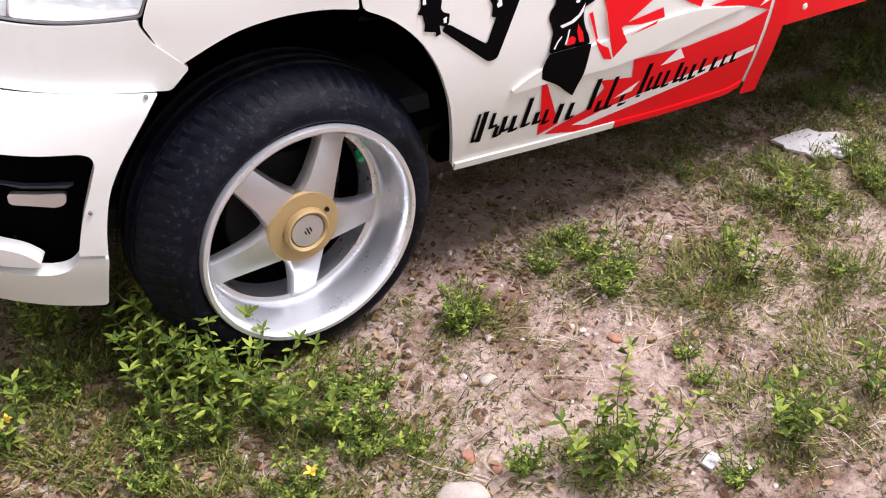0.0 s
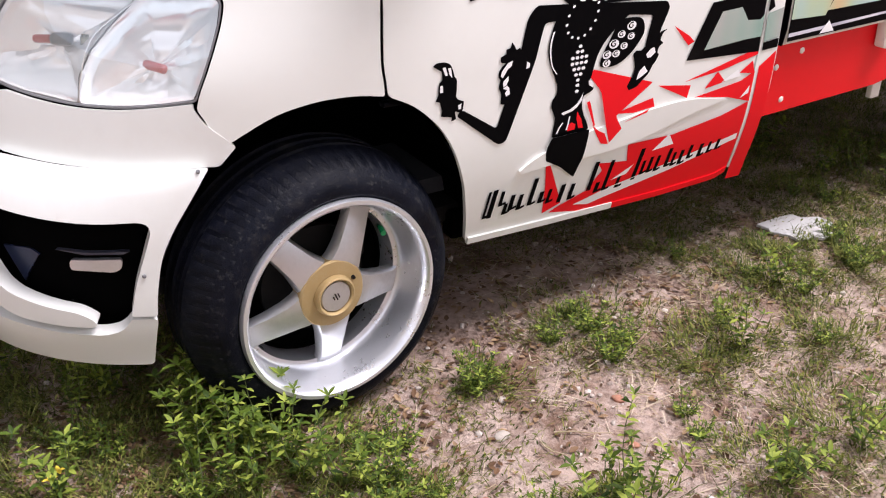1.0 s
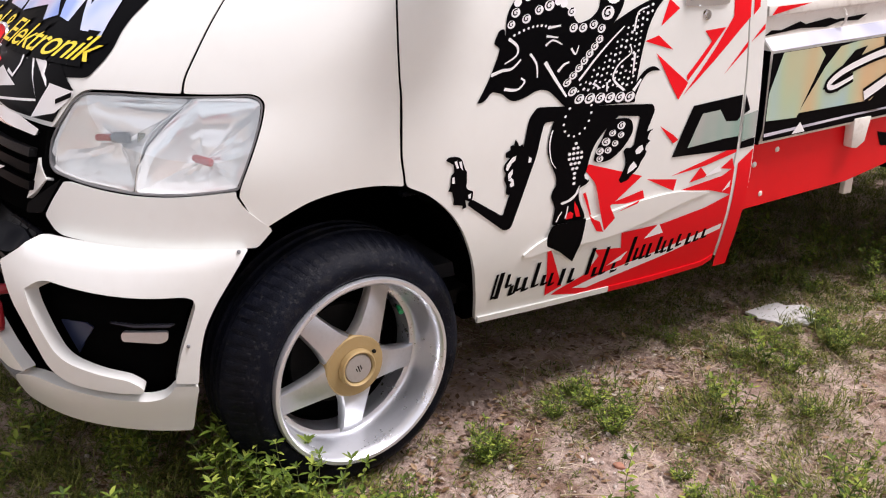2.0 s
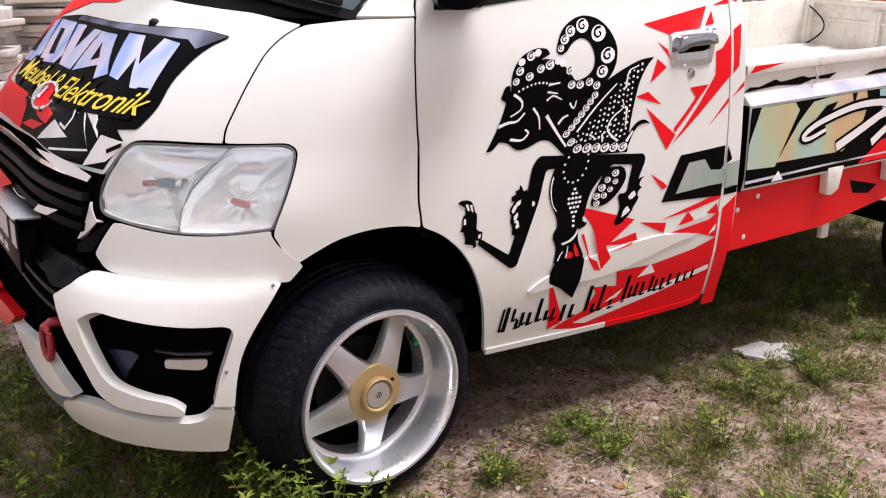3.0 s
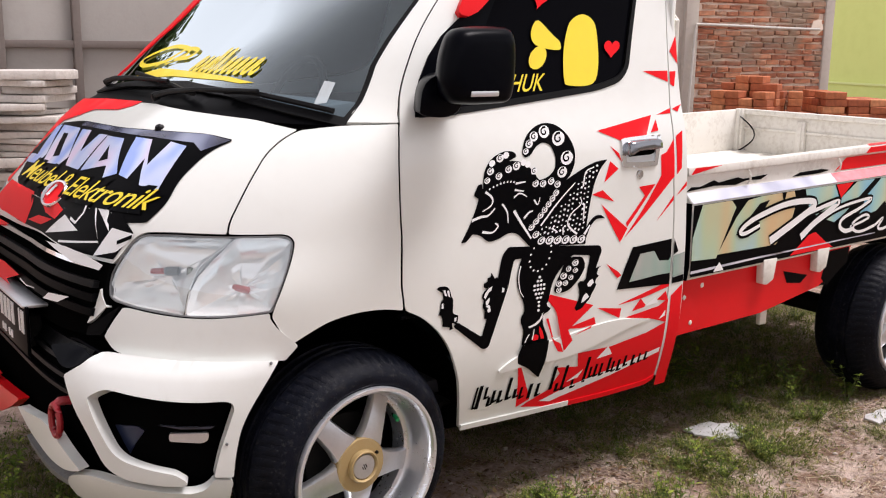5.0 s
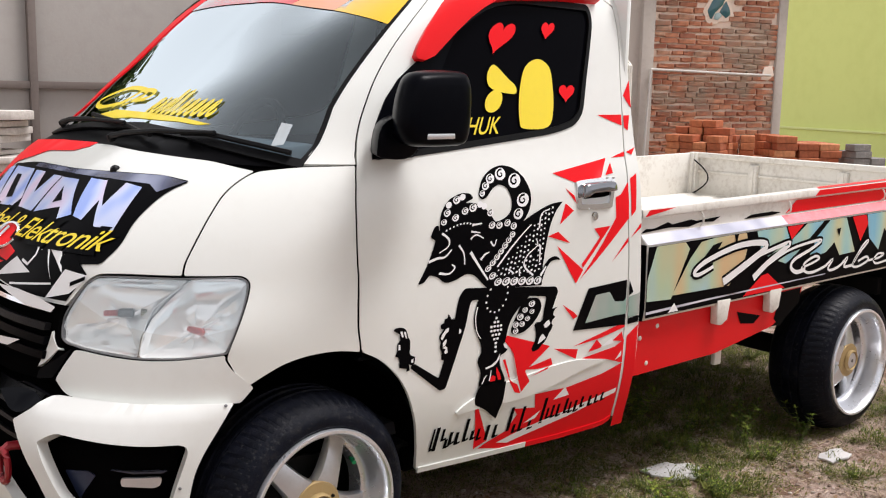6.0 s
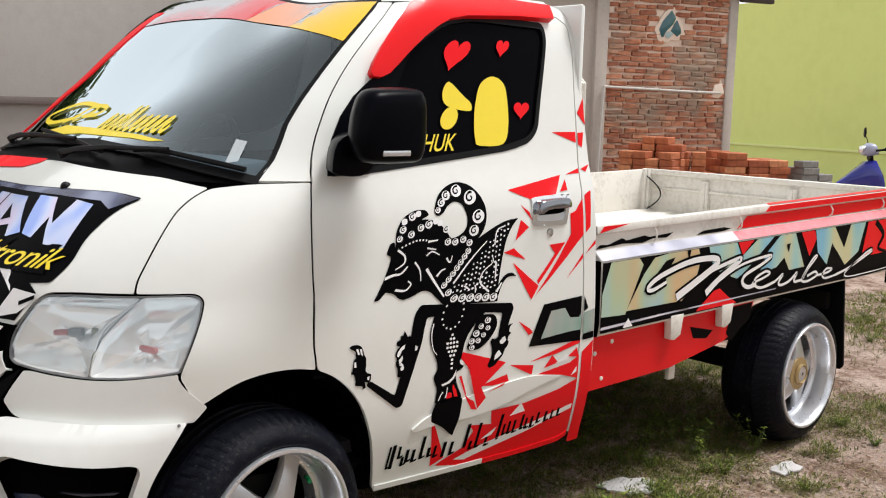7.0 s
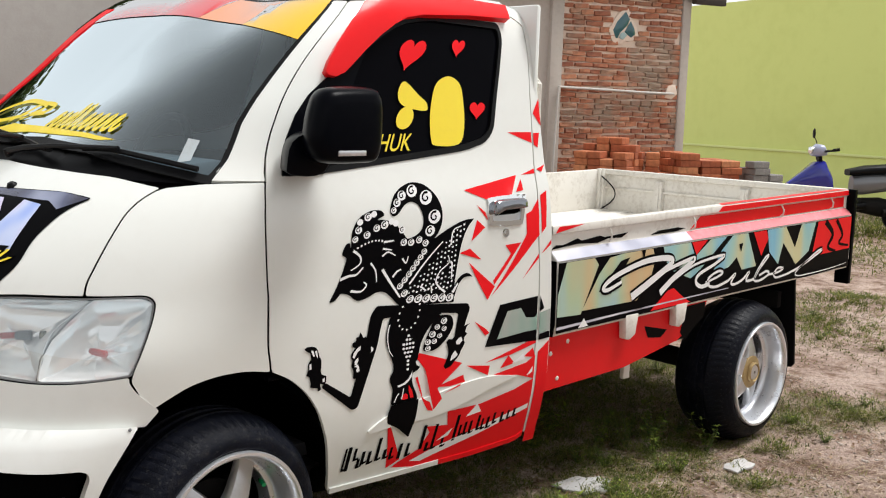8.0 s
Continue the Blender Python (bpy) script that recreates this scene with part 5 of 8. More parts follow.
part("figure_sticker", bm, black_film, near_door, "plain black figure-shaped sticker with white spots", 60)
# white scrolls on it: along the curl, the bun, the wing's edge, its foot and the fan
spots = [(0.590, 1.131, 0.009), (0.600, 1.152, 0.012), (0.616, 1.172, 0.014), (0.655, 1.184, 0.018), (0.709, 1.163, 0.0215), (0.745, 1.105, 0.021), (0.731, 1.064, 0.0165)]
spots += [(0.637, 1.037, 0.0105), (0.664, 1.035, 0.0105), (0.693, 1.040, 0.0105), (0.718, 1.029, 0.0105), (0.626, 1.074, 0.0105), (0.561, 1.092, 0.012), (0.534, 1.084, 0.0105), (0.503, 1.067, 0.0105), (0.472, 1.082, 0.0105), (0.465, 1.057, 0.009), (0.500, 1.117, 0.0115)]
spots += [(0.717 - 0.011 * i, 1.004 - 0.0158 * i, 0.0095) for i in range(7)]
spots += [(0.674, 0.886, 0.0105), (0.700, 0.866, 0.0115)] + [(0.729 + 0.0285 * i, 0.864 - 0.0025 * i, 0.0125) for i in range(5)]
spots += [(0.837, 0.784, 0.010), (0.815, 0.768, 0.0085), (0.839, 0.760, 0.008), (0.799, 0.748, 0.0105), (0.824, 0.740, 0.008), (0.784, 0.726, 0.0095), (0.806, 0.725, 0.0085), (0.785, 0.706, 0.0085)]
for u, z, r in spots:
    sticker("spot", [disc(u, z, r, 14, 1.12)], white_film, near_door, 0.0030)
    sticker("scroll", [ribbon([(u + r * 0.78 * (1 - s / 11) * math.cos(1.2 + s * 0.72) * 1.12, z + r * 0.78 * (1 - s / 11) * math.sin(1.2 + s * 0.72)) for s in range(10)], r * 0.34, r * 0.2)], black_film, near_door, 0.0033)
bm = bmesh.new()
for u, z in ((0.601, 1.094), (0.474, 1.104), (0.520, 1.124), (0.585, 1.100)):
    add_patch(bm, cab_skin, disc(u, z, 0.0095, 10, 1.1), 0.0030, 0, (), 0.05)
for i in range(13):
    for j in range(14):
        u, z = 0.690 + 0.0135 * j, 0.885 + 0.0155 * i + 0.004 * (j % 2)
        shaft = 0.682 + 0.865 * (z - 0.911)
        if u < shaft + 0.016 or not inside((u + 0.012, z), WING) or not inside((u - 0.008, z), WING) or math.hypot(u - 0.805, z - 0.95) < 0.016:
            continue
        add_patch(bm, cab_skin, disc(u, z, 0.0026 + 0.0014 * ((i * 5 + j * 3) % 4) / 3, 6, 1.1), 0.0030, 0, (), 0.05)
for i in range(11):
    a = radians(-212 + 24.5 * i)
    add_patch(bm, cab_skin, disc(0.711 + 0.034 * math.cos(a), 0.822 + 0.046 * math.sin(a), 0.0034, 6), 0.0030, 0, (), 0.05)
for z, count in ((0.757, 1), (0.745, 2), (0.732, 4), (0.719, 4), (0.706, 3), (0.693, 2), (0.680, 1), (0.668, 1), (0.654, 1)):
    for k in range(count):
        add_patch(bm, cab_skin, disc(0.719 + 0.0105 * (k - (count - 1) / 2), z, 0.0043, 6, 1.1), 0.0030, 0, (), 0.05)
for i in range(9):
    add_patch(bm, cab_skin, disc(0.478 + 0.0115 * i, 1.033 + 0.016 * math.sin(0.3 * i), 0.0034, 6), 0.0030, 0, (), 0.05)
for line, w in (([(0.682, 0.911), (0.713, 0.956), (0.748, 0.995), (0.785, 1.029)], 0.007), ([(0.822, 0.872), (0.780, 0.905), (0.786, 0.937), (0.817, 0.962), (0.812, 0.981)], 0.006), ([(0.817, 1.015), (0.822, 1.058), (0.850, 1.070)], 0.006), ([(0.829, 0.962), (0.835, 0.910)], 0.007),
                ([(0.465, 1.026), (0.491, 1.008), (0.494, 0.987), (0.468, 0.971)], 0.007), ([(0.440, 0.948), (0.466, 0.956), (0.490, 0.958), (0.508, 0.977)], 0.009), ([(0.486, 0.913), (0.520, 0.908), (0.533, 0.924), (0.520, 0.934)], 0.007), ([(0.530, 0.987), (0.552, 0.963), (0.564, 0.930)], 0.006),
                ([(0.575, 0.964), (0.611, 0.925), (0.662, 0.876)], 0.009), ([(0.567, 1.002), (0.585, 1.013), (0.613, 1.001)], 0.006), ([(0.616, 0.938), (0.628, 0.953), (0.642, 0.958)], 0.008), ([(0.565, 1.042), (0.60, 1.045)], 0.007), ([(0.565, 1.024), (0.598, 1.018)], 0.006),
                ([(0.640, 0.99), (0.655, 0.975), (0.66, 0.995)], 0.006), ([(0.653, 0.799), (0.651, 0.775), (0.652, 0.748), (0.658, 0.721), (0.669, 0.703)], 0.004), ([(0.850, 0.868), (0.864, 0.895)], 0.010), ([(0.725, 0.90), (0.75, 0.885)], 0.006), ([(0.765, 0.898), (0.772, 0.875)], 0.006)):
    add_patch(bm, cab_skin, ribbon(curve(line, 4), w, w * 0.5), 0.0030, 0, (), 0.05)
for p in ([(0.424, 0.762), (0.430, 0.745), (0.435, 0.745), (0.430, 0.763)], [(0.435, 0.760), (0.438, 0.746), (0.444, 0.738), (0.441, 0.760)], [(0.420, 0.725), (0.425, 0.725), (0.426, 0.710), (0.420, 0.710)], [(0.457, 0.676), (0.464, 0.679), (0.463, 0.667), (0.458, 0.667)],
          [(0.559, 0.748), (0.569, 0.752), (0.567, 0.740), (0.559, 0.735), (0.554, 0.725), (0.549, 0.717), (0.544, 0.722), (0.547, 0.733)], [(0.550, 0.709), (0.561, 0.720), (0.562, 0.710), (0.557, 0.699), (0.551, 0.697)], [(0.550, 0.694), (0.559, 0.699), (0.564, 0.693), (0.566, 0.678), (0.558, 0.675), (0.555, 0.682), (0.559, 0.689)],
          [(0.600, 0.744), (0.607, 0.739), (0.606, 0.730), (0.599, 0.728)], [(0.882, 0.710), (0.892, 0.721), (0.901, 0.724), (0.906, 0.711), (0.895, 0.701), (0.886, 0.701)], [(0.872, 0.675), (0.881, 0.683), (0.891, 0.668), (0.877, 0.658), (0.864, 0.652), (0.867, 0.666)],
          [(0.686, 0.609), (0.707, 0.614), (0.723, 0.625), (0.735, 0.647), (0.733, 0.629), (0.724, 0.617), (0.714, 0.609), (0.691, 0.603)], [(0.745, 0.673), (0.753, 0.673), (0.759, 0.663), (0.756, 0.656), (0.748, 0.662)], ribbon([(0.679, 0.560), (0.685, 0.575), (0.692, 0.585)], 0.004, 0.003), ribbon([(0.702, 0.565), (0.705, 0.580), (0.707, 0.597)], 0.004, 0.003),
          ribbon([(0.738, 0.632), (0.742, 0.603), (0.753, 0.581), (0.757, 0.568)], 0.004, 0.002)):
    add_patch(bm, cab_skin, p, 0.0031, 0, (), 0.05)
tagged(part("figure_dots", bm, white_film, near_door, "white dots and fine lines", 60), kind="stuff")

# ---- the door: red shards
SHARDS = [[(0.865, 1.179), (1.106, 1.219), (1.075, 1.159), (0.962, 1.146)], [(1.067, 1.357), (1.196, 1.358), (1.196, 1.322)], [(1.130, 1.219), (1.196, 1.238), (1.196, 1.222)], [(1.094, 1.165), (1.124, 1.205), (1.129, 1.170)],
          [(0.917, 1.132), (0.955, 1.107), (0.967, 1.080)], [(0.919, 1.085), (0.954, 1.060), (0.900, 1.021)], [(0.856, 0.987), (0.896, 0.998), (0.949, 0.958)], [(0.897, 0.954), (1.001, 0.878), (1.014, 0.868), (0.992, 0.827)],
          [(1.045, 0.997), (1.114, 1.001), (1.088, 0.970), (1.011, 0.873), (1.005, 0.887), (1.071, 0.968)], [(1.005, 0.838), (1.085, 0.948), (1.138, 1.027), (1.136, 1.092), (1.160, 1.10), (1.196, 1.140), (1.196, 1.02), (1.170, 0.997)],
          [(1.127, 0.879), (1.196, 0.958), (1.196, 0.942)], [(0.949, 0.765), (0.993, 0.734), (1.007, 0.719), (0.992, 0.712)],
          [(0.869, 0.486), (0.990, 0.485), (1.121, 0.506), (1.196, 0.530), (1.196, 0.322), (0.90, 0.304), (0.839, 0.306), (0.70, 0.340), (0.72, 0.352), (0.785, 0.379), (0.815, 0.429), (0.800, 0.452), (0.877, 0.439)],
          [(0.659, 0.524), (0.725, 0.362), (0.683, 0.343), (0.675, 0.418)], [(0.749, 0.681), (0.756, 0.697), (0.909, 0.638), (0.820, 0.569), (0.773, 0.650)], [(0.924, 0.626), (1.014, 0.609), (1.008, 0.578)], [(0.818, 0.578), (0.915, 0.598), (0.922, 0.574), (0.867, 0.570)],
          [(0.996, 0.621), (1.196, 0.672), (1.196, 0.654), (1.10, 0.632)], [(1.055, 0.592), (1.086, 0.630), (1.111, 0.600)], [(1.03, 0.575), (1.158, 0.592), (1.196, 0.612), (1.196, 0.53), (1.126, 0.556)], [(1.150, 0.615), (1.185, 0.640), (1.196, 0.605)]]
for i, p in enumerate(SHARDS):
    sticker("red_shard", [p], red_film, near_door, 0.0012 + 0.00006 * i)
for i, p in enumerate([[(0.80, 0.334), (0.76, 0.345), (0.847, 0.372), (1.05, 0.410), (1.19, 0.441), (1.19, 0.424), (1.013, 0.378), (0.833, 0.342)], [(0.941, 0.451), (0.979, 0.489), (0.998, 0.457)], [(0.845, 0.392), (0.90, 0.425), (0.885, 0.40)],
                       [(1.10, 0.60), (1.145, 0.625), (1.155, 0.606)], [(1.165, 0.545), (1.188, 0.575), (1.188, 0.555)]]):
    sticker("white_shard", [p], white_film, near_door, 0.0024 + 0.0001 * i)
sticker("red_sliver", [[(0.704, 0.561), (0.706, 0.577), (0.714, 0.581), (0.723, 0.574), (0.722, 0.562)], [(0.724, 0.605), (0.736, 0.584), (0.742, 0.562), (0.731, 0.563), (0.724, 0.587)], ribbon([(0.749, 0.623), (0.759, 0.593), (0.770, 0.560)], 0.008, 0.004)], red_film, near_door, 0.0031)
# raised press line low on the door, with a red stripe across it
crease = bmesh.new()
add_patch(crease, cab_skin, rounded([(0.599, 0.486), (0.629, 0.508), (0.657, 0.521), (0.704, 0.538), (0.760, 0.550), (0.819, 0.556), (0.874, 0.566), (0.938, 0.573), (1.012, 0.576), (1.126, 0.554), (1.027, 0.535), (0.935, 0.506), (0.865, 0.489), (0.795, 0.482), (0.684, 0.486), (0.632, 0.481), (0.607, 0.479)], 0.005), 0.0065, 0.008, (), 0.02)
part("press_line", crease, white_paint, near_door, "", 60)
sticker("red_shard", [[(0.775, 0.648), (0.787, 0.640), (0.839, 0.538), (0.812, 0.508), (0.797, 0.556)], [(0.840, 0.552), (0.905, 0.574), (0.90, 0.566)], [(0.762, 0.565), (0.779, 0.547), (0.797, 0.536), (0.810, 0.505), (0.791, 0.511), (0.776, 0.537)]], red_film, near_door, 0.0072)
# a row of upright black strokes in place of a name
for u, z0, tall, wide in ((0.533, 0.375, 0.072, 0.006), (0.543, 0.373, 0.076, 0.011), (0.566, 0.40, 0.040, 0.008), (0.578, 0.373, 0.030, 0.009), (0.591, 0.381, 0.042, 0.010), (0.611, 0.376, 0.042, 0.010), (0.637, 0.380, 0.074, 0.010), (0.662, 0.379, 0.032, 0.010), (0.683, 0.372, 0.040, 0.008), (0.712, 0.366, 0.050, 0.011), (0.738, 0.366, 0.045, 0.010),
                          (0.785, 0.378, 0.080, 0.011), (0.805, 0.366, 0.030, 0.010), (0.826, 0.366, 0.086, 0.010), (0.861, 0.364, 0.040, 0.009), (0.902, 0.376, 0.088, 0.011), (0.922, 0.386, 0.040, 0.008), (0.940, 0.386, 0.046, 0.009), (0.960, 0.385, 0.046, 0.009), (0.988, 0.390, 0.054, 0.010), (1.006, 0.388, 0.040, 0.008), (1.026, 0.387, 0.042, 0.010),
                          (1.050, 0.398, 0.040, 0.009), (1.080, 0.396, 0.038, 0.010), (1.106, 0.400, 0.034, 0.008), (1.130, 0.404, 0.032, 0.009)):
    stroke = [[(u, z0), (u + wide, z0), (u + wide + tall * 0.10, z0 + tall), (u + tall * 0.10, z0 + tall)]]
    if wide < 0.0105:
        stroke.append([(u + wide, z0), (u + wide + 0.010, z0 + 0.004), (u + wide + 0.010, z0 + 0.010), (u + wide, z0 + 0.007)])
    sticker("name_stroke", stroke, black_film, near_door, 0.0026)
# foot of the first big letter, which begins on the door
sticker("foil_outline", [[(0.992, 0.674), (1.043, 0.805), (1.196, 0.815), (1.196, 0.662)]], black_film, near_door, 0.0024)
sticker("foil_letter", [[(1.037, 0.692), (1.074, 0.780), (1.128, 0.783), (1.150, 0.748), (1.186, 0.744), (1.196, 0.757), (1.196, 0.700), (1.15, 0.700)]], foil_green, near_door, 0.0028, "greenish foil")
corner = [o for o in truck.children if o.name.startswith("corner_panel")][0]
sticker("foil_letter", [[(1.207, 0.684), (1.207, 0.756), (1.252, 0.765), (1.252, 0.69)]], foil_green, corner, 0.0028)
sticker("foil_outline", [[(1.207, 0.662), (1.207, 0.682), (1.252, 0.688), (1.252, 0.664)], [(1.207, 0.76), (1.207, 0.815), (1.225, 0.77)]], black_film, corner, 0.0024)
for p in ([[(1.207, 0.29), (1.207, 0.62), (1.252, 0.655), (1.252, 0.29)], [(1.207, 1.15), (1.238, 1.166), (1.228, 1.045), (1.207, 1.025)], [(1.207, 1.236), (1.252, 1.250), (1.230, 1.226)], [(1.212, 1.42), (1.252, 1.47), (1.252, 1.38)], [(1.207, 0.955), (1.252, 1.0), (1.252, 0.985)], [(1.207, 1.355), (1.240, 1.356), (1.226, 1.306), (1.207, 1.316)]]):
    sticker("red_shard", [p], red_film, corner, 0.0016)

# ---- the load bed's side
face, upper = BedSide(0.0145), BedSide(0.0535)
sticker("black_film", [[(1.303, 0.664), (3.49, 0.664), (3.49, 0.912), (1.303, 0.912)]], black_film, bed, 0.0, "black film behind the foil letters", face, (), 0.3)
for name, outline, mat in (("foil_letter", [(1.345, 0.911), (1.497, 0.911), (1.522, 0.885), (1.432, 0.715), (1.304, 0.722), (1.304, 0.800)], foil_rainbow),
                           ("foil_letter", [(1.585, 0.903), (1.665, 0.911), (1.848, 0.911), (1.866, 0.869), (1.838, 0.785), (1.760, 0.722), (1.437, 0.727), (1.528, 0.850)], foil_rainbow),
                           ("foil_letter", [(1.915, 0.911), (2.100, 0.911), (2.137, 0.850), (2.244, 0.911), (2.365, 0.911), (2.172, 0.790), (2.114, 0.765), (2.000, 0.800), (1.936, 0.851)], foil_teal),
                           ("foil_letter", [(2.320, 0.850), (2.409, 0.911), (2.528, 0.911), (2.612, 0.760), (2.495, 0.757), (2.450, 0.815), (2.393, 0.780), (2.270, 0.765)], foil_teal),
                           ("foil_letter", [(2.717, 0.810), (2.690, 0.911), (2.850, 0.911), (2.942, 0.809), (2.990, 0.911), (3.125, 0.911), (3.074, 0.780), (2.960, 0.730), (2.835, 0.840), (2.800, 0.748)], foil_teal)):
    sticker(name, [outline], mat, bed, 0.0018, "rainbow foil", face)
sticker("foil_inset", [[(1.651, 0.885), (1.705, 0.893), (1.598, 0.768), (1.528, 0.785)], [(1.775, 0.911), (1.80, 0.911), (1.79, 0.87)], [(2.460, 0.870), (2.490, 0.872), (2.480, 0.835)]], black_film, bed, 0.003, "", face)
sticker("red_patch", [[(2.110, 0.910), (2.220, 0.910), (2.145, 0.856)], [(2.575, 0.910), (2.682, 0.910), (2.700, 0.87), (2.650, 0.800)], [(3.150, 0.910), (3.485, 0.910), (3.485, 0.755), (3.107, 0.750)], [(1.85, 0.668), (1.96, 0.735), (2.00, 0.74), (2.06, 0.70), (2.12, 0.668)]], red_film, bed, 0.0016, "", face)
sticker("red_patch_mark", [ribbon(curve([(3.22, 0.905), (3.30, 0.84), (3.26, 0.78), (3.34, 0.755)], 5), 0.030, 0.012), ribbon(curve([(3.33, 0.905), (3.40, 0.83), (3.37, 0.79), (3.47, 0.77)], 5), 0.022, 0.010)], black_film, bed, 0.0026, "", face)
sticker("silver_line", [[(1.303, 0.686), (1.66, 0.690), (2.40, 0.692), (2.40, 0.688), (1.66, 0.683), (1.303, 0.676)]], foil_grey, bed, 0.0022, "", face)
sticker("spark", [[(1.42, 0.668), (1.45, 0.70), (1.475, 0.668)]], white_film, bed, 0.003, "", face)
# painted highlight on the ledge; its pink end is the red board's reflection
bm = bmesh.new()
for lo, hi in ((1.303, 2.12), (2.12, 3.49)):
    v = [bm.verts.new(Vector((x, y, bed_z(x, z) + 0.0016))) for x, y, z in ((lo, 0.0535, 0.9470), (hi, 0.0535, 0.9470), (hi, 0.0195, 0.9170), (lo, 0.0195, 0.9170))]
    f = bm.faces.new(v)
    f.material_index = 0 if lo < 2 else 1
for v in bm.verts:
    v.co.y -= 0.002
part("ledge_film", bm, [foil_grey, wear(material("pink_reflection", (0.80, 0.22, 0.24), 0.25, 0, 0.5), 3, 0.3, (0.8, 0.55, 0.6))], bed, "painted silvery highlight on the ledge, turning to a pink reflection of the red")
sticker("jagged_film", [[(1.303, 0.954), (1.33, 0.968), (1.37, 0.965), (1.444, 0.982), (1.47, 0.972), (1.571, 0.981), (1.60, 0.973), (1.738, 0.978), (1.70, 0.962), (1.62, 0.966), (1.56, 0.955), (1.45, 0.962)], [(1.88, 0.955), (1.93, 0.968), (2.06, 0.97), (2.12, 0.962), (2.05, 0.955)]], black_film, bed, 0.0, "", upper)
sticker("red_film", [[(2.15, 0.955), (3.49, 0.955), (3.49, 1.002), (2.22, 1.002)]], red_film, bed, 0.0, "", upper)
sticker("red_film", [[(2.33, 1.012), (3.49, 1.012), (3.49, 1.034), (2.36, 1.034)], [(1.31, 1.012), (1.44, 1.030), (1.47, 1.034), (1.33, 1.034)]], red_film, bed, 0.0, "", BedSide(0.0405))
bm = bmesh.new()
v = [bm.verts.new(Vector((x, y, bed_z(x, 1.0398)))) for x, y in ((2.36, 0.046), (3.49, 0.046), (3.49, 0.084), (2.40, 0.084))]
bm.faces.new(v)
part("red_film", bm, red_film, bed)
# the word Meubel in a flowing hand: one stroke a letter, white on a black edge
SCRIPT = [([(1.658, 0.806), (1.577, 0.785), (1.553, 0.798), (1.622, 0.832), (1.790, 0.866), (1.935, 0.866), (1.975, 0.845), (1.89, 0.805), (1.722, 0.740)], 0.012, 0.030), ([(1.722, 0.744), (1.80, 0.775), (1.93, 0.815), (2.09, 0.843), (2.130, 0.841), (2.06, 0.81), (1.98, 0.775), (1.905, 0.732)], 0.008, 0.028),
          ([(1.915, 0.735), (2.0, 0.775), (2.12, 0.815), (2.252, 0.832), (2.35, 0.834), (2.28, 0.805), (2.17, 0.775), (2.15, 0.745), (2.19, 0.722), (2.25, 0.727)], 0.008, 0.018), ([(2.22, 0.735), (2.30, 0.747), (2.345, 0.761), (2.31, 0.772), (2.24, 0.750), (2.245, 0.720), (2.30, 0.708), (2.39, 0.722)], 0.010, 0.012),
          ([(2.39, 0.722), (2.445, 0.746), (2.415, 0.712), (2.44, 0.701), (2.50, 0.712), (2.555, 0.741), (2.535, 0.705), (2.60, 0.704)], 0.011, 0.012), ([(2.60, 0.704), (2.64, 0.745), (2.71, 0.794), (2.68, 0.789), (2.62, 0.735), (2.60, 0.700), (2.65, 0.693), (2.72, 0.712), (2.70, 0.728), (2.64, 0.715)], 0.010, 0.011),
          ([(2.72, 0.710), (2.80, 0.712), (2.845, 0.724), (2.80, 0.731), (2.765, 0.708), (2.79, 0.689), (2.88, 0.694)], 0.010, 0.010), ([(2.88, 0.694), (3.0, 0.715), (3.19, 0.768), (3.16, 0.772), (3.02, 0.72), (2.96, 0.69), (2.99, 0.674), (3.12, 0.672), (3.30, 0.675), (3.457, 0.684)], 0.012, 0.003)]
for i, (line, thin, thick) in enumerate(SCRIPT):
    sticker("script_edge", [ribbon(curve(line, 5), thin + 0.020, thick + 0.018)], black_film, bed, 0.0034 + 0.00003 * i, "", face)
for i, (line, thin, thick) in enumerate(SCRIPT):
    sticker("script_stroke", [ribbon(curve(line, 5), thin, thick)], white_film, bed, 0.0040 + 0.00003 * i, "white flowing word Meubel", face)
sk = Plane(0.0465)
sticker("skirt_mark", [[(1.868, 0.613), (2.021, 0.58), (1.98, 0.553), (1.894, 0.564)], [(2.147, 0.658), (2.286, 0.663), (2.281, 0.602), (2.204, 0.557), (2.152, 0.520), (2.113, 0.555)], [(2.05, 0.62), (2.10, 0.655), (2.13, 0.60)]], black_film, truck, 0.0, "", sk)
for x, z in ((1.41, 0.618), (1.36, 0.49), (1.32, 0.585)):
    part("rivet", lathe([(0, -0.004), (0.006, -0.003), (0.009, 0)], 10, pose(x, 0.047, z)), bed_paint, truck)

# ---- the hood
sheen_foil = iridescent("foil_sheen", (0.03, 0.03, 0.05), (0.10, 0.11, 0.18), (0.30, 0.33, 0.45), 3.0)
film = [(-0.363, 1.176), (-0.473, 1.187), (-0.70, 1.184), (-1.0, 1.176), (-1.30, 1.174), (-1.48, 1.155), (-1.53, 1.05), (-1.40, 0.97), (-1.0, 0.96), (-0.62, 0.955), (-0.484, 0.968), (-0.452, 1.019), (-0.458, 1.073), (-0.424, 1.143)]
sticker("hood_film", [rounded(film, 0.012)], black_film, hood, 0.0014, "black film behind foil letters", cab_skin, (), 0.04)
# paler strip along the top: sky sheen on the film, given as colour
sticker("hood_gloss", [[(-0.372, 1.1745), (-0.473, 1.185), (-0.70, 1.182), (-1.0, 1.174), (-1.28, 1.172), (-1.28, 1.160), (-1.0, 1.163), (-0.70, 1.166), (-0.50, 1.163), (-0.45, 1.145)]], sheen_foil, hood, 0.0022, "", cab_skin, (), 0.04)


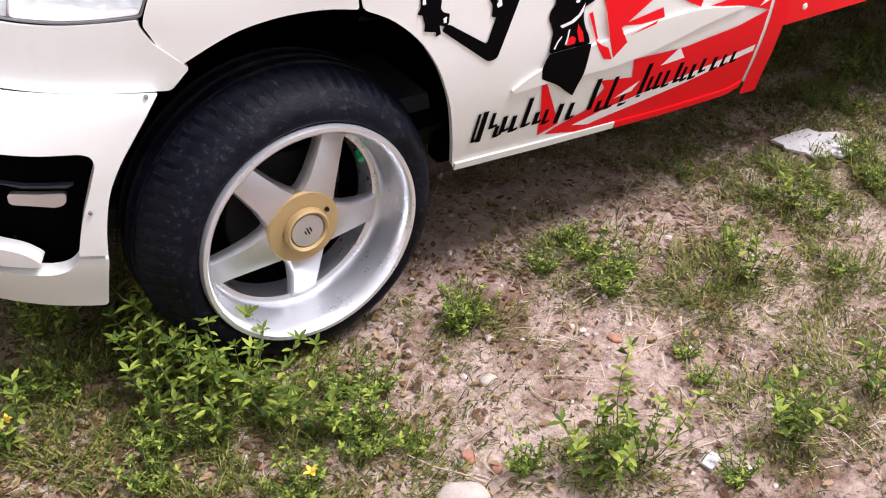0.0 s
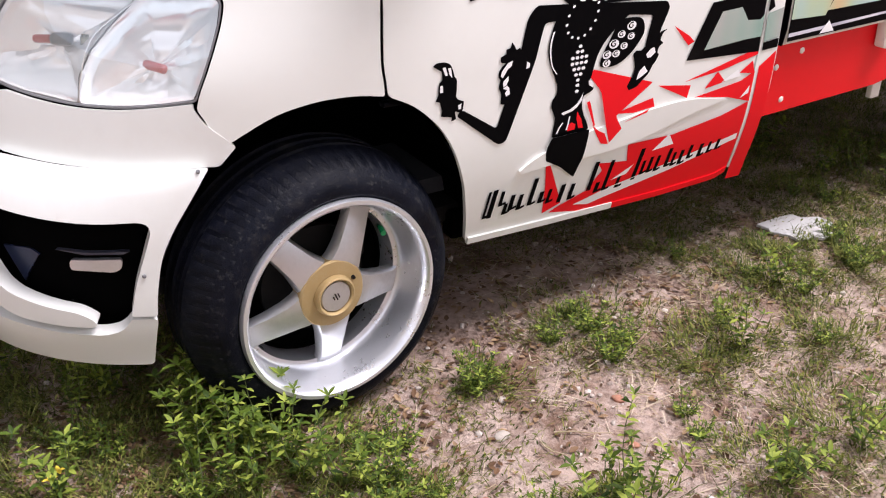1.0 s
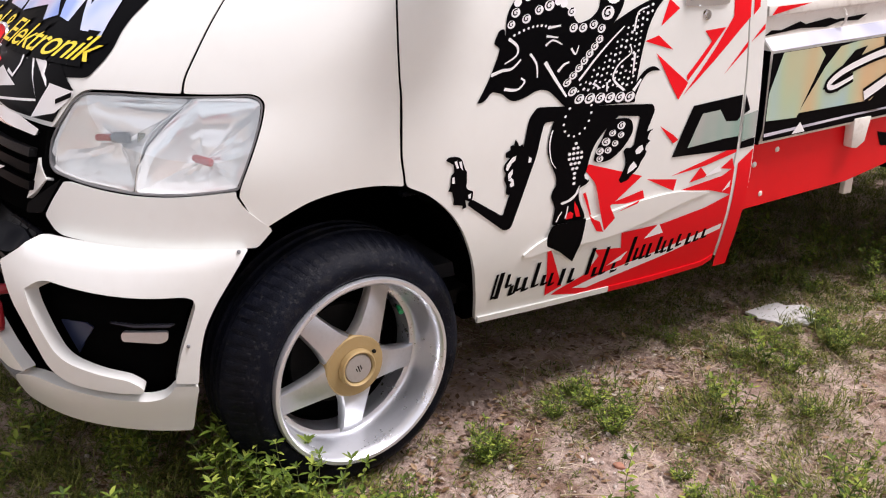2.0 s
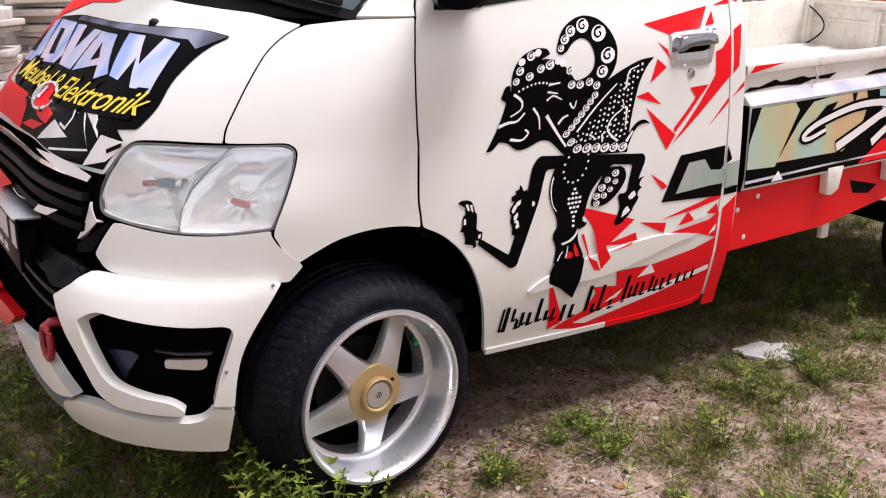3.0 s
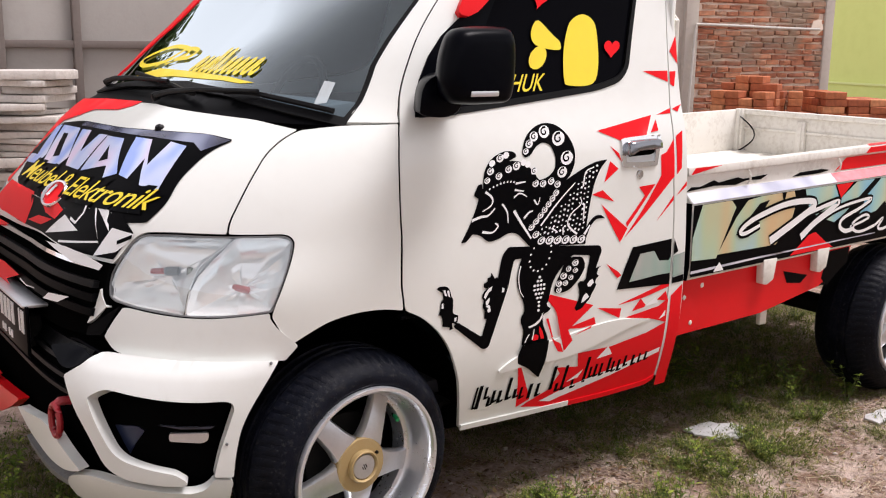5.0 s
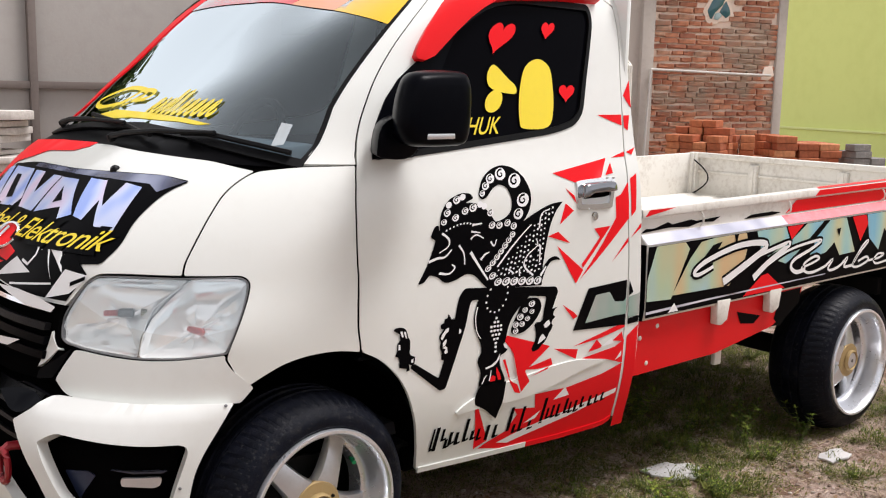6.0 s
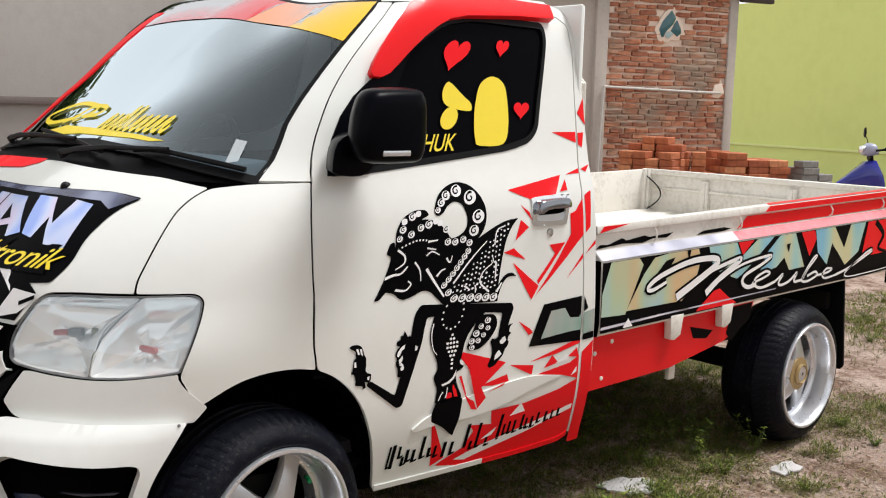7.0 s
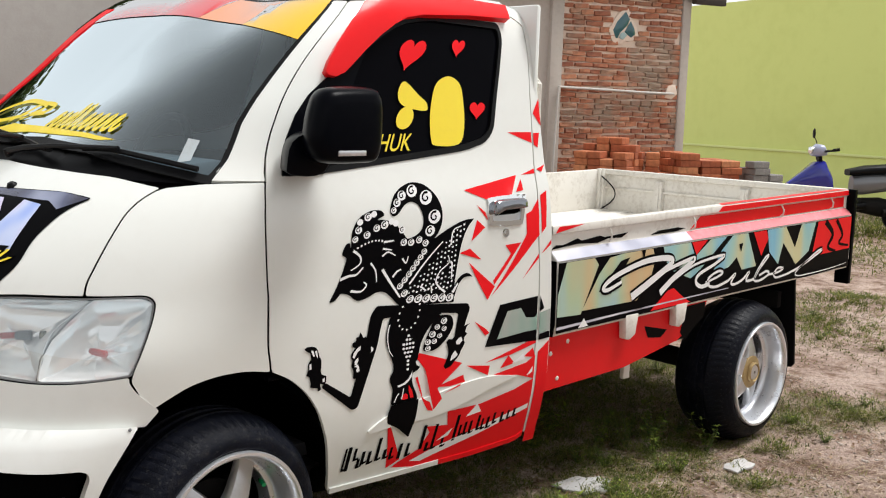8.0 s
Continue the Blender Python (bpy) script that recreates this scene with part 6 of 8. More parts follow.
# five broad foil blocks in a row, with slanted dark cuts
for block, cuts in (([(-1.505, 1.140), (-1.455, 1.149), (-1.330, 1.064), (-1.345, 1.034), (-1.50, 1.024), (-1.52, 1.048), (-1.42, 1.056)], []),
                    ([(-1.435, 1.150), (-1.26, 1.153), (-1.13, 1.077), (-1.15, 1.052), (-1.30, 1.043), (-1.32, 1.060)], [[(-1.355, 1.130), (-1.310, 1.131), (-1.210, 1.072), (-1.255, 1.066)]]),
                    ([(-1.235, 1.151), (-1.155, 1.153), (-1.080, 1.098), (-1.070, 1.150), (-1.005, 1.151), (-0.976, 1.056), (-1.096, 1.056)], []),
                    ([(-0.997, 1.150), (-0.855, 1.152), (-0.718, 1.070), (-0.775, 1.054), (-0.810, 1.083), (-0.860, 1.074), (-0.955, 1.056)], [[(-0.908, 1.130), (-0.835, 1.098), (-0.880, 1.088)]]),
                    ([(-0.790, 1.160), (-0.690, 1.160), (-0.613, 1.100), (-0.595, 1.160), (-0.515, 1.153), (-0.507, 1.044), (-0.588, 1.052), (-0.646, 1.114), (-0.654, 1.062), (-0.705, 1.068)], [])):
    sticker("foil_block", [block], foil_blue, hood, 0.0030, "blue-violet foil block", cab_skin, (), 0.03)
    sticker("block_cut", cuts, black_film, hood, 0.0038, "", cab_skin, (), 0.03) if cuts else None
lettering("word_outline", "Meubel & Elektronik", black_film, hood, (-1.400, 0.990), 0.076, 0.004, 0.55, 1.0, cab_skin, 0.0046, "", 0.009, 0.92, -0.472)
lettering("yellow_word", "Meubel & Elektronik", yellow_film, hood, (-1.395, 0.992), 0.074, 0.004, 0.55, 1.0, cab_skin, 0.0054, "yellow words Meubel & Elektronik", 0.0002, 0.92, -0.480)
sticker("lower_film", [[(-0.528, 0.916), (-0.515, 0.940), (-0.595, 0.990), (-0.64, 0.975), (-1.0, 0.962), (-1.40, 0.96), (-1.44, 0.888), (-1.25, 0.872), (-1.0, 0.880), (-0.75, 0.866), (-0.55, 0.868)]], black_film, hood, 0.0018, "", cab_skin, (), 0.04)
sticker("white_shard", [[(-0.846, 0.950), (-0.743, 0.920), (-0.963, 0.883)], [(-0.595, 0.945), (-0.509, 0.937), (-0.520, 0.915), (-0.550, 0.887), (-0.635, 0.866)], [(-0.692, 0.985), (-0.640, 0.985), (-0.603, 0.934), (-0.635, 0.957)],
                        ribbon([(-0.700, 0.985), (-0.631, 0.904), (-0.843, 0.877)], 0.006), ribbon([(-0.753, 0.985), (-0.745, 0.966), (-0.768, 0.938), (-0.805, 0.946)], 0.008)], white_film, hood, 0.0030, "white shards", cab_skin, (), 0.04)
sticker("black_shard", [[(-0.560, 0.915), (-0.515, 0.935), (-0.512, 0.925), (-0.555, 0.905)]], black_film, hood, 0.0042, "", cab_skin, (), 0.04)
sticker("red_film", [[(-1.47, 0.969), (-1.176, 0.970), (-1.142, 0.940), (-1.160, 0.889), (-1.17, 0.874), (-1.44, 0.876), (-1.54, 0.90)], [(-1.12, 0.977), (-1.008, 0.934), (-0.911, 0.929), (-0.874, 0.959), (-0.932, 0.970)], [(-1.149, 0.891), (-1.062, 0.918), (-0.93, 0.926), (-1.022, 0.897)]], red_film, hood, 0.0026, "", cab_skin, (), 0.04)
sticker("red_film", [[(-1.10, 1.243), (-1.108, 1.230), (-1.165, 1.216), (-1.34, 1.207), (-1.40, 1.185), (-1.50, 1.16), (-1.54, 1.06), (-1.50, 0.955), (-1.70, 0.97), (-1.74, 1.10), (-1.72, 1.222), (-1.40, 1.238)]], red_film, hood, 0.0022, "red film at the hood's edge", cab_skin, (), 0.04)
sticker("white_trim", [[(-0.86, 0.872), (-0.73, 0.875), (-0.632, 0.868), (-0.548, 0.850), (-0.557, 0.836), (-0.688, 0.844), (-0.702, 0.847)]], white_film, grille, 0.030, "white lower hood trim", cab_skin, (), 0.04)
sticker("red_trim", [[(-1.44, 0.762), (-1.49, 0.80), (-1.50, 0.862), (-1.63, 0.862), (-1.63, 0.66), (-1.44, 0.678)]], red_film, grille, 0.020, "red film beside the grille", cab_skin, (), 0.04)
sticker("red_trim", [[(-1.18, 0.866), (-1.44, 0.862), (-1.44, 0.826), (-1.36, 0.836)], [(-1.44, 0.760), (-1.378, 0.745), (-1.173, 0.756), (-1.009, 0.750), (-1.131, 0.713), (-1.062, 0.694), (-1.253, 0.671), (-1.384, 0.674), (-1.44, 0.680)]], red_film, grille, 0.045, "red film on the grille", cab_skin, (), 0.04)
sticker("white_shard", [[(-0.786, 0.728), (-0.752, 0.750), (-0.639, 0.759), (-0.697, 0.734)], ribbon([(-1.00, 0.741), (-0.93, 0.736), (-0.856, 0.742)], 0.005, 0.002)], white_film, grille, 0.044, "white shards", cab_skin, (), 0.04)
emb = cab_skin.place(-0.985, 0.985) + cab_skin.normal(-0.985, 0.985) * 0.006
turn = (cab_skin.normal(-0.985, 0.985) + Vector((0, -0.35, 0.1))).normalized().to_track_quat("-Y", "Z").to_matrix().to_4x4()
part("emblem_ring", lathe([(0.036, -0.004), (0.038, -0.010), (0.043, -0.012), (0.046, -0.008), (0.046, 0.0)], 40, Matrix.Translation(emb) @ turn), chrome, hood, "chrome ring emblem")
part("emblem_disc", lathe([(0.0, -0.004), (0.037, -0.004), (0.037, 0.0)], 40, Matrix.Translation(emb) @ turn), red_plastic, hood, "red emblem disc")
part("emblem_bar", box((-0.024, -0.010, -0.020), (-0.012, -0.003, 0.022), 0.002, Matrix.Translation(emb) @ turn @ Matrix.Rotation(0.5, 4, "Y")), chrome, hood)
part("washer_nozzle", lathe([(0, -0.012), (0.008, -0.011), (0.014, -0.004), (0.015, 0)], 14, Matrix.Translation(cab_skin.place(-0.72, 1.188)) @ cab_skin.normal(-0.72, 1.188).to_track_quat("-Y", "Z").to_matrix().to_4x4()), black_plastic, hood)

# ---- windscreen
full = curve([(-0.060, 1.605), (-0.221, 1.632), (-0.49, 1.660), (-0.783, 1.664), (-1.044, 1.662), (-1.445, 1.662), (-1.80, 1.640), (-1.94, 1.605)], 4)
top_z = 1.733


def band_piece(u_hi, u_lo, lean):
    low = [p for p in full if u_lo < p[0] < u_hi]
    lo_z = [float(np.interp(-u, [-p[0] for p in full], [p[1] for p in full])) for u in (u_hi, u_lo)]
    return [(u_hi, lo_z[0])] + low + [(u_lo, lo_z[1]), (u_lo + lean, top_z), (u_hi + (lean if u_hi < -0.1 else 0.012), top_z)]


sticker("sun_band", [band_piece(-0.078, -0.42, 0.10)], band_yellow, screen, 0.002, "yellow part of the sun band", cab_skin, (), 0.04)
sticker("sun_band", [band_piece(-0.422, -0.78, 0.10)], orange_film, screen, 0.002, "orange part of the sun band", cab_skin, (), 0.04)
sticker("sun_band", [band_piece(-0.782, -1.92, 0.10)], band_red, screen, 0.002, "red part of the sun band", cab_skin, (), 0.04)
swash = [(-0.523, 1.318), (-0.70, 1.330), (-0.97, 1.337), (-1.314, 1.340), (-1.45, 1.314), (-1.42, 1.305), (-1.144, 1.319), (-0.728, 1.319), (-0.60, 1.314)]
strokes = [swash]
for i in range(10):
    u = -1.07 + 0.050 * i
    h = 1.405 if i in (3, 4) else 1.380
    strokes.append(ribbon(curve([(u, 1.338), (u + 0.032, h - 0.008), (u + 0.052, h), (u + 0.046, h - 0.012), (u + 0.030, 1.346), (u + 0.048, 1.341), (u + 0.066, 1.358)], 4), 0.013))
strokes.append(ribbon(curve([(-1.30, 1.352), (-1.20, 1.395), (-1.38, 1.408), (-1.54, 1.365), (-1.46, 1.342), (-1.28, 1.365), (-1.16, 1.375)], 5), 0.013))
strokes.append(ribbon(curve([(-1.36, 1.344), (-1.30, 1.372), (-1.24, 1.402), (-1.14, 1.398), (-1.17, 1.376), (-1.26, 1.368)], 5), 0.012))
for i, p in enumerate(strokes):
    sticker("yellow_stroke", [p], yellow_film, screen, 0.002 + 0.0003 * i, "", cab_skin, (), 0.04)
sticker("grey_label", [[(-0.225, 1.331), (-0.18, 1.326), (-0.165, 1.274), (-0.204, 1.268)]], wear(material("grey_label", (0.45, 0.5, 0.52), 0.5), 30, 0.5), screen, 0.002)

# ---- side window
def heart(u, z, s):
    return [(u + s * 1.35 * (16 * math.sin(t) ** 3) / 17, z + s * (13 * math.cos(t) - 5 * math.cos(2 * t) - 2 * math.cos(3 * t) - math.cos(4 * t)) / 17) for t in [2 * math.pi * i / 28 for i in range(28)]]


for u, z, s in ((0.478, 1.592, 0.056), (0.736, 1.620, 0.032), (0.905, 1.428, 0.032)):
    sticker("heart", [heart(u, z, s)], red_film, near_door, 0.0, "red heart sticker", cab_skin, (), 0.05)
sticker("yellow_spot", [disc(0.559, 1.398, 0.034, 20, 1.12)], yellow_film, near_door, 0.0, "yellow round sticker", cab_skin, (), 0.05)
sticker("yellow_shape", [curve([(0.720, 1.316), (0.828, 1.320), (0.846, 1.376), (0.826, 1.455), (0.791, 1.507), (0.722, 1.528), (0.668, 1.504), (0.667, 1.443), (0.679, 1.384), (0.696, 1.336)], 4, True)], yellow_film, near_door, 0.0, "plain yellow rounded sticker", cab_skin, (), 0.05)
sticker("yellow_shape", [curve([(0.493, 1.472), (0.505, 1.506), (0.60, 1.465), (0.645, 1.443), (0.646, 1.420), (0.535, 1.434)], 4, True)], yellow_film, near_door, 0.0, "plain yellow rounded sticker", cab_skin, (), 0.05)
lettering("window_word", "HUK", yellow_film, near_door, (0.472, 1.300), 0.072, 0.02, 0.0, 0.92, cab_skin, 0.0, "yellow letters HUK", 0.0005)

# ---------------------------------------------------------------- weeds, grass and litter
def leaf_material(name, a, b, c, shine=0.45):
    m = material(name, b, shine, Specular_IOR_Level=0.25)
    nn, ll = m.node_tree.nodes, m.node_tree.links
    g = nn.new("ShaderNodeNewGeometry")
    ll.new(ramp(m, g.outputs["Random Per Island"], [(0.0, a), (0.55, b), (1.0, c)]), nn["Principled BSDF"].inputs["Base Color"])
    t, x = nn.new("ShaderNodeBsdfTranslucent"), nn.new("ShaderNodeMixShader")
    ll.new(ramp(m, g.outputs["Random Per Island"], [(0.0, b), (1.0, c)]), t.inputs[0])
    x.inputs[0].default_value = 0.28
    ll.new(nn["Principled BSDF"].outputs[0], x.inputs[1]), ll.new(t.outputs[0], x.inputs[2])
    ll.new(x.outputs[0], nn["Material Output"].inputs[0])
    return m


leaf_green = leaf_material("weed_leaf", (0.018, 0.040, 0.006), (0.105, 0.165, 0.018), (0.36, 0.42, 0.07), 0.6)
grass_green = leaf_material("grass_blade", (0.024, 0.038, 0.007), (0.098, 0.122, 0.019), (0.30, 0.30, 0.075), 0.7)
dry_mat = leaf_material("dry_straw", (0.26, 0.18, 0.11), (0.46, 0.36, 0.24), (0.66, 0.57, 0.44), 0.8)
leaf_dry = leaf_material("dry_leaf", (0.06, 0.035, 0.02), (0.17, 0.095, 0.05), (0.42, 0.29, 0.17), 0.7)
flower_mat = material("yellow_leaf", (0.75, 0.55, 0.04), 0.5)
stem_mat = wear(material("stem", (0.10, 0.13, 0.04), 0.6), 20, 0.5, (0.14, 0.09, 0.04))


class Sheaf:
    """Gathers many small leaves and stalks for one mesh."""

    def __init__(self):
        self.v, self.f = [], []

    def leaf(self, p, d, up, length, width, bend=0.3):
        d, up = d.normalized(), up.normalized()
        s = d.cross(up)
        s = s.normalized() if s.length > 1e-4 else Vector((1, 0, 0))
        up = s.cross(d)
        o = len(self.v)
        for t, w in ((0.0, 0.12), (0.4, 1.0), (0.75, 0.65)):
            c = p + d * (length * t) - up * (bend * length * t * t) + up * 0.0
            self.v += [tuple(c - s * (width * w / 2) + up * (0.10 * width * w)), tuple(c), tuple(c + s * (width * w / 2) + up * (0.10 * width * w))]
        self.v.append(tuple(p + d * length * 0.97 - up * (bend * length)))
        for r in (0, 3):
            self.f += [(o + r, o + r + 1, o + r + 4, o + r + 3), (o + r + 1, o + r + 2, o + r + 5, o + r + 4)]
        self.f += [(o + 6, o + 7, o + 9), (o + 7, o + 8, o + 9)]

    def blade(self, p, d, length, width, droop=0.4):
        """A narrow grass blade."""
        flat = Vector((d.x, d.y, 0))
        s = Vector((-d.y, d.x, 0))
        s = s.normalized() if s.length > 1e-4 else Vector((1, 0, 0))
        o = len(self.v)
        m = p + d * (length * 0.55)
        e = p + d * length + flat * (length * droop) - Vector((0, 0, length * droop * 0.5))
        self.v += [tuple(p - s * width / 2), tuple(p + s * width / 2), tuple(m - s * width * 0.4), tuple(m + s * width * 0.4), tuple(e)]
        self.f += [(o, o + 1, o + 3, o + 2), (o + 2, o + 3, o + 4)]

    def stalk(self, a, b, r):
        d = (b - a).normalized()
        x = d.cross(Vector((0.3, 0.5, 0.81))).normalized()
        y = d.cross(x)
        o = len(self.v)
        for q, k in ((a, r), (b, r * 0.6)):
            for i in range(3):
                w = 2 * math.pi * i / 3
                self.v.append(tuple(q + k * (math.cos(w) * x + math.sin(w) * y)))
        for i in range(3):
            j = (i + 1) % 3
            self.f.append((o + i, o + j, o + 3 + j, o + 3 + i))

    def object(self, name, mat, parent=None, label=""):
        me = bpy.data.meshes.new(name)
        me.from_pydata(self.v, [], self.f)
        ob = new(name, finish(me, mat, None))
        if parent is not None:
            ob.parent = parent
        return tagged(ob, label)


def weed(seed, height, stems, leaf, spread, bare=0.15):
    """An upright weed: stems with pairs of lance-shaped leaves."""
    r = random.Random(seed)
    stalks, leaves = Sheaf(), Sheaf()
    for i in range(stems):
        a = 2 * math.pi * (i + r.random()) / stems
        lean = spread * (0.3 + 0.7 * r.random())
        h = height * (0.55 + 0.5 * r.random())
        p = Vector((0.0, 0.0, -0.01))
        d = Vector((lean * math.cos(a), lean * math.sin(a), 1)).normalized()
        n = max(4, int(h / (leaf * 0.62)))
        for k in range(n):
            q = p + d * (h / n)
            stalks.stalk(p, q, 0.0022 * (1 - 0.5 * k / n))
            d = (d + Vector((r.uniform(-0.16, 0.16), r.uniform(-0.16, 0.16), 0.05))).normalized()
            p = q
            if (k + 1) / n < bare:
                continue
            turn = r.random() * 6.28
            count = 2 if k < n - 1 else 5
            for c in range(count):
                b = turn + 2 * math.pi * c / count + r.uniform(-0.3, 0.3)
                rise = r.uniform(0.1, 0.6) if k < n - 1 else r.uniform(0.4, 1.0)
                dd = Vector((math.cos(b), math.sin(b), rise))
                size = leaf * r.uniform(0.65, 1.15) * (1 - 0.25 * k / n)
                leaves.leaf(p, dd, Vector((0, 0, 1)), size, size * r.uniform(0.30, 0.42), r.uniform(0.05, 0.4))
                if r.random() < 0.35 and k < n - 1:
                    for e in range(3):
                        b2 = b + r.uniform(-0.8, 0.8)
                        leaves.leaf(p + dd.normalized() * size * 0.3, Vector((math.cos(b2), math.sin(b2), 0.7)), Vector((0, 0, 1)), size * 0.55, size * 0.2, 0.2)
    w = empty("weed")
    tagged(w, "leafy green roadside weed growing in the soil", "weed", "weeds")
    stalks.object("stem", stem_mat, w)
    leaves.object("foliage", leaf_green, w)
    return w


kinds = [weed(3, 0.30, 5, 0.040, 0.45, 0.25), weed(8, 0.19, 5, 0.036, 0.6), weed(21, 0.085, 16, 0.015, 1.3, 0.05), weed(34, 0.28, 4, 0.030, 0.5, 0.3), weed(55, 0.11, 16, 0.018, 1.2, 0.05)]
rng = random.Random(77)
BUSH = [(-0.252, 0.06, 0), (-0.347, -0.037, 0), (-0.204, -0.082, 0), (-0.16, -0.09, 1), (-0.02, -0.15, 2), (-0.274, -0.147, 1), (-0.039, -0.247, 4), (-0.095, -0.215, 1), (-0.031, -0.302, 4),
        (-0.30, 0.01, 0), (-0.16, -0.16, 1), (-0.36, -0.12, 4), (0.05, -0.17, 2), (-0.22, -0.02, 1), (-0.24, 0.03, 3), (-0.30, -0.10, 3), (-0.18, 0.02, 1), (-0.31, 0.04, 3), (-0.42, -0.2, 4)]
SINGLE = [(0.321, -0.076, 4), (0.30, -0.10, 2), (1.188, 0.18, 2), (0.973, -0.274, 1), (1.037, -0.152, 2), (1.286, -0.021, 2), (1.353, -0.153, 4), (1.586, -0.121, 2), (0.679, -0.69, 1), (0.72, -0.66, 4), (0.638, -0.484, 2),
          (0.341, -0.564, 3), (0.39, -0.60, 3), (0.30, -0.59, 1), (0.668, -0.401, 2), (1.195, -0.347, 2), (-0.178, -0.346, 4), (-0.609, 0.011, 1), (0.195, -0.497, 2), (0.926, -0.686, 1), (0.052, -0.35, 2), (-0.419, 0.319, 1),
          (-0.509, 0.284, 3), (-0.482, 0.112, 2), (-0.547, 0.15, 4), (1.88, 0.21, 2), (1.816, 0.30, 2), (0.513, -0.71, 2), (0.705, -0.021, 4), (0.583, -0.006, 2), (0.747, -0.097, 2), (0.7, 0.06, 2), (0.668, -0.153, 4),
          (3.472, 0.001, 2), (3.026, 0.005, 2), (3.59, -0.089, 2), (2.357, 0.037, 1), (2.162, 0.17, 1), (2.124, 0.29, 3), (2.085, -0.005, 4), (1.67, 0.018, 2), (2.174, -0.31, 2), (2.919, -0.216, 2), (2.055, 0.376, 1),
          (2.31, 0.297, 1), (1.614, -0.128, 4), (2.492, 0.265, 2), (-0.705, 1.257, 0), (-0.71, 0.967, 0), (-0.818, 0.741, 1), (-0.455, 0.439, 3), (-0.336, 0.402, 3), (1.309, -0.096, 1), (2.027, 0.038, 2), (-0.95, 1.05, 0),
          (-0.9, 1.35, 0), (-0.62, 0.55, 1), (-0.75, 0.42, 1), (-0.60, 0.72, 3), (4.868, 0.795, 4), (5.541, 1.178, 4), (7.226, 1.725, 4), (4.897, 0.4, 2), (-1.1, 1.6, 0), (-0.85, 1.7, 0), (0.1, 4.7, 0), (0.35, 4.6, 0)]
# weeds added under and beyond the truck to block light and darken its ground
SHADE = [(2.45, 1.75, 1), (2.62, 1.90, 3), (2.80, 1.72, 0), (2.98, 1.88, 1), (3.15, 1.74, 3), (3.32, 1.90, 1), (3.50, 1.72, 0), (3.62, 1.45, 3), (2.55, 1.15, 2), (2.8, 0.95, 4), (3.1, 1.2, 2), (3.3, 0.95, 4), (0.75, 1.15, 1), (0.95, 1.40, 3), (1.15, 1.20, 1), (1.30, 1.50, 3), (1.50, 1.62, 1), (1.68, 1.55, 3), (1.85, 1.66, 1), (2.02, 1.52, 3), (2.20, 1.68, 0), (2.36, 1.50, 1), (1.05, 0.75, 4), (1.38, 0.95, 2), (1.62, 0.72, 4), (1.92, 0.95, 2), (2.16, 0.78, 4), (1.25, 0.55, 2), (1.80, 0.52, 2), (2.0, 0.6, 1)]
for x, y, k in BUSH + SINGLE + SHADE:
    s = rng.uniform(0.8, 1.12) * (1.05 if (x, y, k) in BUSH else 0.92)
    copy_thing(kinds[k], pose(x, y, ground_height(x, y), rng.uniform(-5, 5), rng.uniform(-5, 5), rng.uniform(0, 360)) @ Matrix.Scale(s, 4))
for k in kinds:
    for o in list(k.children_recursive) + [k]:
        bpy.data.objects.remove(o)

# ground cover: patches where the soil holds grass; those under the truck added to darken it
TUFTS = [(2.5, 1.0, 0.40), (3.0, 1.15, 0.42), (3.45, 1.1, 0.40), (2.55, 0.70, 0.36), (2.25, 0.45, 0.26), (2.95, 0.75, 0.38), (3.4, 0.75, 0.30), (2.7, 1.5, 0.42), (3.3, 1.55, 0.42), (0.95, 0.75, 0.40), (1.45, 0.85, 0.45), (1.95, 0.75, 0.42), (1.2, 1.35, 0.40), (1.8, 1.40, 0.40), (2.25, 1.25, 0.35), (0.75, 1.2, 0.35), (1.3, 0.45, 0.25), (1.75, 0.45, 0.25), (-0.45, 0.55, 0.30), (-0.62, 0.85, 0.34), (-0.32, 0.32, 0.25), (-0.85, 0.55, 0.35), (-0.95, 1.2, 0.4), (0.68, -0.03, 0.16), (0.321, -0.076, 0.08), (1.19, 0.19, 0.10), (1.0, -0.22, 0.13), (1.30, -0.07, 0.15), (1.55, -0.12, 0.16), (0.68, -0.66, 0.12), (0.33, -0.56, 0.10), (-0.25, -0.10, 0.35), (-0.5, 0.1, 0.35), (-0.1, -0.36, 0.22), (-0.55, -0.08, 0.30), (-0.35, -0.32, 0.28), (-0.75, 0.25, 0.30), (-0.55, 0.35, 0.3), (1.45, 0.02, 0.16), (0.85, -0.28, 0.14), (1.75, -0.02, 0.15),
         (1.85, 0.25, 0.25), (2.15, 0.1, 0.25), (2.35, 0.25, 0.25), (3.35, 0.0, 0.28), (3.0, -0.02, 0.14), (1.2, -0.36, 0.16), (0.93, -0.66, 0.2), (-0.8, 0.9, 0.6), (1.65, -0.1, 0.18), (2.2, -0.3, 0.12), (4.9, 0.7, 0.5), (5.6, 1.2, 0.6), (10.8, 3.2, 1.1), (9.0, 2.0, 0.8), (3.45, -0.17, 0.14), (5.3, 1.05, 0.25), (11.8, 3.5, 0.9), (2.62, -0.12, 0.10), (6.4, 1.3, 0.25)]
grass, straw = Sheaf(), Sheaf()
rng = random.Random(4)


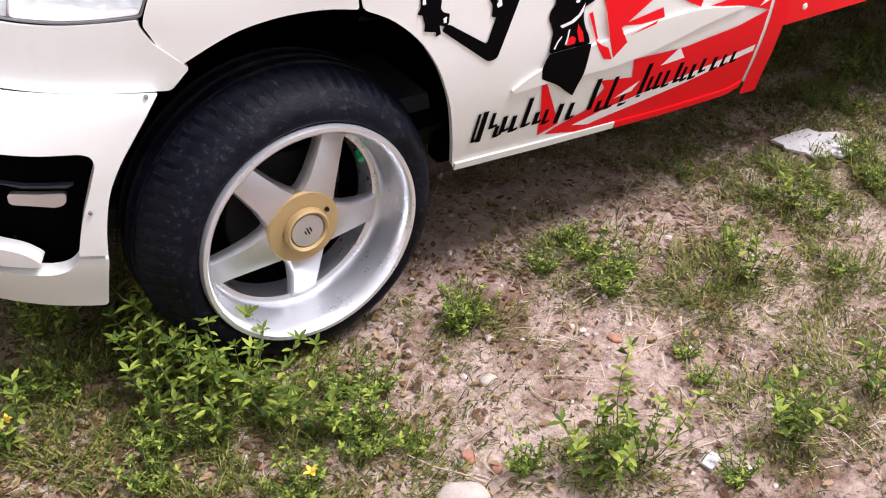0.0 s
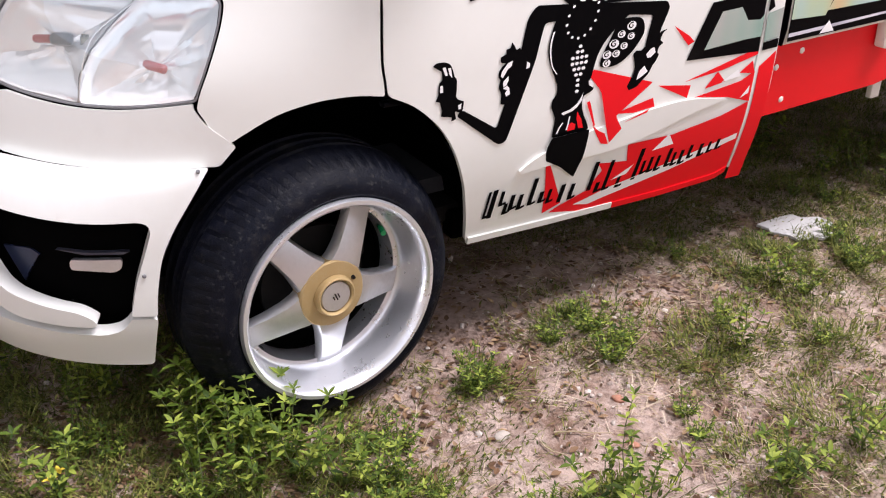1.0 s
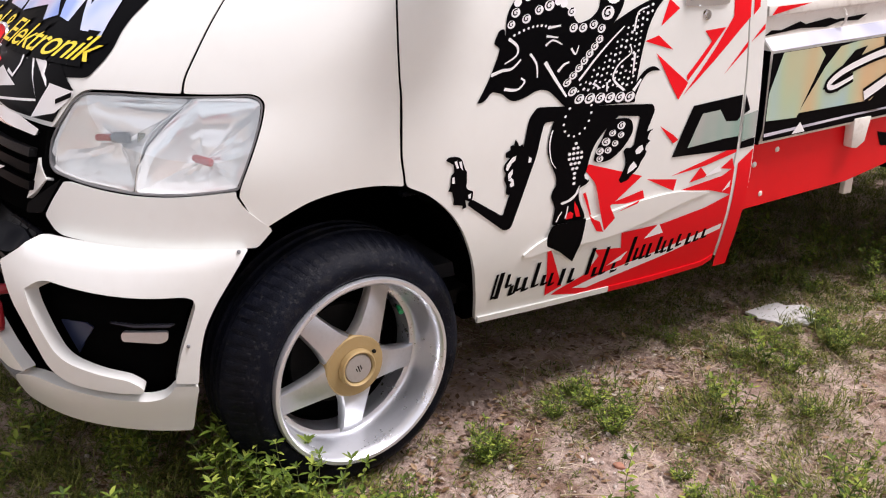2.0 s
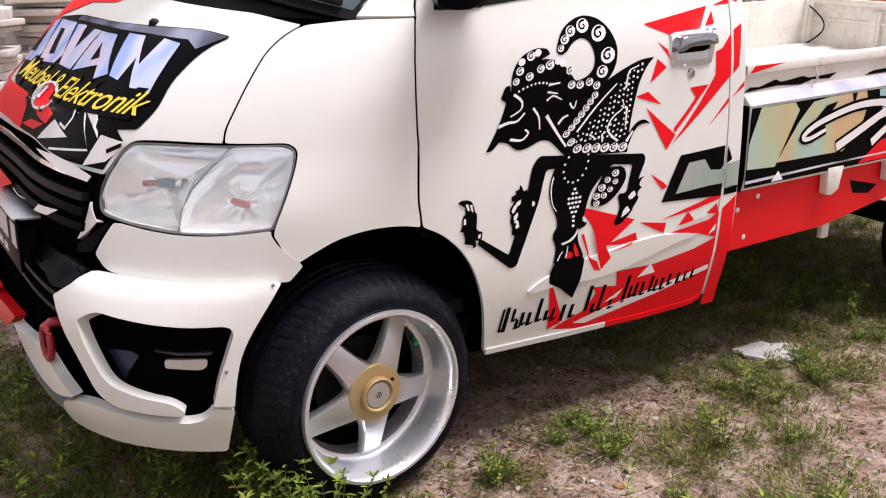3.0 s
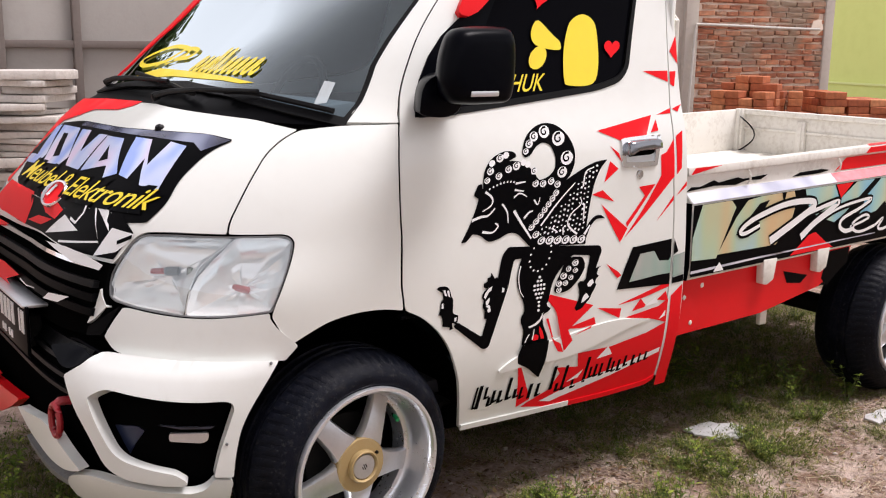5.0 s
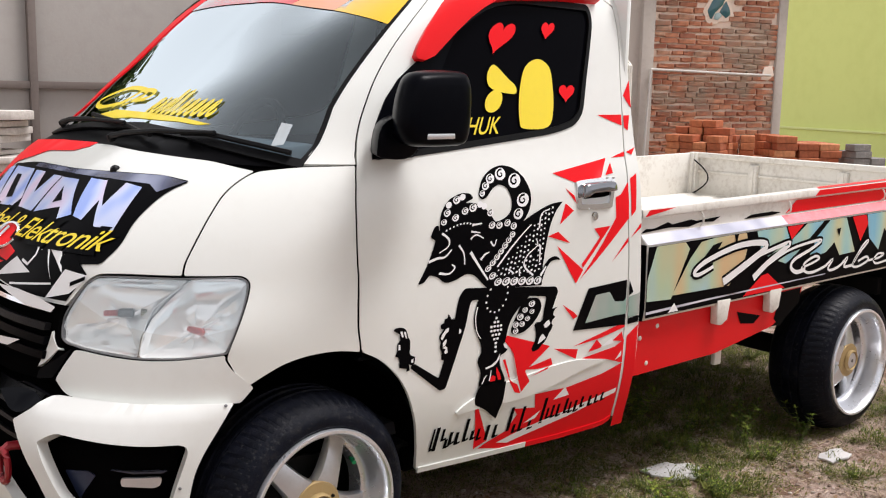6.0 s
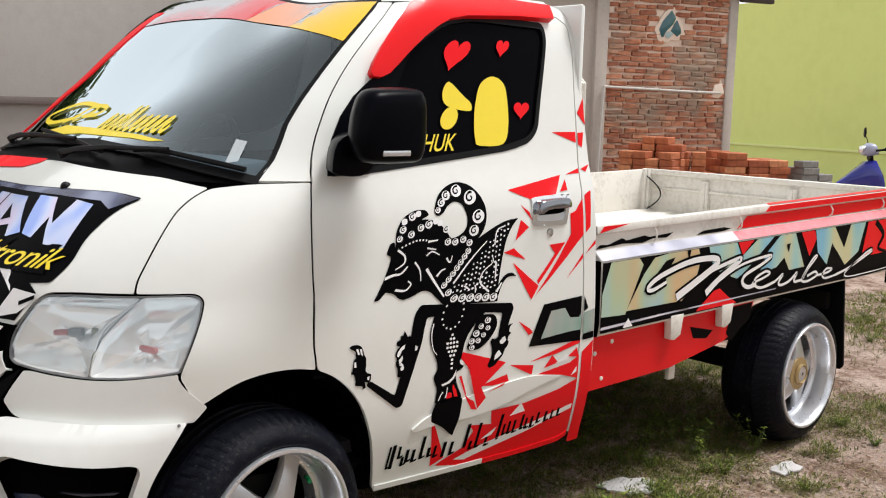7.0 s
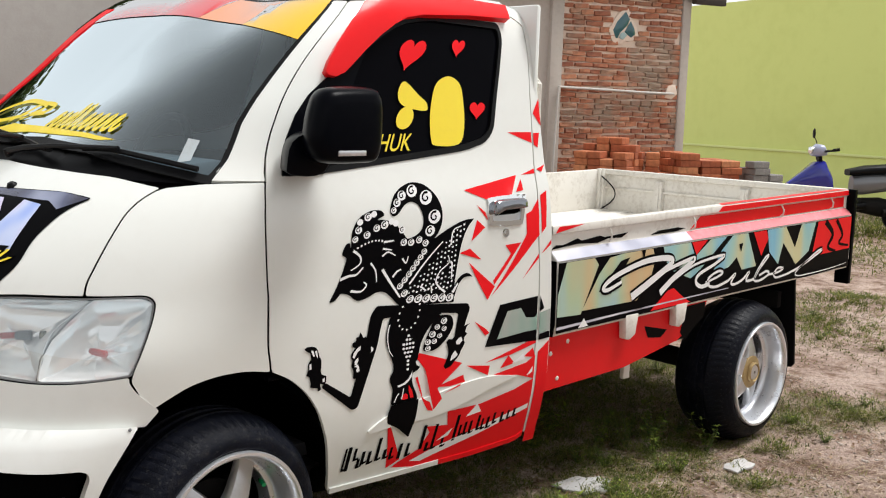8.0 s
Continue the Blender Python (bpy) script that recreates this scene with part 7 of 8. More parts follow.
def cover(x, y):
    m = 0.0
    for a, b, r in TUFTS:
        m = max(m, 1.0 - math.hypot(x - a, y - b) / (r * 1.25))
    return max(0.0, m) * 1.3 + 0.8 * max(0.0, noise.noise(Vector((x * 2.3, y * 2.3, 5))) - 0.02) + (0.7 if x < -0.12 and y > -0.15 else 0.25 if x < 0.05 and y > -0.5 else 0.0)


tries = 0
while tries < 190000:
    tries += 1
    x, y = rng.uniform(-1.3, 3.9), rng.uniform(-1.0, 1.6)
    c = cover(x, y) + 0.3 * noise.noise(Vector((x * 9, y * 9, 2)))
    if rng.random() > c:
        continue
    p = Vector((x, y, ground_height(x, y) - 0.003))
    a = rng.uniform(0, 6.28)
    d = Vector((math.cos(a) * 0.9, math.sin(a) * 0.9, rng.uniform(0.25, 1.2))).normalized()
    if rng.random() < 0.62:
        grass.blade(p, d, rng.uniform(0.012, 0.05), rng.uniform(0.0014, 0.003), rng.uniform(0.1, 0.6))
    else:
        s = rng.uniform(0.006, 0.015)
        grass.leaf(p + Vector((0, 0, rng.uniform(0.003, 0.022))), d, Vector((0, 0, 1)), s, s * rng.uniform(0.3, 0.5), 0.2)
for a, b, r in TUFTS:
    for i in range(int(1700 * min(r, 0.4) / 0.16)):
        t, q = rng.uniform(0, 6.28), r * math.sqrt(rng.random()) * rng.uniform(0.4, 1.5)
        x, y = a + 1.35 * q * math.cos(t), b + 1.35 * q * math.sin(t)
        if noise.noise(Vector((x * 12, y * 12, 6))) < -0.06:
            continue
        p = Vector((x, y, ground_height(x, y) + rng.uniform(0, 0.03) * (1 - 0.6 * q / r)))
        d = Vector((math.cos(t + rng.uniform(-1, 1)), math.sin(t + rng.uniform(-1, 1)), rng.uniform(0.3, 1.6))).normalized()
        s = rng.uniform(0.008, 0.018) * (1 + 0.35 * max(0.0, a - 4.0))
        if rng.random() < 0.6:
            grass.leaf(p, d, Vector((0, 0, 1)), s, s * rng.uniform(0.26, 0.42), 0.25)
        else:
            grass.blade(p, d, s * rng.uniform(1.5, 3.2), 0.0024 * (1 + 0.3 * max(0.0, a - 4.0)), 0.4)
for i in range(17000):
    x, y = rng.uniform(-1.2, 3.9), rng.uniform(-1.0, 0.6)
    if noise.noise(Vector((x * 1.7, y * 1.7, 9))) + 0.5 * cover(x, y) < rng.uniform(-0.4, 0.45) or (x < 0.1 and rng.random() < 0.85):
        continue
    a = rng.uniform(0, 6.28)
    straw.blade(Vector((x, y, ground_height(x, y) + rng.uniform(0.002, 0.010))), Vector((math.cos(a), math.sin(a), rng.uniform(-0.05, 0.22))).normalized(), rng.uniform(0.015, 0.085), rng.uniform(0.0012, 0.003), rng.uniform(0, 0.15))
tagged(grass.object("grass", grass_green), "short green grass and clover in loose patches", "grass", "", "stuff")
tagged(straw.object("straw", dry_mat), "dry straw and grass stalks on the soil", "straw", "", "stuff")
dry = Sheaf()
for i in range(6900):
    x, y = rng.uniform(-1.1, 3.8), rng.uniform(-1.0, 0.5)
    if i >= 2600:
        x, y = rng.gauss(-0.40, 0.30), rng.gauss(0.02, 0.24)
    if i >= 5800:
        x, y = rng.uniform(0.3, 2.4), rng.uniform(-0.12, 0.42)
    a = rng.uniform(0, 6.28)
    s = rng.uniform(0.008, 0.028)
    dry.leaf(Vector((x, y, ground_height(x, y) + 0.006)), Vector((math.cos(a), math.sin(a), rng.uniform(-0.05, 0.3))), Vector((0, 0, 1)), s, s * rng.uniform(0.4, 0.65), rng.uniform(-0.3, 0.3))
tagged(dry.object("leaf_litter", leaf_dry), "small brown fallen leaves and bark bits", "leaves", "", "stuff")

pebble_mat = leaf_material("pebble", (0.20, 0.14, 0.11), (0.46, 0.38, 0.33), (0.75, 0.68, 0.62), 0.9)
pebbles = bmesh.new()
base = bmesh.new()
bmesh.ops.create_icosphere(base, subdivisions=1, radius=1.0)
shape = [v.co.copy() for v in base.verts]
tris = [[v.index for v in f.verts] for f in base.faces]
base.free()


def stone(bm, x, y, s, flat, r):
    o = Vector((r.random() * 50, 0, 0))
    turn = Matrix.Rotation(r.uniform(0, 6.28), 3, "Z")
    vs = []
    for q in shape:
        k = 1 + 0.35 * noise.noise(q * 1.3 + o)
        w = turn @ Vector((q.x * s * k, q.y * s * k * 0.75, q.z * s * k * flat))
        vs.append(bm.verts.new(w + Vector((x, y, ground_height(x, y) + s * flat * 0.35))))
    for t in tris:
        bm.faces.new([vs[i] for i in t])


for i in range(8000):
    x, y = rng.uniform(-1.0, 3.9), rng.uniform(-1.0, 0.5)
    if noise.noise(Vector((x * 2.1, y * 2.1, 4))) < rng.uniform(-0.6, 0.3):
        continue
    stone(pebbles, x, y, 0.0024 + 0.0085 * rng.random() ** 3, rng.uniform(0.45, 0.8), rng)
ob = part("pebbles", pebbles, pebble_mat, None, "small pale pebbles and crumbs of soil", None)
tagged(ob, "small pale pebbles and crumbs of soil", "pebbles", "", "stuff")

rock_mat = wear(material("rock", (0.42, 0.37, 0.32), 0.9), 30, 0.6, (0.22, 0.18, 0.15), None, 0.5, 150)
rust_mat = wear(material("brick_bit", (0.36, 0.17, 0.11), 0.9), 30, 0.6, (0.24, 0.13, 0.1), None, 0.5, 150)
for x, y, s, m in ((0.267, -0.259, 0.020, rock_mat), (0.57, -0.29, 0.016, rust_mat), (0.34, -0.155, 0.014, rock_mat), (0.493, -0.435, 0.013, rust_mat), (0.12, -0.42, 0.018, rust_mat), (0.06, -0.50, 0.05, rock_mat), (0.15, -0.47, 0.014, rust_mat), (0.44, -0.80, 0.012, rust_mat), (0.9, 0.02, 0.018, rust_mat)):
    bm = bmesh.new()
    bmesh.ops.create_icosphere(bm, subdivisions=3, radius=1.0)
    for v in bm.verts:
        k = 1 + 0.22 * noise.noise(v.co * 1.4 + Vector((x * 40, y * 30, 0)))
        v.co = Vector((v.co.x * s * k, v.co.y * s * 0.72 * k, v.co.z * s * 0.5 * k))
    ob = part("stone", bm, m, None, "", 80)
    ob.matrix_basis = pose(x, y, ground_height(x, y) + s * 0.2, 0, 0, rng.uniform(0, 180))
    tagged(ob, "small rounded grey-brown stone lying on soil" if m is rock_mat else "small reddish brick fragment lying on soil", "stone", "stones")

chip_mat = wear(material("pale_concrete", (0.52, 0.51, 0.50), 0.85), 18, 0.5, (0.48, 0.38, 0.34), None, 0.4, 120)


def slab(name, outline, x, y, thick, turn, tilt, label):
    bm = prism([(a, b) for a, b in outline], "z", 0.0, thick, 0.002)
    ob = part(name, bm, chip_mat, None, "", 30)
    ob.matrix_basis = pose(x, y, ground_height(x, y) + 0.004, tilt, 0, turn)
    return tagged(ob, label, "broken slab", "broken slabs")


slab("broken_slab", [(-0.12, 0.03), (-0.095, 0.0), (-0.10, -0.02), (-0.05, -0.05), (-0.035, -0.085), (0.02, -0.07), (0.045, -0.085), (0.09, -0.06), (0.085, -0.03), (0.125, 0.0), (0.10, 0.045), (0.04, 0.05), (0.02, 0.075), (-0.04, 0.06)], 1.63, 0.12, 0.010, -20, 3, "pale broken concrete slab lying among weeds")
slab("broken_slab", [(-0.09, -0.03), (-0.03, -0.035), (0.01, -0.055), (0.06, -0.05), (0.07, -0.015), (0.10, 0.01), (0.06, 0.04), (0.02, 0.035), (-0.02, 0.05), (-0.07, 0.035), (-0.075, 0.0)], 2.30, -0.15, 0.009, 10, -2, "pale broken concrete slab lying on bare soil")
slab("broken_slab", [(-0.022, -0.012), (0.02, -0.016), (0.026, 0.008), (-0.014, 0.016)], 0.50, -0.655, 0.006, 30, 2, "small pale stone flake on the soil")
for x, y, s in ((1.2, 0.10, 0.06), (0.86, -0.33, 0.11), (1.28, 0.1, 0.05), (0.64, -0.41, 0.03)):
    one = Sheaf()
    one.leaf(Vector((0, 0, 0)), Vector((1, 0.3, 0.12)), Vector((0, 0, 1)), s, s * 0.45, 0.25)
    ob = one.object("dry_leaf", leaf_dry)
    ob.matrix_basis = pose(x, y, ground_height(x, y) + 0.006, 0, 0, rng.uniform(0, 360))
    tagged(ob, "curled brown dry leaf on the soil", "leaf", "fallen leaves")
for i in range(26):
    x, y, a = rng.uniform(-0.4, 2.6), rng.uniform(-0.8, 0.2), rng.uniform(0, 6.28)
    ln = rng.uniform(0.05, 0.16)
    pts = [(x + ln * t * math.cos(a) + 0.008 * math.sin(5 * t + i), y + ln * t * math.sin(a), ground_height(x, y) + 0.006 + 0.01 * t * (i % 3)) for t in (0, 0.3, 0.6, 1)]
    ob = part("twig", tube(pts, 0.0022, 5, 0.0012), dry_mat, None, "", 60)
    tagged(ob, "thin dry twig on the soil", "twig", "twigs")
for x, y in ((-0.62, 0.0), (-0.17, -0.36), (-0.60, 0.02)):
    one = Sheaf()
    for j in range(4):
        one.leaf(Vector((0, 0, 0)), Vector((math.cos(j * 1.6), math.sin(j * 1.6), 0.5)), Vector((0, 0, 1)), 0.016, 0.009, 0.2)
    ob = one.object("yellow_leaf", flower_mat)
    ob.matrix_basis = pose(x, y, ground_height(x, y) + 0.07)
    tagged(ob, "yellowed leaf cluster on a low weed", "leaf", "yellow leaves")
    part("stalk", tube([(0, 0, -0.075), (0, 0, 0)], 0.0015, 4), stem_mat, ob)

# ---------------------------------------------------------------- walls around the yard
def frame_of(origin, direction):
    d = Vector((*direction, 0)).normalized()
    n = Vector((0, 0, 1)).cross(d)
    m = Matrix((d, n, Vector((0, 0, 1)))).transposed().to_4x4()
    m.translation = Vector(origin)
    return m


green_paint = wear(material("green_plaster", (0.74, 0.84, 0.285), 0.8), 0.5, 0.5, (0.64, 0.74, 0.23), 0.9, 0.25, 30)
m = frame_of((13.0, 0.0, 0), (2.5, 10.5))
wall_green = part("wall_green", box((-6, -0.2, -0.3), (12.0, 0, 3.4)), green_paint, None)
wall_green.matrix_basis = m @ Matrix.Rotation(0, 4, "Z")
tagged(wall_green, "tall lime-green plastered wall with a low ledge", "wall", "", "structure")
part("ledge", box((-6, 0.0, 0.82), (12.0, 0.035, 0.86), 0.006), wear(material("green_ledge", (0.76, 0.84, 0.36), 0.8), 1.0, 0.3, (0.66, 0.74, 0.28)), wall_green)

# brick house end
HM = frame_of((5.98, 3.30, 0), (0.951, -0.30))
concrete = wear(material("raw_concrete", (0.50, 0.45, 0.40), 0.95), 3.0, 0.6, (0.34, 0.29, 0.25), None, 0.5, 60)
mortar = wear(material("mortar", (0.86, 0.72, 0.60), 0.95), 4.0, 0.45, (0.60, 0.48, 0.40), None, 0.6, 80)
brick_mat = material("red_brick", (0.30, 0.13, 0.085), 0.9)
n, l = brick_mat.node_tree.nodes, brick_mat.node_tree.links
oi = n.new("ShaderNodeObjectInfo")
tone = ramp(brick_mat, oi.outputs["Random"], [(0.0, (0.34, 0.125, 0.072)), (0.45, (0.47, 0.19, 0.105)), (0.85, (0.56, 0.25, 0.14)), (1.0, (0.46, 0.28, 0.19))])
sp = noise_tex(brick_mat, 14, 5)
spots_c = ramp(brick_mat, sp.outputs[0], [(0.35, (0.6, 0.58, 0.56)), (0.55, (1, 1, 1)), (0.75, (1.25, 1.25, 1.22))])
place = n.new("ShaderNodeNewGeometry")
damp = n.new("ShaderNodeTexNoise")
damp.inputs["Scale"].default_value, damp.inputs["Detail"].default_value = 2.6, 5.0
l.new(place.outputs["Position"], damp.inputs["Vector"])
stain = ramp(brick_mat, damp.outputs[0], [(0.50, (0, 0, 0)), (0.66, (0.75, 0.75, 0.75))])
stained = mix(brick_mat, stain, mix(brick_mat, 1.0, tone, spots_c, "MULTIPLY"), (0.30, 0.25, 0.19))
l.new(stained, n["Principled BSDF"].inputs["Base Color"])
bp = n.new("ShaderNodeBump")
bp.inputs["Strength"].default_value, bp.inputs["Distance"].default_value = 0.6, 0.006
l.new(noise_tex(brick_mat, 60, 5).outputs[0], bp.inputs["Height"]), l.new(bp.outputs[0], n["Principled BSDF"].inputs["Normal"])
wall_brick = part("wall_brick", box((-0.68, 0.02, -0.2), (0.57, 0.14, 2.48)), mortar, None)
wall_brick.matrix_basis = HM
tagged(wall_brick, "bare red brick wall with thick mortar joints", "wall", "", "structure")
for x0, x1 in ((-0.80, -0.68), (0.57, 0.66)):
    part("column", box((x0, -0.015, -0.2), (x1, 0.16, 2.48), 0.008), concrete, wall_brick, "grey concrete column")
side_wall = part("wall_plaster", box((-3.6, 0.03, -0.2), (-0.80, 0.15, 2.48)), concrete, None)
side_wall.matrix_basis = HM
tagged(side_wall, "grey plastered house wall beside the bricks", "wall", "", "structure")
back_wall = part("wall_house_end", box((0.52, 0.16, -0.2), (0.65, 4.0, 2.48)), concrete, None)
back_wall.matrix_basis = HM
tagged(back_wall, "rough grey side wall of the brick house", "wall", "", "structure")
tile_mat = wear(material("old_roof", (0.045, 0.035, 0.03), 0.9), 4, 0.5, (0.10, 0.07, 0.05))
roof_edge = empty("house_roof", "dark overhanging roof edge of the brick house", "roof")
roof_edge.matrix_basis = HM
part("eave", box((-3.8, -0.10, 2.47), (1.02, 3.8, 2.53), 0.005), tile_mat, roof_edge)
part("fascia", box((-3.8, -0.12, 2.42), (-0.75, -0.09, 2.56), 0.004), wear(material("brown_board", (0.13, 0.08, 0.05), 0.8), 5, 0.5, (0.07, 0.05, 0.04)), roof_edge)
part("rafter", box((0.64, -0.10, 2.40), (0.98, -0.04, 2.47), 0.004, Matrix()), tile_mat, roof_edge)

brick_meshes = []
rng = random.Random(19)
for k in range(6):
    bmk = bmesh.new()
    add_box(bmk, (-0.105, -0.014, -0.0195), (0.105, 0.05, 0.0195), 0.0)
    bmesh.ops.bevel(bmk, geom=bmk.edges[:], offset=0.005, segments=1, profile=0.5, affect="EDGES")
    for v in bmk.verts:
        v.co += Vector((rng.uniform(-0.009, 0.009), rng.uniform(-0.006, 0.006), rng.uniform(-0.0065, 0.0065)))
    me = bpy.data.meshes.new("brick")
    bmk.to_mesh(me)
    bmk.free()
    brick_meshes.append(finish(me, brick_mat))
VENT = (-0.05, 2.16, 0.125)
row, z = 0, 0.55
while z < 2.44:
    x = -0.68 + (0.0 if row % 2 else -0.115)
    while x < 0.57:
        wdt = 0.140 * rng.uniform(0.62, 1.25)
        a, b = max(x, -0.678), min(x + wdt, 0.568)
        x += wdt + rng.uniform(0.008, 0.020)
        if b - a < 0.05:
            continue
        cx = (a + b) / 2
        if abs(cx - VENT[0]) + abs(z - VENT[1]) < VENT[2] + 0.06:
            continue
        ob = new("brick", brick_meshes[rng.randrange(6)])
        ob.parent = wall_brick
        ob.matrix_basis = Matrix.LocRotScale((cx, 0.012 + rng.uniform(-0.004, 0.006), z + 0.006 * math.sin(cx * 4 + row * 0.9) + rng.uniform(-0.003, 0.003)), Euler((0, rng.uniform(-0.03, 0.03), rng.uniform(-0.02, 0.02))), ((b - a) / 0.21, 1, rng.uniform(0.80, 1.02)))
    z += 0.0505
    row += 1
vent = empty("wall_vent", "diamond-shaped teal glass vent in a brick wall", "vent")
vent.matrix_basis = HM @ Matrix.Translation((VENT[0], -0.004, VENT[1]))
teal = wear(material("teal_glass", (0.02, 0.10, 0.12), 0.12, 0, 0.5), 8, 0.5, (0.10, 0.22, 0.20))
pale_pane = material("pale_pane", (0.36, 0.48, 0.48), 0.25)
HOLE = [(0.005, 0.145), (0.058, 0.075), (0.112, -0.010), (0.122, -0.060), (0.07, -0.10), (0.01, -0.10), (-0.016, -0.122), (-0.09, -0.108), (-0.128, -0.033), (-0.085, 0.05)]
part("surround", prism([(x * 1.22 + 0.008 * math.sin(70 * z), z * 1.2) for x, z in curve(HOLE, 3, True)], "y", 0.004, 0.03, 0.003), mortar, vent)
for outline, mat, y in (([(0.005, 0.132), (0.05, 0.07), (0.03, 0.02), (-0.045, -0.05), (-0.07, -0.10), (-0.09, -0.098), (-0.118, -0.033), (-0.080, 0.041)], teal, 0.0),
                        ([(0.062, 0.052), (0.104, -0.016), (0.112, -0.058), (0.07, -0.088), (0.004, -0.042), (0.037, 0.018)], teal, -0.002),
                        ([(-0.038, -0.052), (-0.004, -0.046), (0.03, -0.068), (-0.012, -0.108), (-0.055, -0.098)], pale_pane, -0.003)):
    part("pane", prism(outline, "y", y, y + 0.012, 0.001), mat, vent)
pipe = bmesh.new()
pvc = wear(material("pvc_pipe", (0.62, 0.60, 0.56), 0.5), 6, 0.4, (0.4, 0.36, 0.3))
add_tube(pipe, [(-0.72, -0.04, 1.62), (-0.3, -0.035, 1.612), (0.2, -0.035, 1.60), (0.50, -0.035, 1.598)], 0.011, 8)
add_tube(pipe, [(-0.72, -0.04, 1.62), (-0.735, -0.04, 1.3), (-0.76, -0.04, 0.4), (-0.77, -0.04, -0.05)], 0.011, 8)
ob = part("water_pipe", pipe, pvc, None, "thin white plastic pipe fixed along a brick wall", 60)
ob.matrix_basis = HM
tagged(ob, "thin white plastic pipe fixed along a brick wall", "pipe")
ob = part("plaster_patch", prism([(0.42, 1.56), (0.50, 1.55), (0.56, 1.60), (0.53, 1.68), (0.45, 1.67)], "y", -0.012, 0.02, 0.004), mortar, wall_brick)

# stacks of new bricks
new_brick = material("new_brick", (0.50, 0.17, 0.07), 0.85)
n, l = new_brick.node_tree.nodes, new_brick.node_tree.links
oi = n.new("ShaderNodeObjectInfo")
tone = ramp(new_brick, oi.outputs["Random"], [(0.0, (0.36, 0.095, 0.04)), (0.5, (0.50, 0.16, 0.065)), (1.0, (0.62, 0.26, 0.12))])
l.new(mix(new_brick, 1.0, tone, ramp(new_brick, noise_tex(new_brick, 20, 5).outputs[0], [(0.35, (0.7, 0.7, 0.7)), (0.6, (1.05, 1.05, 1.05))]), "MULTIPLY"), n["Principled BSDF"].inputs["Base Color"])
grey_brick = wear(material("grey_block", (0.20, 0.19, 0.18), 0.9), 12, 0.6, (0.42, 0.40, 0.38))
stack_meshes = []
for mat in (new_brick, grey_brick):
    bmk = bmesh.new()
    add_box(bmk, (-0.1, -0.05, -0.026), (0.1, 0.05, 0.026), 0.0)
    bmesh.ops.bevel(bmk, geom=bmk.edges[:], offset=0.004, segments=1, profile=0.5, affect="EDGES")
    me = bpy.data.meshes.new("brick")
    bmk.to_mesh(me)
    bmk.free()
    stack_meshes.append(finish(me, mat))


def brick_stack(x, y, turn, nx, ny, heights, mesh, label, seed):
    """Layers of loosely laid bricks; heights: how many layers each column along the stack has."""
    r = random.Random(seed)
    st = empty("brick_stack", label, "brick stack", "brick stacks")
    st.matrix_basis = pose(x, y, 0, 0, 0, turn)
    for k in range(max(heights)):
        for i in range(nx):
            for j in range(ny):
                if k >= heights[i] - (1 if r.random() < 0.25 and k > heights[i] - 2 else 0):
                    continue
                if 0 < j < ny - 1 and k < heights[i] - 3:
                    continue
                ob = new("brick", mesh)
                ob.parent = st
                cross = (k % 2)
                px = (i - (nx - 1) / 2) * 0.180
                py = (j - (ny - 1) / 2) * 0.108
                ob.matrix_basis = Matrix.LocRotScale((px + r.uniform(-0.012, 0.012), py + r.uniform(-0.01, 0.01), 0.026 + 0.0535 * k), Euler((0, 0, r.uniform(-0.09, 0.09) + (0.05 if cross else 0))), (0.83, 1, 1))
    return st


VIEW = math.degrees(math.atan2(-0.682, 0.731))
brick_stack(4.90, 2.62, VIEW + 60, 2, 4, [21, 23], stack_meshes[0], "stack of new orange-red bricks beside a wall", 3)
brick_stack(5.12, 2.50, VIEW + 75, 1, 3, [21], stack_meshes[0], "narrow stack of new orange-red bricks beside a wall", 9)
brick_stack(5.66, 2.30, VIEW + 12, 3, 4, [21, 20, 20], stack_meshes[0], "long stack of new orange-red bricks near the brick wall", 4)
brick_stack(5.36, 2.62, VIEW + 5, 2, 3, [18, 18], stack_meshes[0], "low stack of new orange-red bricks near the brick wall", 8)
brick_stack(6.05, 1.98, VIEW + 30, 2, 2, [20, 18], stack_meshes[1], "stack of grey blocks beside the brick stacks", 6)

# ---- unseen plain walls that close the yard, added to block low sky light
yard_wall = wear(material("yard_plaster", (0.55, 0.52, 0.48), 0.95), 1.2, 0.5, (0.40, 0.37, 0.34), None, 0.3, 40)
for name, lo, hi in (("wall_south", (-4.7, -5.2, -0.3), (13.0, -5.0, 2.1)), ("wall_west", (-4.7, -5.0, -0.3), (-4.5, 4.6, 2.1))):
    tagged(part(name, box(lo, hi, 0.01), yard_wall, None), "unseen plain grey plastered yard wall, added to block low sky light", "wall", "", "structure")

# ---- panel fence
FY = 6.0
panel_mat = wear(material("fence_panel", (0.38, 0.355, 0.33), 0.9), 1.2, 0.5, (0.30, 0.27, 0.25), None, 0.3, 40)
post_mat = wear(material("fence_post", (0.17, 0.14, 0.125), 0.9), 6, 0.5, (0.10, 0.085, 0.075))
fence = empty("panel_fence", "grey panel fence with dark wooden posts and rails", "fence")
fence.matrix_basis = frame_of((0.0, FY, 0), (1, -0.04))
POSTS = [(-3.2, 0.035), (-1.6, 0.035), (0.40, 0.055), (0.985, 0.03), (2.75, 0.035), (4.3, 0.035)]
for (x, hw), (x2, _) in zip(POSTS, POSTS[1:]):
    part("panel", box((x + 0.004, 0.02, 0.05), (x2 - 0.004, 0.035, 2.45), 0.003), panel_mat, fence)
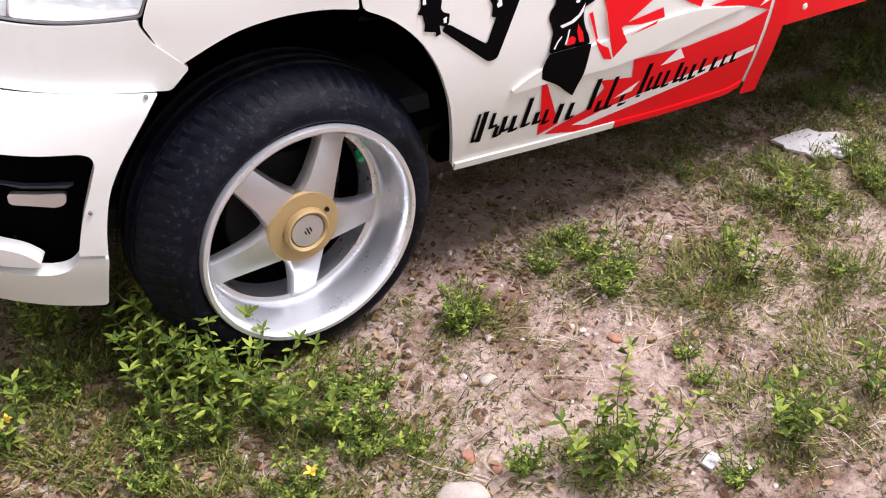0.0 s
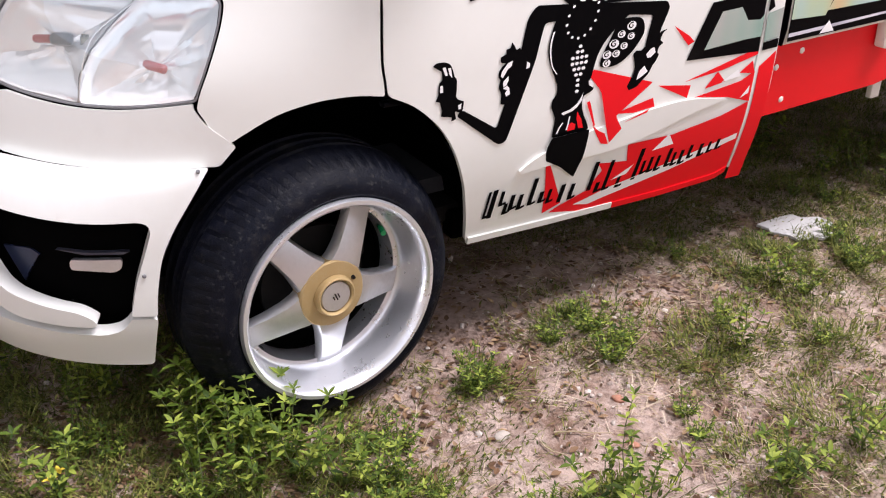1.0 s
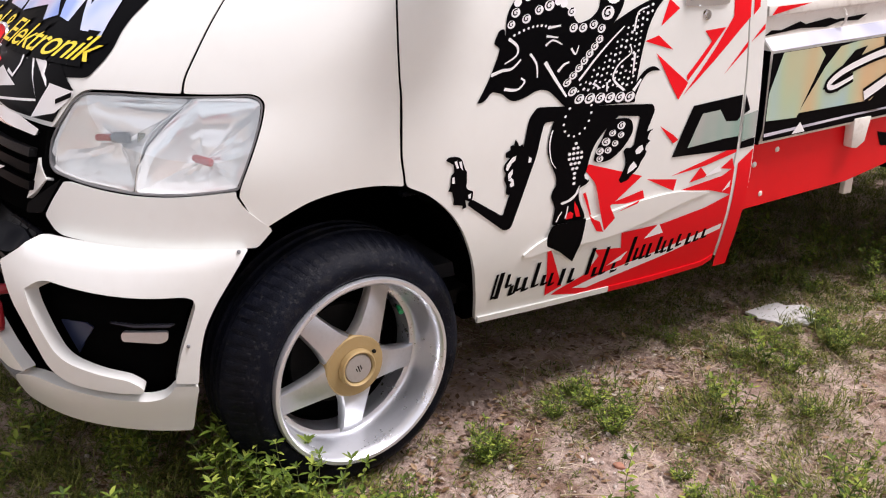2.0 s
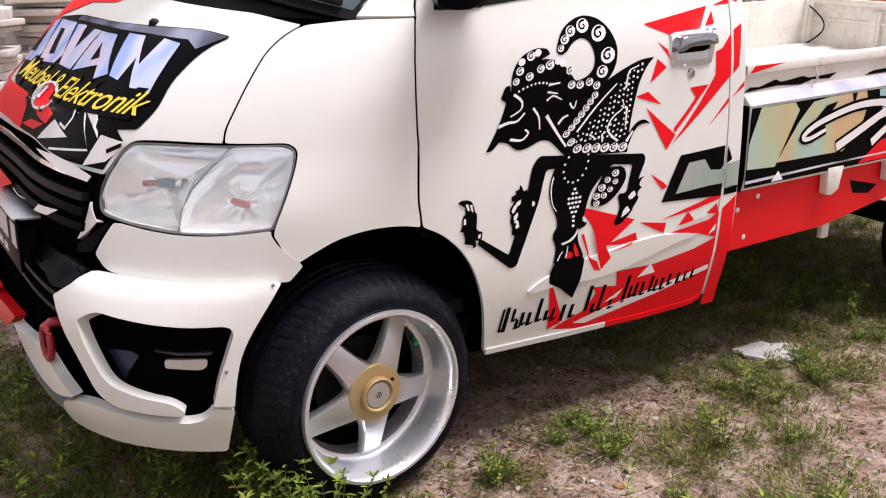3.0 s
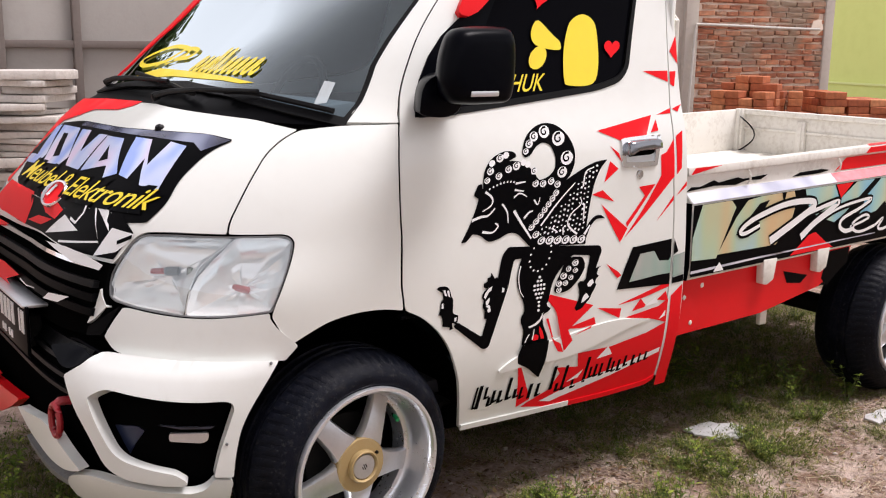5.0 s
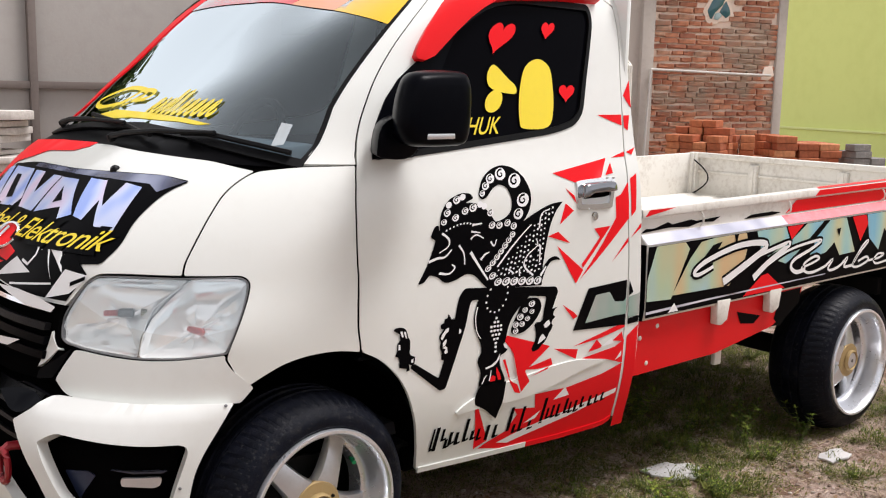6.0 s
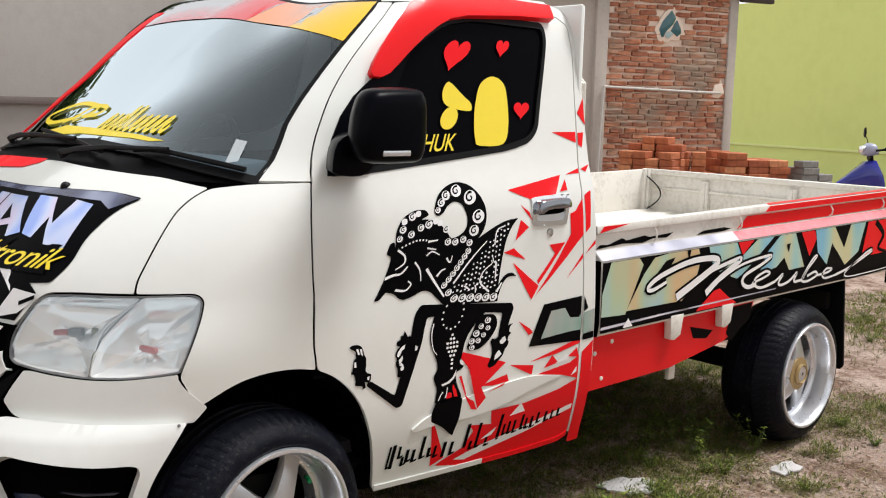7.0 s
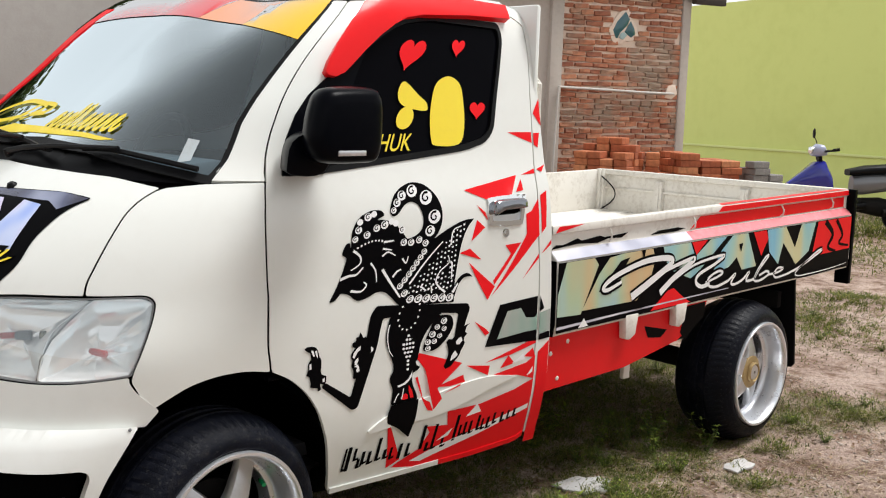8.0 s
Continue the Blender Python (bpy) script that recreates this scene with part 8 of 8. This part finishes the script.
for x, hw in POSTS:
    part("post", box((x - hw, -0.045, -0.1), (x + hw, 0.02, 2.5), 0.005), post_mat, fence)
for z in (0.35, 1.39, 2.75):
    part("rail", box((-3.3, -0.035, z - 0.03), (4.4, 0.018, z + 0.03), 0.005), post_mat, fence)

# ---- unseen trees added behind the fence, to darken what the windscreen mirrors
bark = wear(material("tree_bark", (0.10, 0.075, 0.05), 0.9), 9, 0.6, (0.05, 0.04, 0.03), None, 0.6, 60)
crown_green = leaf_material("crown_leaf", (0.012, 0.025, 0.006), (0.035, 0.06, 0.012), (0.08, 0.11, 0.03), 0.6)


def tree(x, y, height, wide, seed):
    """A trunk that forks into limbs, with clumps of leaves along them."""
    r = random.Random(seed)
    t = empty("tree", "unseen dark leafy tree added behind the panel fence for the windscreen to mirror", "tree", "trees behind the fence")
    t.matrix_basis = pose(x, y, -0.02)
    wood, leaves = bmesh.new(), Sheaf()
    fork = Vector((r.uniform(-0.1, 0.1), r.uniform(-0.1, 0.1), height * 0.36))
    add_tube(wood, [(0, 0, 0), (0.03, 0.02, height * 0.18), tuple(fork)], 0.13, 10, 0.09)
    for i in range(18):
        a = 2 * math.pi * (i + r.random() * 0.7) / 18
        reach, top = wide * r.uniform(0.30, 1.0), height * r.uniform(0.74, 0.93)
        tip = Vector((reach * math.cos(a), reach * math.sin(a), top))
        mid = fork.lerp(tip, 0.5) + Vector((0, 0, 0.08 * height))
        add_tube(wood, [tuple(fork), tuple(mid), tuple(tip)], 0.05, 6, 0.012)
        for k in range(9):
            c = (mid.lerp(tip, k / 7) if k < 8 else mid) + Vector((r.gauss(0, 0.16), r.gauss(0, 0.16), r.gauss(0, 0.08)))
            for j in range(150):
                d = Vector((r.gauss(0, 1), r.gauss(0, 1), r.gauss(0, 0.7))).normalized()
                leaves.leaf(c + d * (0.36 * r.random() ** 0.4), d + Vector((0, 0, r.uniform(-0.6, 0.3))), Vector((0, 0, 1)), r.uniform(0.09, 0.15), r.uniform(0.045, 0.075), 0.3)
    bmesh.ops.recalc_face_normals(wood, faces=wood.faces)
    part("trunk", wood, bark, t, "", 60)
    leaves.object("crown", crown_green, t)


for x, y, height, wide, seed in ((-3.0, 9.3, 5.0, 1.5, 1), (-1.2, 8.9, 4.9, 1.5, 2), (0.4, 9.3, 5.0, 1.5, 3), (2.0, 9.0, 4.9, 1.5, 4), (3.7, 9.2, 4.9, 1.5, 5)):
    tree(x, y, height, wide, seed)

# ---- stacked concrete slabs
slab_mat = wear(material("stacked_slab", (0.60, 0.56, 0.52), 0.9), 5, 0.7, (0.33, 0.29, 0.25), None, 0.4, 60)
rng = random.Random(31)
for sx, sy, top in ((0.40, 5.15, 1.17), (-0.18, 5.0, 0.9)):
    z = 0.0
    while z < top:
        th = rng.uniform(0.028, 0.062)
        w, d, cut = rng.uniform(0.34, 0.62), rng.uniform(0.30, 0.48), rng.uniform(0.02, 0.16)
        ob = part("concrete_slab", prism([(-w / 2, -d / 2 + cut * 0.4), (-w / 2 + 0.03, -d / 2), (w / 2 - cut, -d / 2), (w / 2 - cut * 0.6, -d / 2 + 0.03), (w / 2, -d / 2 + cut), (w / 2, d / 2), (-w / 2 + 0.06, d / 2), (-w / 2, d / 2 - 0.1)], "z", 0.0, th, 0.005), slab_mat, None, "", 30)
        ob.matrix_basis = pose(sx + rng.uniform(-0.10, 0.10), sy + rng.uniform(-0.07, 0.07), z + 0.004, rng.uniform(-0.8, 0.8), rng.uniform(-0.8, 0.8), -30 + rng.uniform(-20, 20))
        tagged(ob, "weathered pale concrete slab in a stack", "concrete slab", "stacked slabs")
        z += th + 0.006

# ---- motor scooter by the green wall
blue = wear(material("scooter_blue", (0.015, 0.02, 0.28), 0.25, 0, 0.7), 5, 0.2, (0.03, 0.03, 0.1))
sc = empty("motor_scooter", "blue motor scooter with black seat, parked on its stand", "motor scooter")
sc.matrix_basis = frame_of((10.9, 3.42, 0), (-0.731, 0.682))


def loft(rows, parent, name, mat, label=""):
    """A body skinned over stations (x, z centre, half height, half width)."""
    bm = bmesh.new()
    rings = []
    for x, zc, hh, hw in rows:
        rings.append([bm.verts.new((x, hw * math.copysign(abs(math.cos(a)) ** 0.75, math.cos(a)), zc + hh * math.copysign(abs(math.sin(a)) ** 0.75, math.sin(a)))) for a in [2 * math.pi * i / 16 for i in range(16)]])
    for a, b in zip(rings, rings[1:]):
        for i in range(16):
            bm.faces.new((a[i], a[(i + 1) % 16], b[(i + 1) % 16], b[i]))
    bm.faces.new(rings[0]), bm.faces.new(rings[-1])
    bmesh.ops.recalc_face_normals(bm, faces=bm.faces)
    return part(name, bm, mat, parent, label, 50)


for wx in (0.62, -0.62):
    w = empty("wheel")
    w.parent = sc
    w.matrix_basis = pose(wx, 0, 0.27)
    part("tyre", lathe([(0.20, -0.035), (0.235, -0.045), (0.262, -0.03), (0.27, 0), (0.262, 0.03), (0.235, 0.045), (0.20, 0.035)], 40), rubber, w)
    part("rim", lathe([(0.20, -0.036), (0.185, -0.025), (0.185, 0.025), (0.20, 0.036)], 40), dark_metal, w)
    for k in range(3):
        part("spoke", box((0.02, -0.012, -0.018), (0.19, 0.012, 0.018), 0.004, Matrix.Rotation(k * 2.094, 4, "Y")), dark_metal, w)
loft([(0.30, 0.44, 0.10, 0.13), (0.36, 0.60, 0.16, 0.19), (0.44, 0.70, 0.20, 0.21), (0.54, 0.70, 0.18, 0.17), (0.70, 0.64, 0.10, 0.10), (0.86, 0.58, 0.03, 0.05)], sc, "front_shield", blue, "glossy blue leg shield")
loft([(0.40, 0.99, 0.03, 0.05), (0.45, 1.02, 0.07, 0.12), (0.52, 1.02, 0.08, 0.12), (0.58, 1.00, 0.05, 0.07)], sc, "headlight_cowl", wear(material("cowl_silver", (0.42, 0.44, 0.58), 0.3, 0.2), 6, 0.4, (0.12, 0.14, 0.4)))
loft([(0.55, 1.03, 0.035, 0.06), (0.60, 1.02, 0.045, 0.075), (0.615, 1.02, 0.03, 0.05)], sc, "headlamp", chrome)
loft([(0.46, 0.90, 0.05, 0.06), (0.50, 0.95, 0.06, 0.06)], sc, "steering_neck", black_plastic)
part("mudguard", prism([(0.40, 0.46), (0.50, 0.56), (0.66, 0.58), (0.82, 0.50), (0.90, 0.40), (0.84, 0.42), (0.74, 0.52), (0.60, 0.54), (0.48, 0.48)], "y", -0.06, 0.06, 0.008), blue, sc)
part("fork", tube([(0.48, 0.07, 0.80), (0.62, 0.07, 0.27)], 0.018, 8), dark_metal, sc)
part("handlebar", tube([(0.38, -0.33, 1.04), (0.44, -0.2, 1.02), (0.47, 0, 1.0), (0.44, 0.2, 1.02), (0.38, 0.33, 1.04)], 0.014, 8), black_plastic, sc)
for y in (-0.28, 0.28):
    part("grip", tube([(0.41, y * 0.95, 1.032), (0.375, y * 1.2, 1.045)], 0.02, 8), black_plastic, sc)
    if y > 0:
        continue
    part("mirror_stem", tube([(0.43, y * 0.8, 1.03), (0.44, y * 0.85, 1.12), (0.46, y * 0.95, 1.18)], 0.006, 6), black_plastic, sc)
    ob = loft([(0.455, 1.22, 0.03, 0.02), (0.465, 1.22, 0.065, 0.035), (0.478, 1.22, 0.045, 0.028)], sc, "mirror", black_plastic)
    ob.location = (0, y * 0.95, 0)
loft([(0.34, 0.36, 0.05, 0.13), (0.10, 0.34, 0.045, 0.13), (-0.10, 0.36, 0.06, 0.13)], sc, "floor_tunnel", black_plastic)
loft([(0.06, 0.60, 0.12, 0.08), (-0.10, 0.62, 0.13, 0.13), (-0.45, 0.66, 0.11, 0.14), (-0.80, 0.74, 0.07, 0.10), (-0.98, 0.80, 0.03, 0.05)], sc, "rear_body", material("scooter_silver", (0.20, 0.205, 0.215), 0.3, 0.5), "silver-grey rear panels")
loft([(0.12, 0.76, 0.04, 0.09), (-0.10, 0.79, 0.06, 0.13), (-0.45, 0.82, 0.06, 0.14), (-0.80, 0.87, 0.05, 0.10), (-0.95, 0.89, 0.02, 0.05)], sc, "seat", black_plastic, "black padded seat")
loft([(-0.05, 0.36, 0.09, 0.10), (-0.30, 0.34, 0.12, 0.13), (-0.62, 0.30, 0.09, 0.10)], sc, "engine", dark_metal)
part("exhaust", tube([(-0.30, 0.16, 0.28), (-0.55, 0.18, 0.33), (-0.98, 0.19, 0.42)], 0.045, 12), dark_metal, sc)
part("grab_rail", tube([(-0.70, 0.12, 0.88), (-1.02, 0.10, 0.95), (-1.02, -0.10, 0.95), (-0.70, -0.12, 0.88)], 0.012, 8), dark_metal, sc)
part("side_stand", tube([(-0.05, -0.1, 0.28), (0.02, -0.24, 0.01)], 0.012, 8), dark_metal, sc)
part("rear_guard", prism([(-0.62, 0.56), (-0.80, 0.54), (-0.93, 0.42), (-0.96, 0.36), (-0.92, 0.36), (-0.80, 0.50), (-0.62, 0.53)], "y", -0.06, 0.06, 0.006), black_plastic, sc)
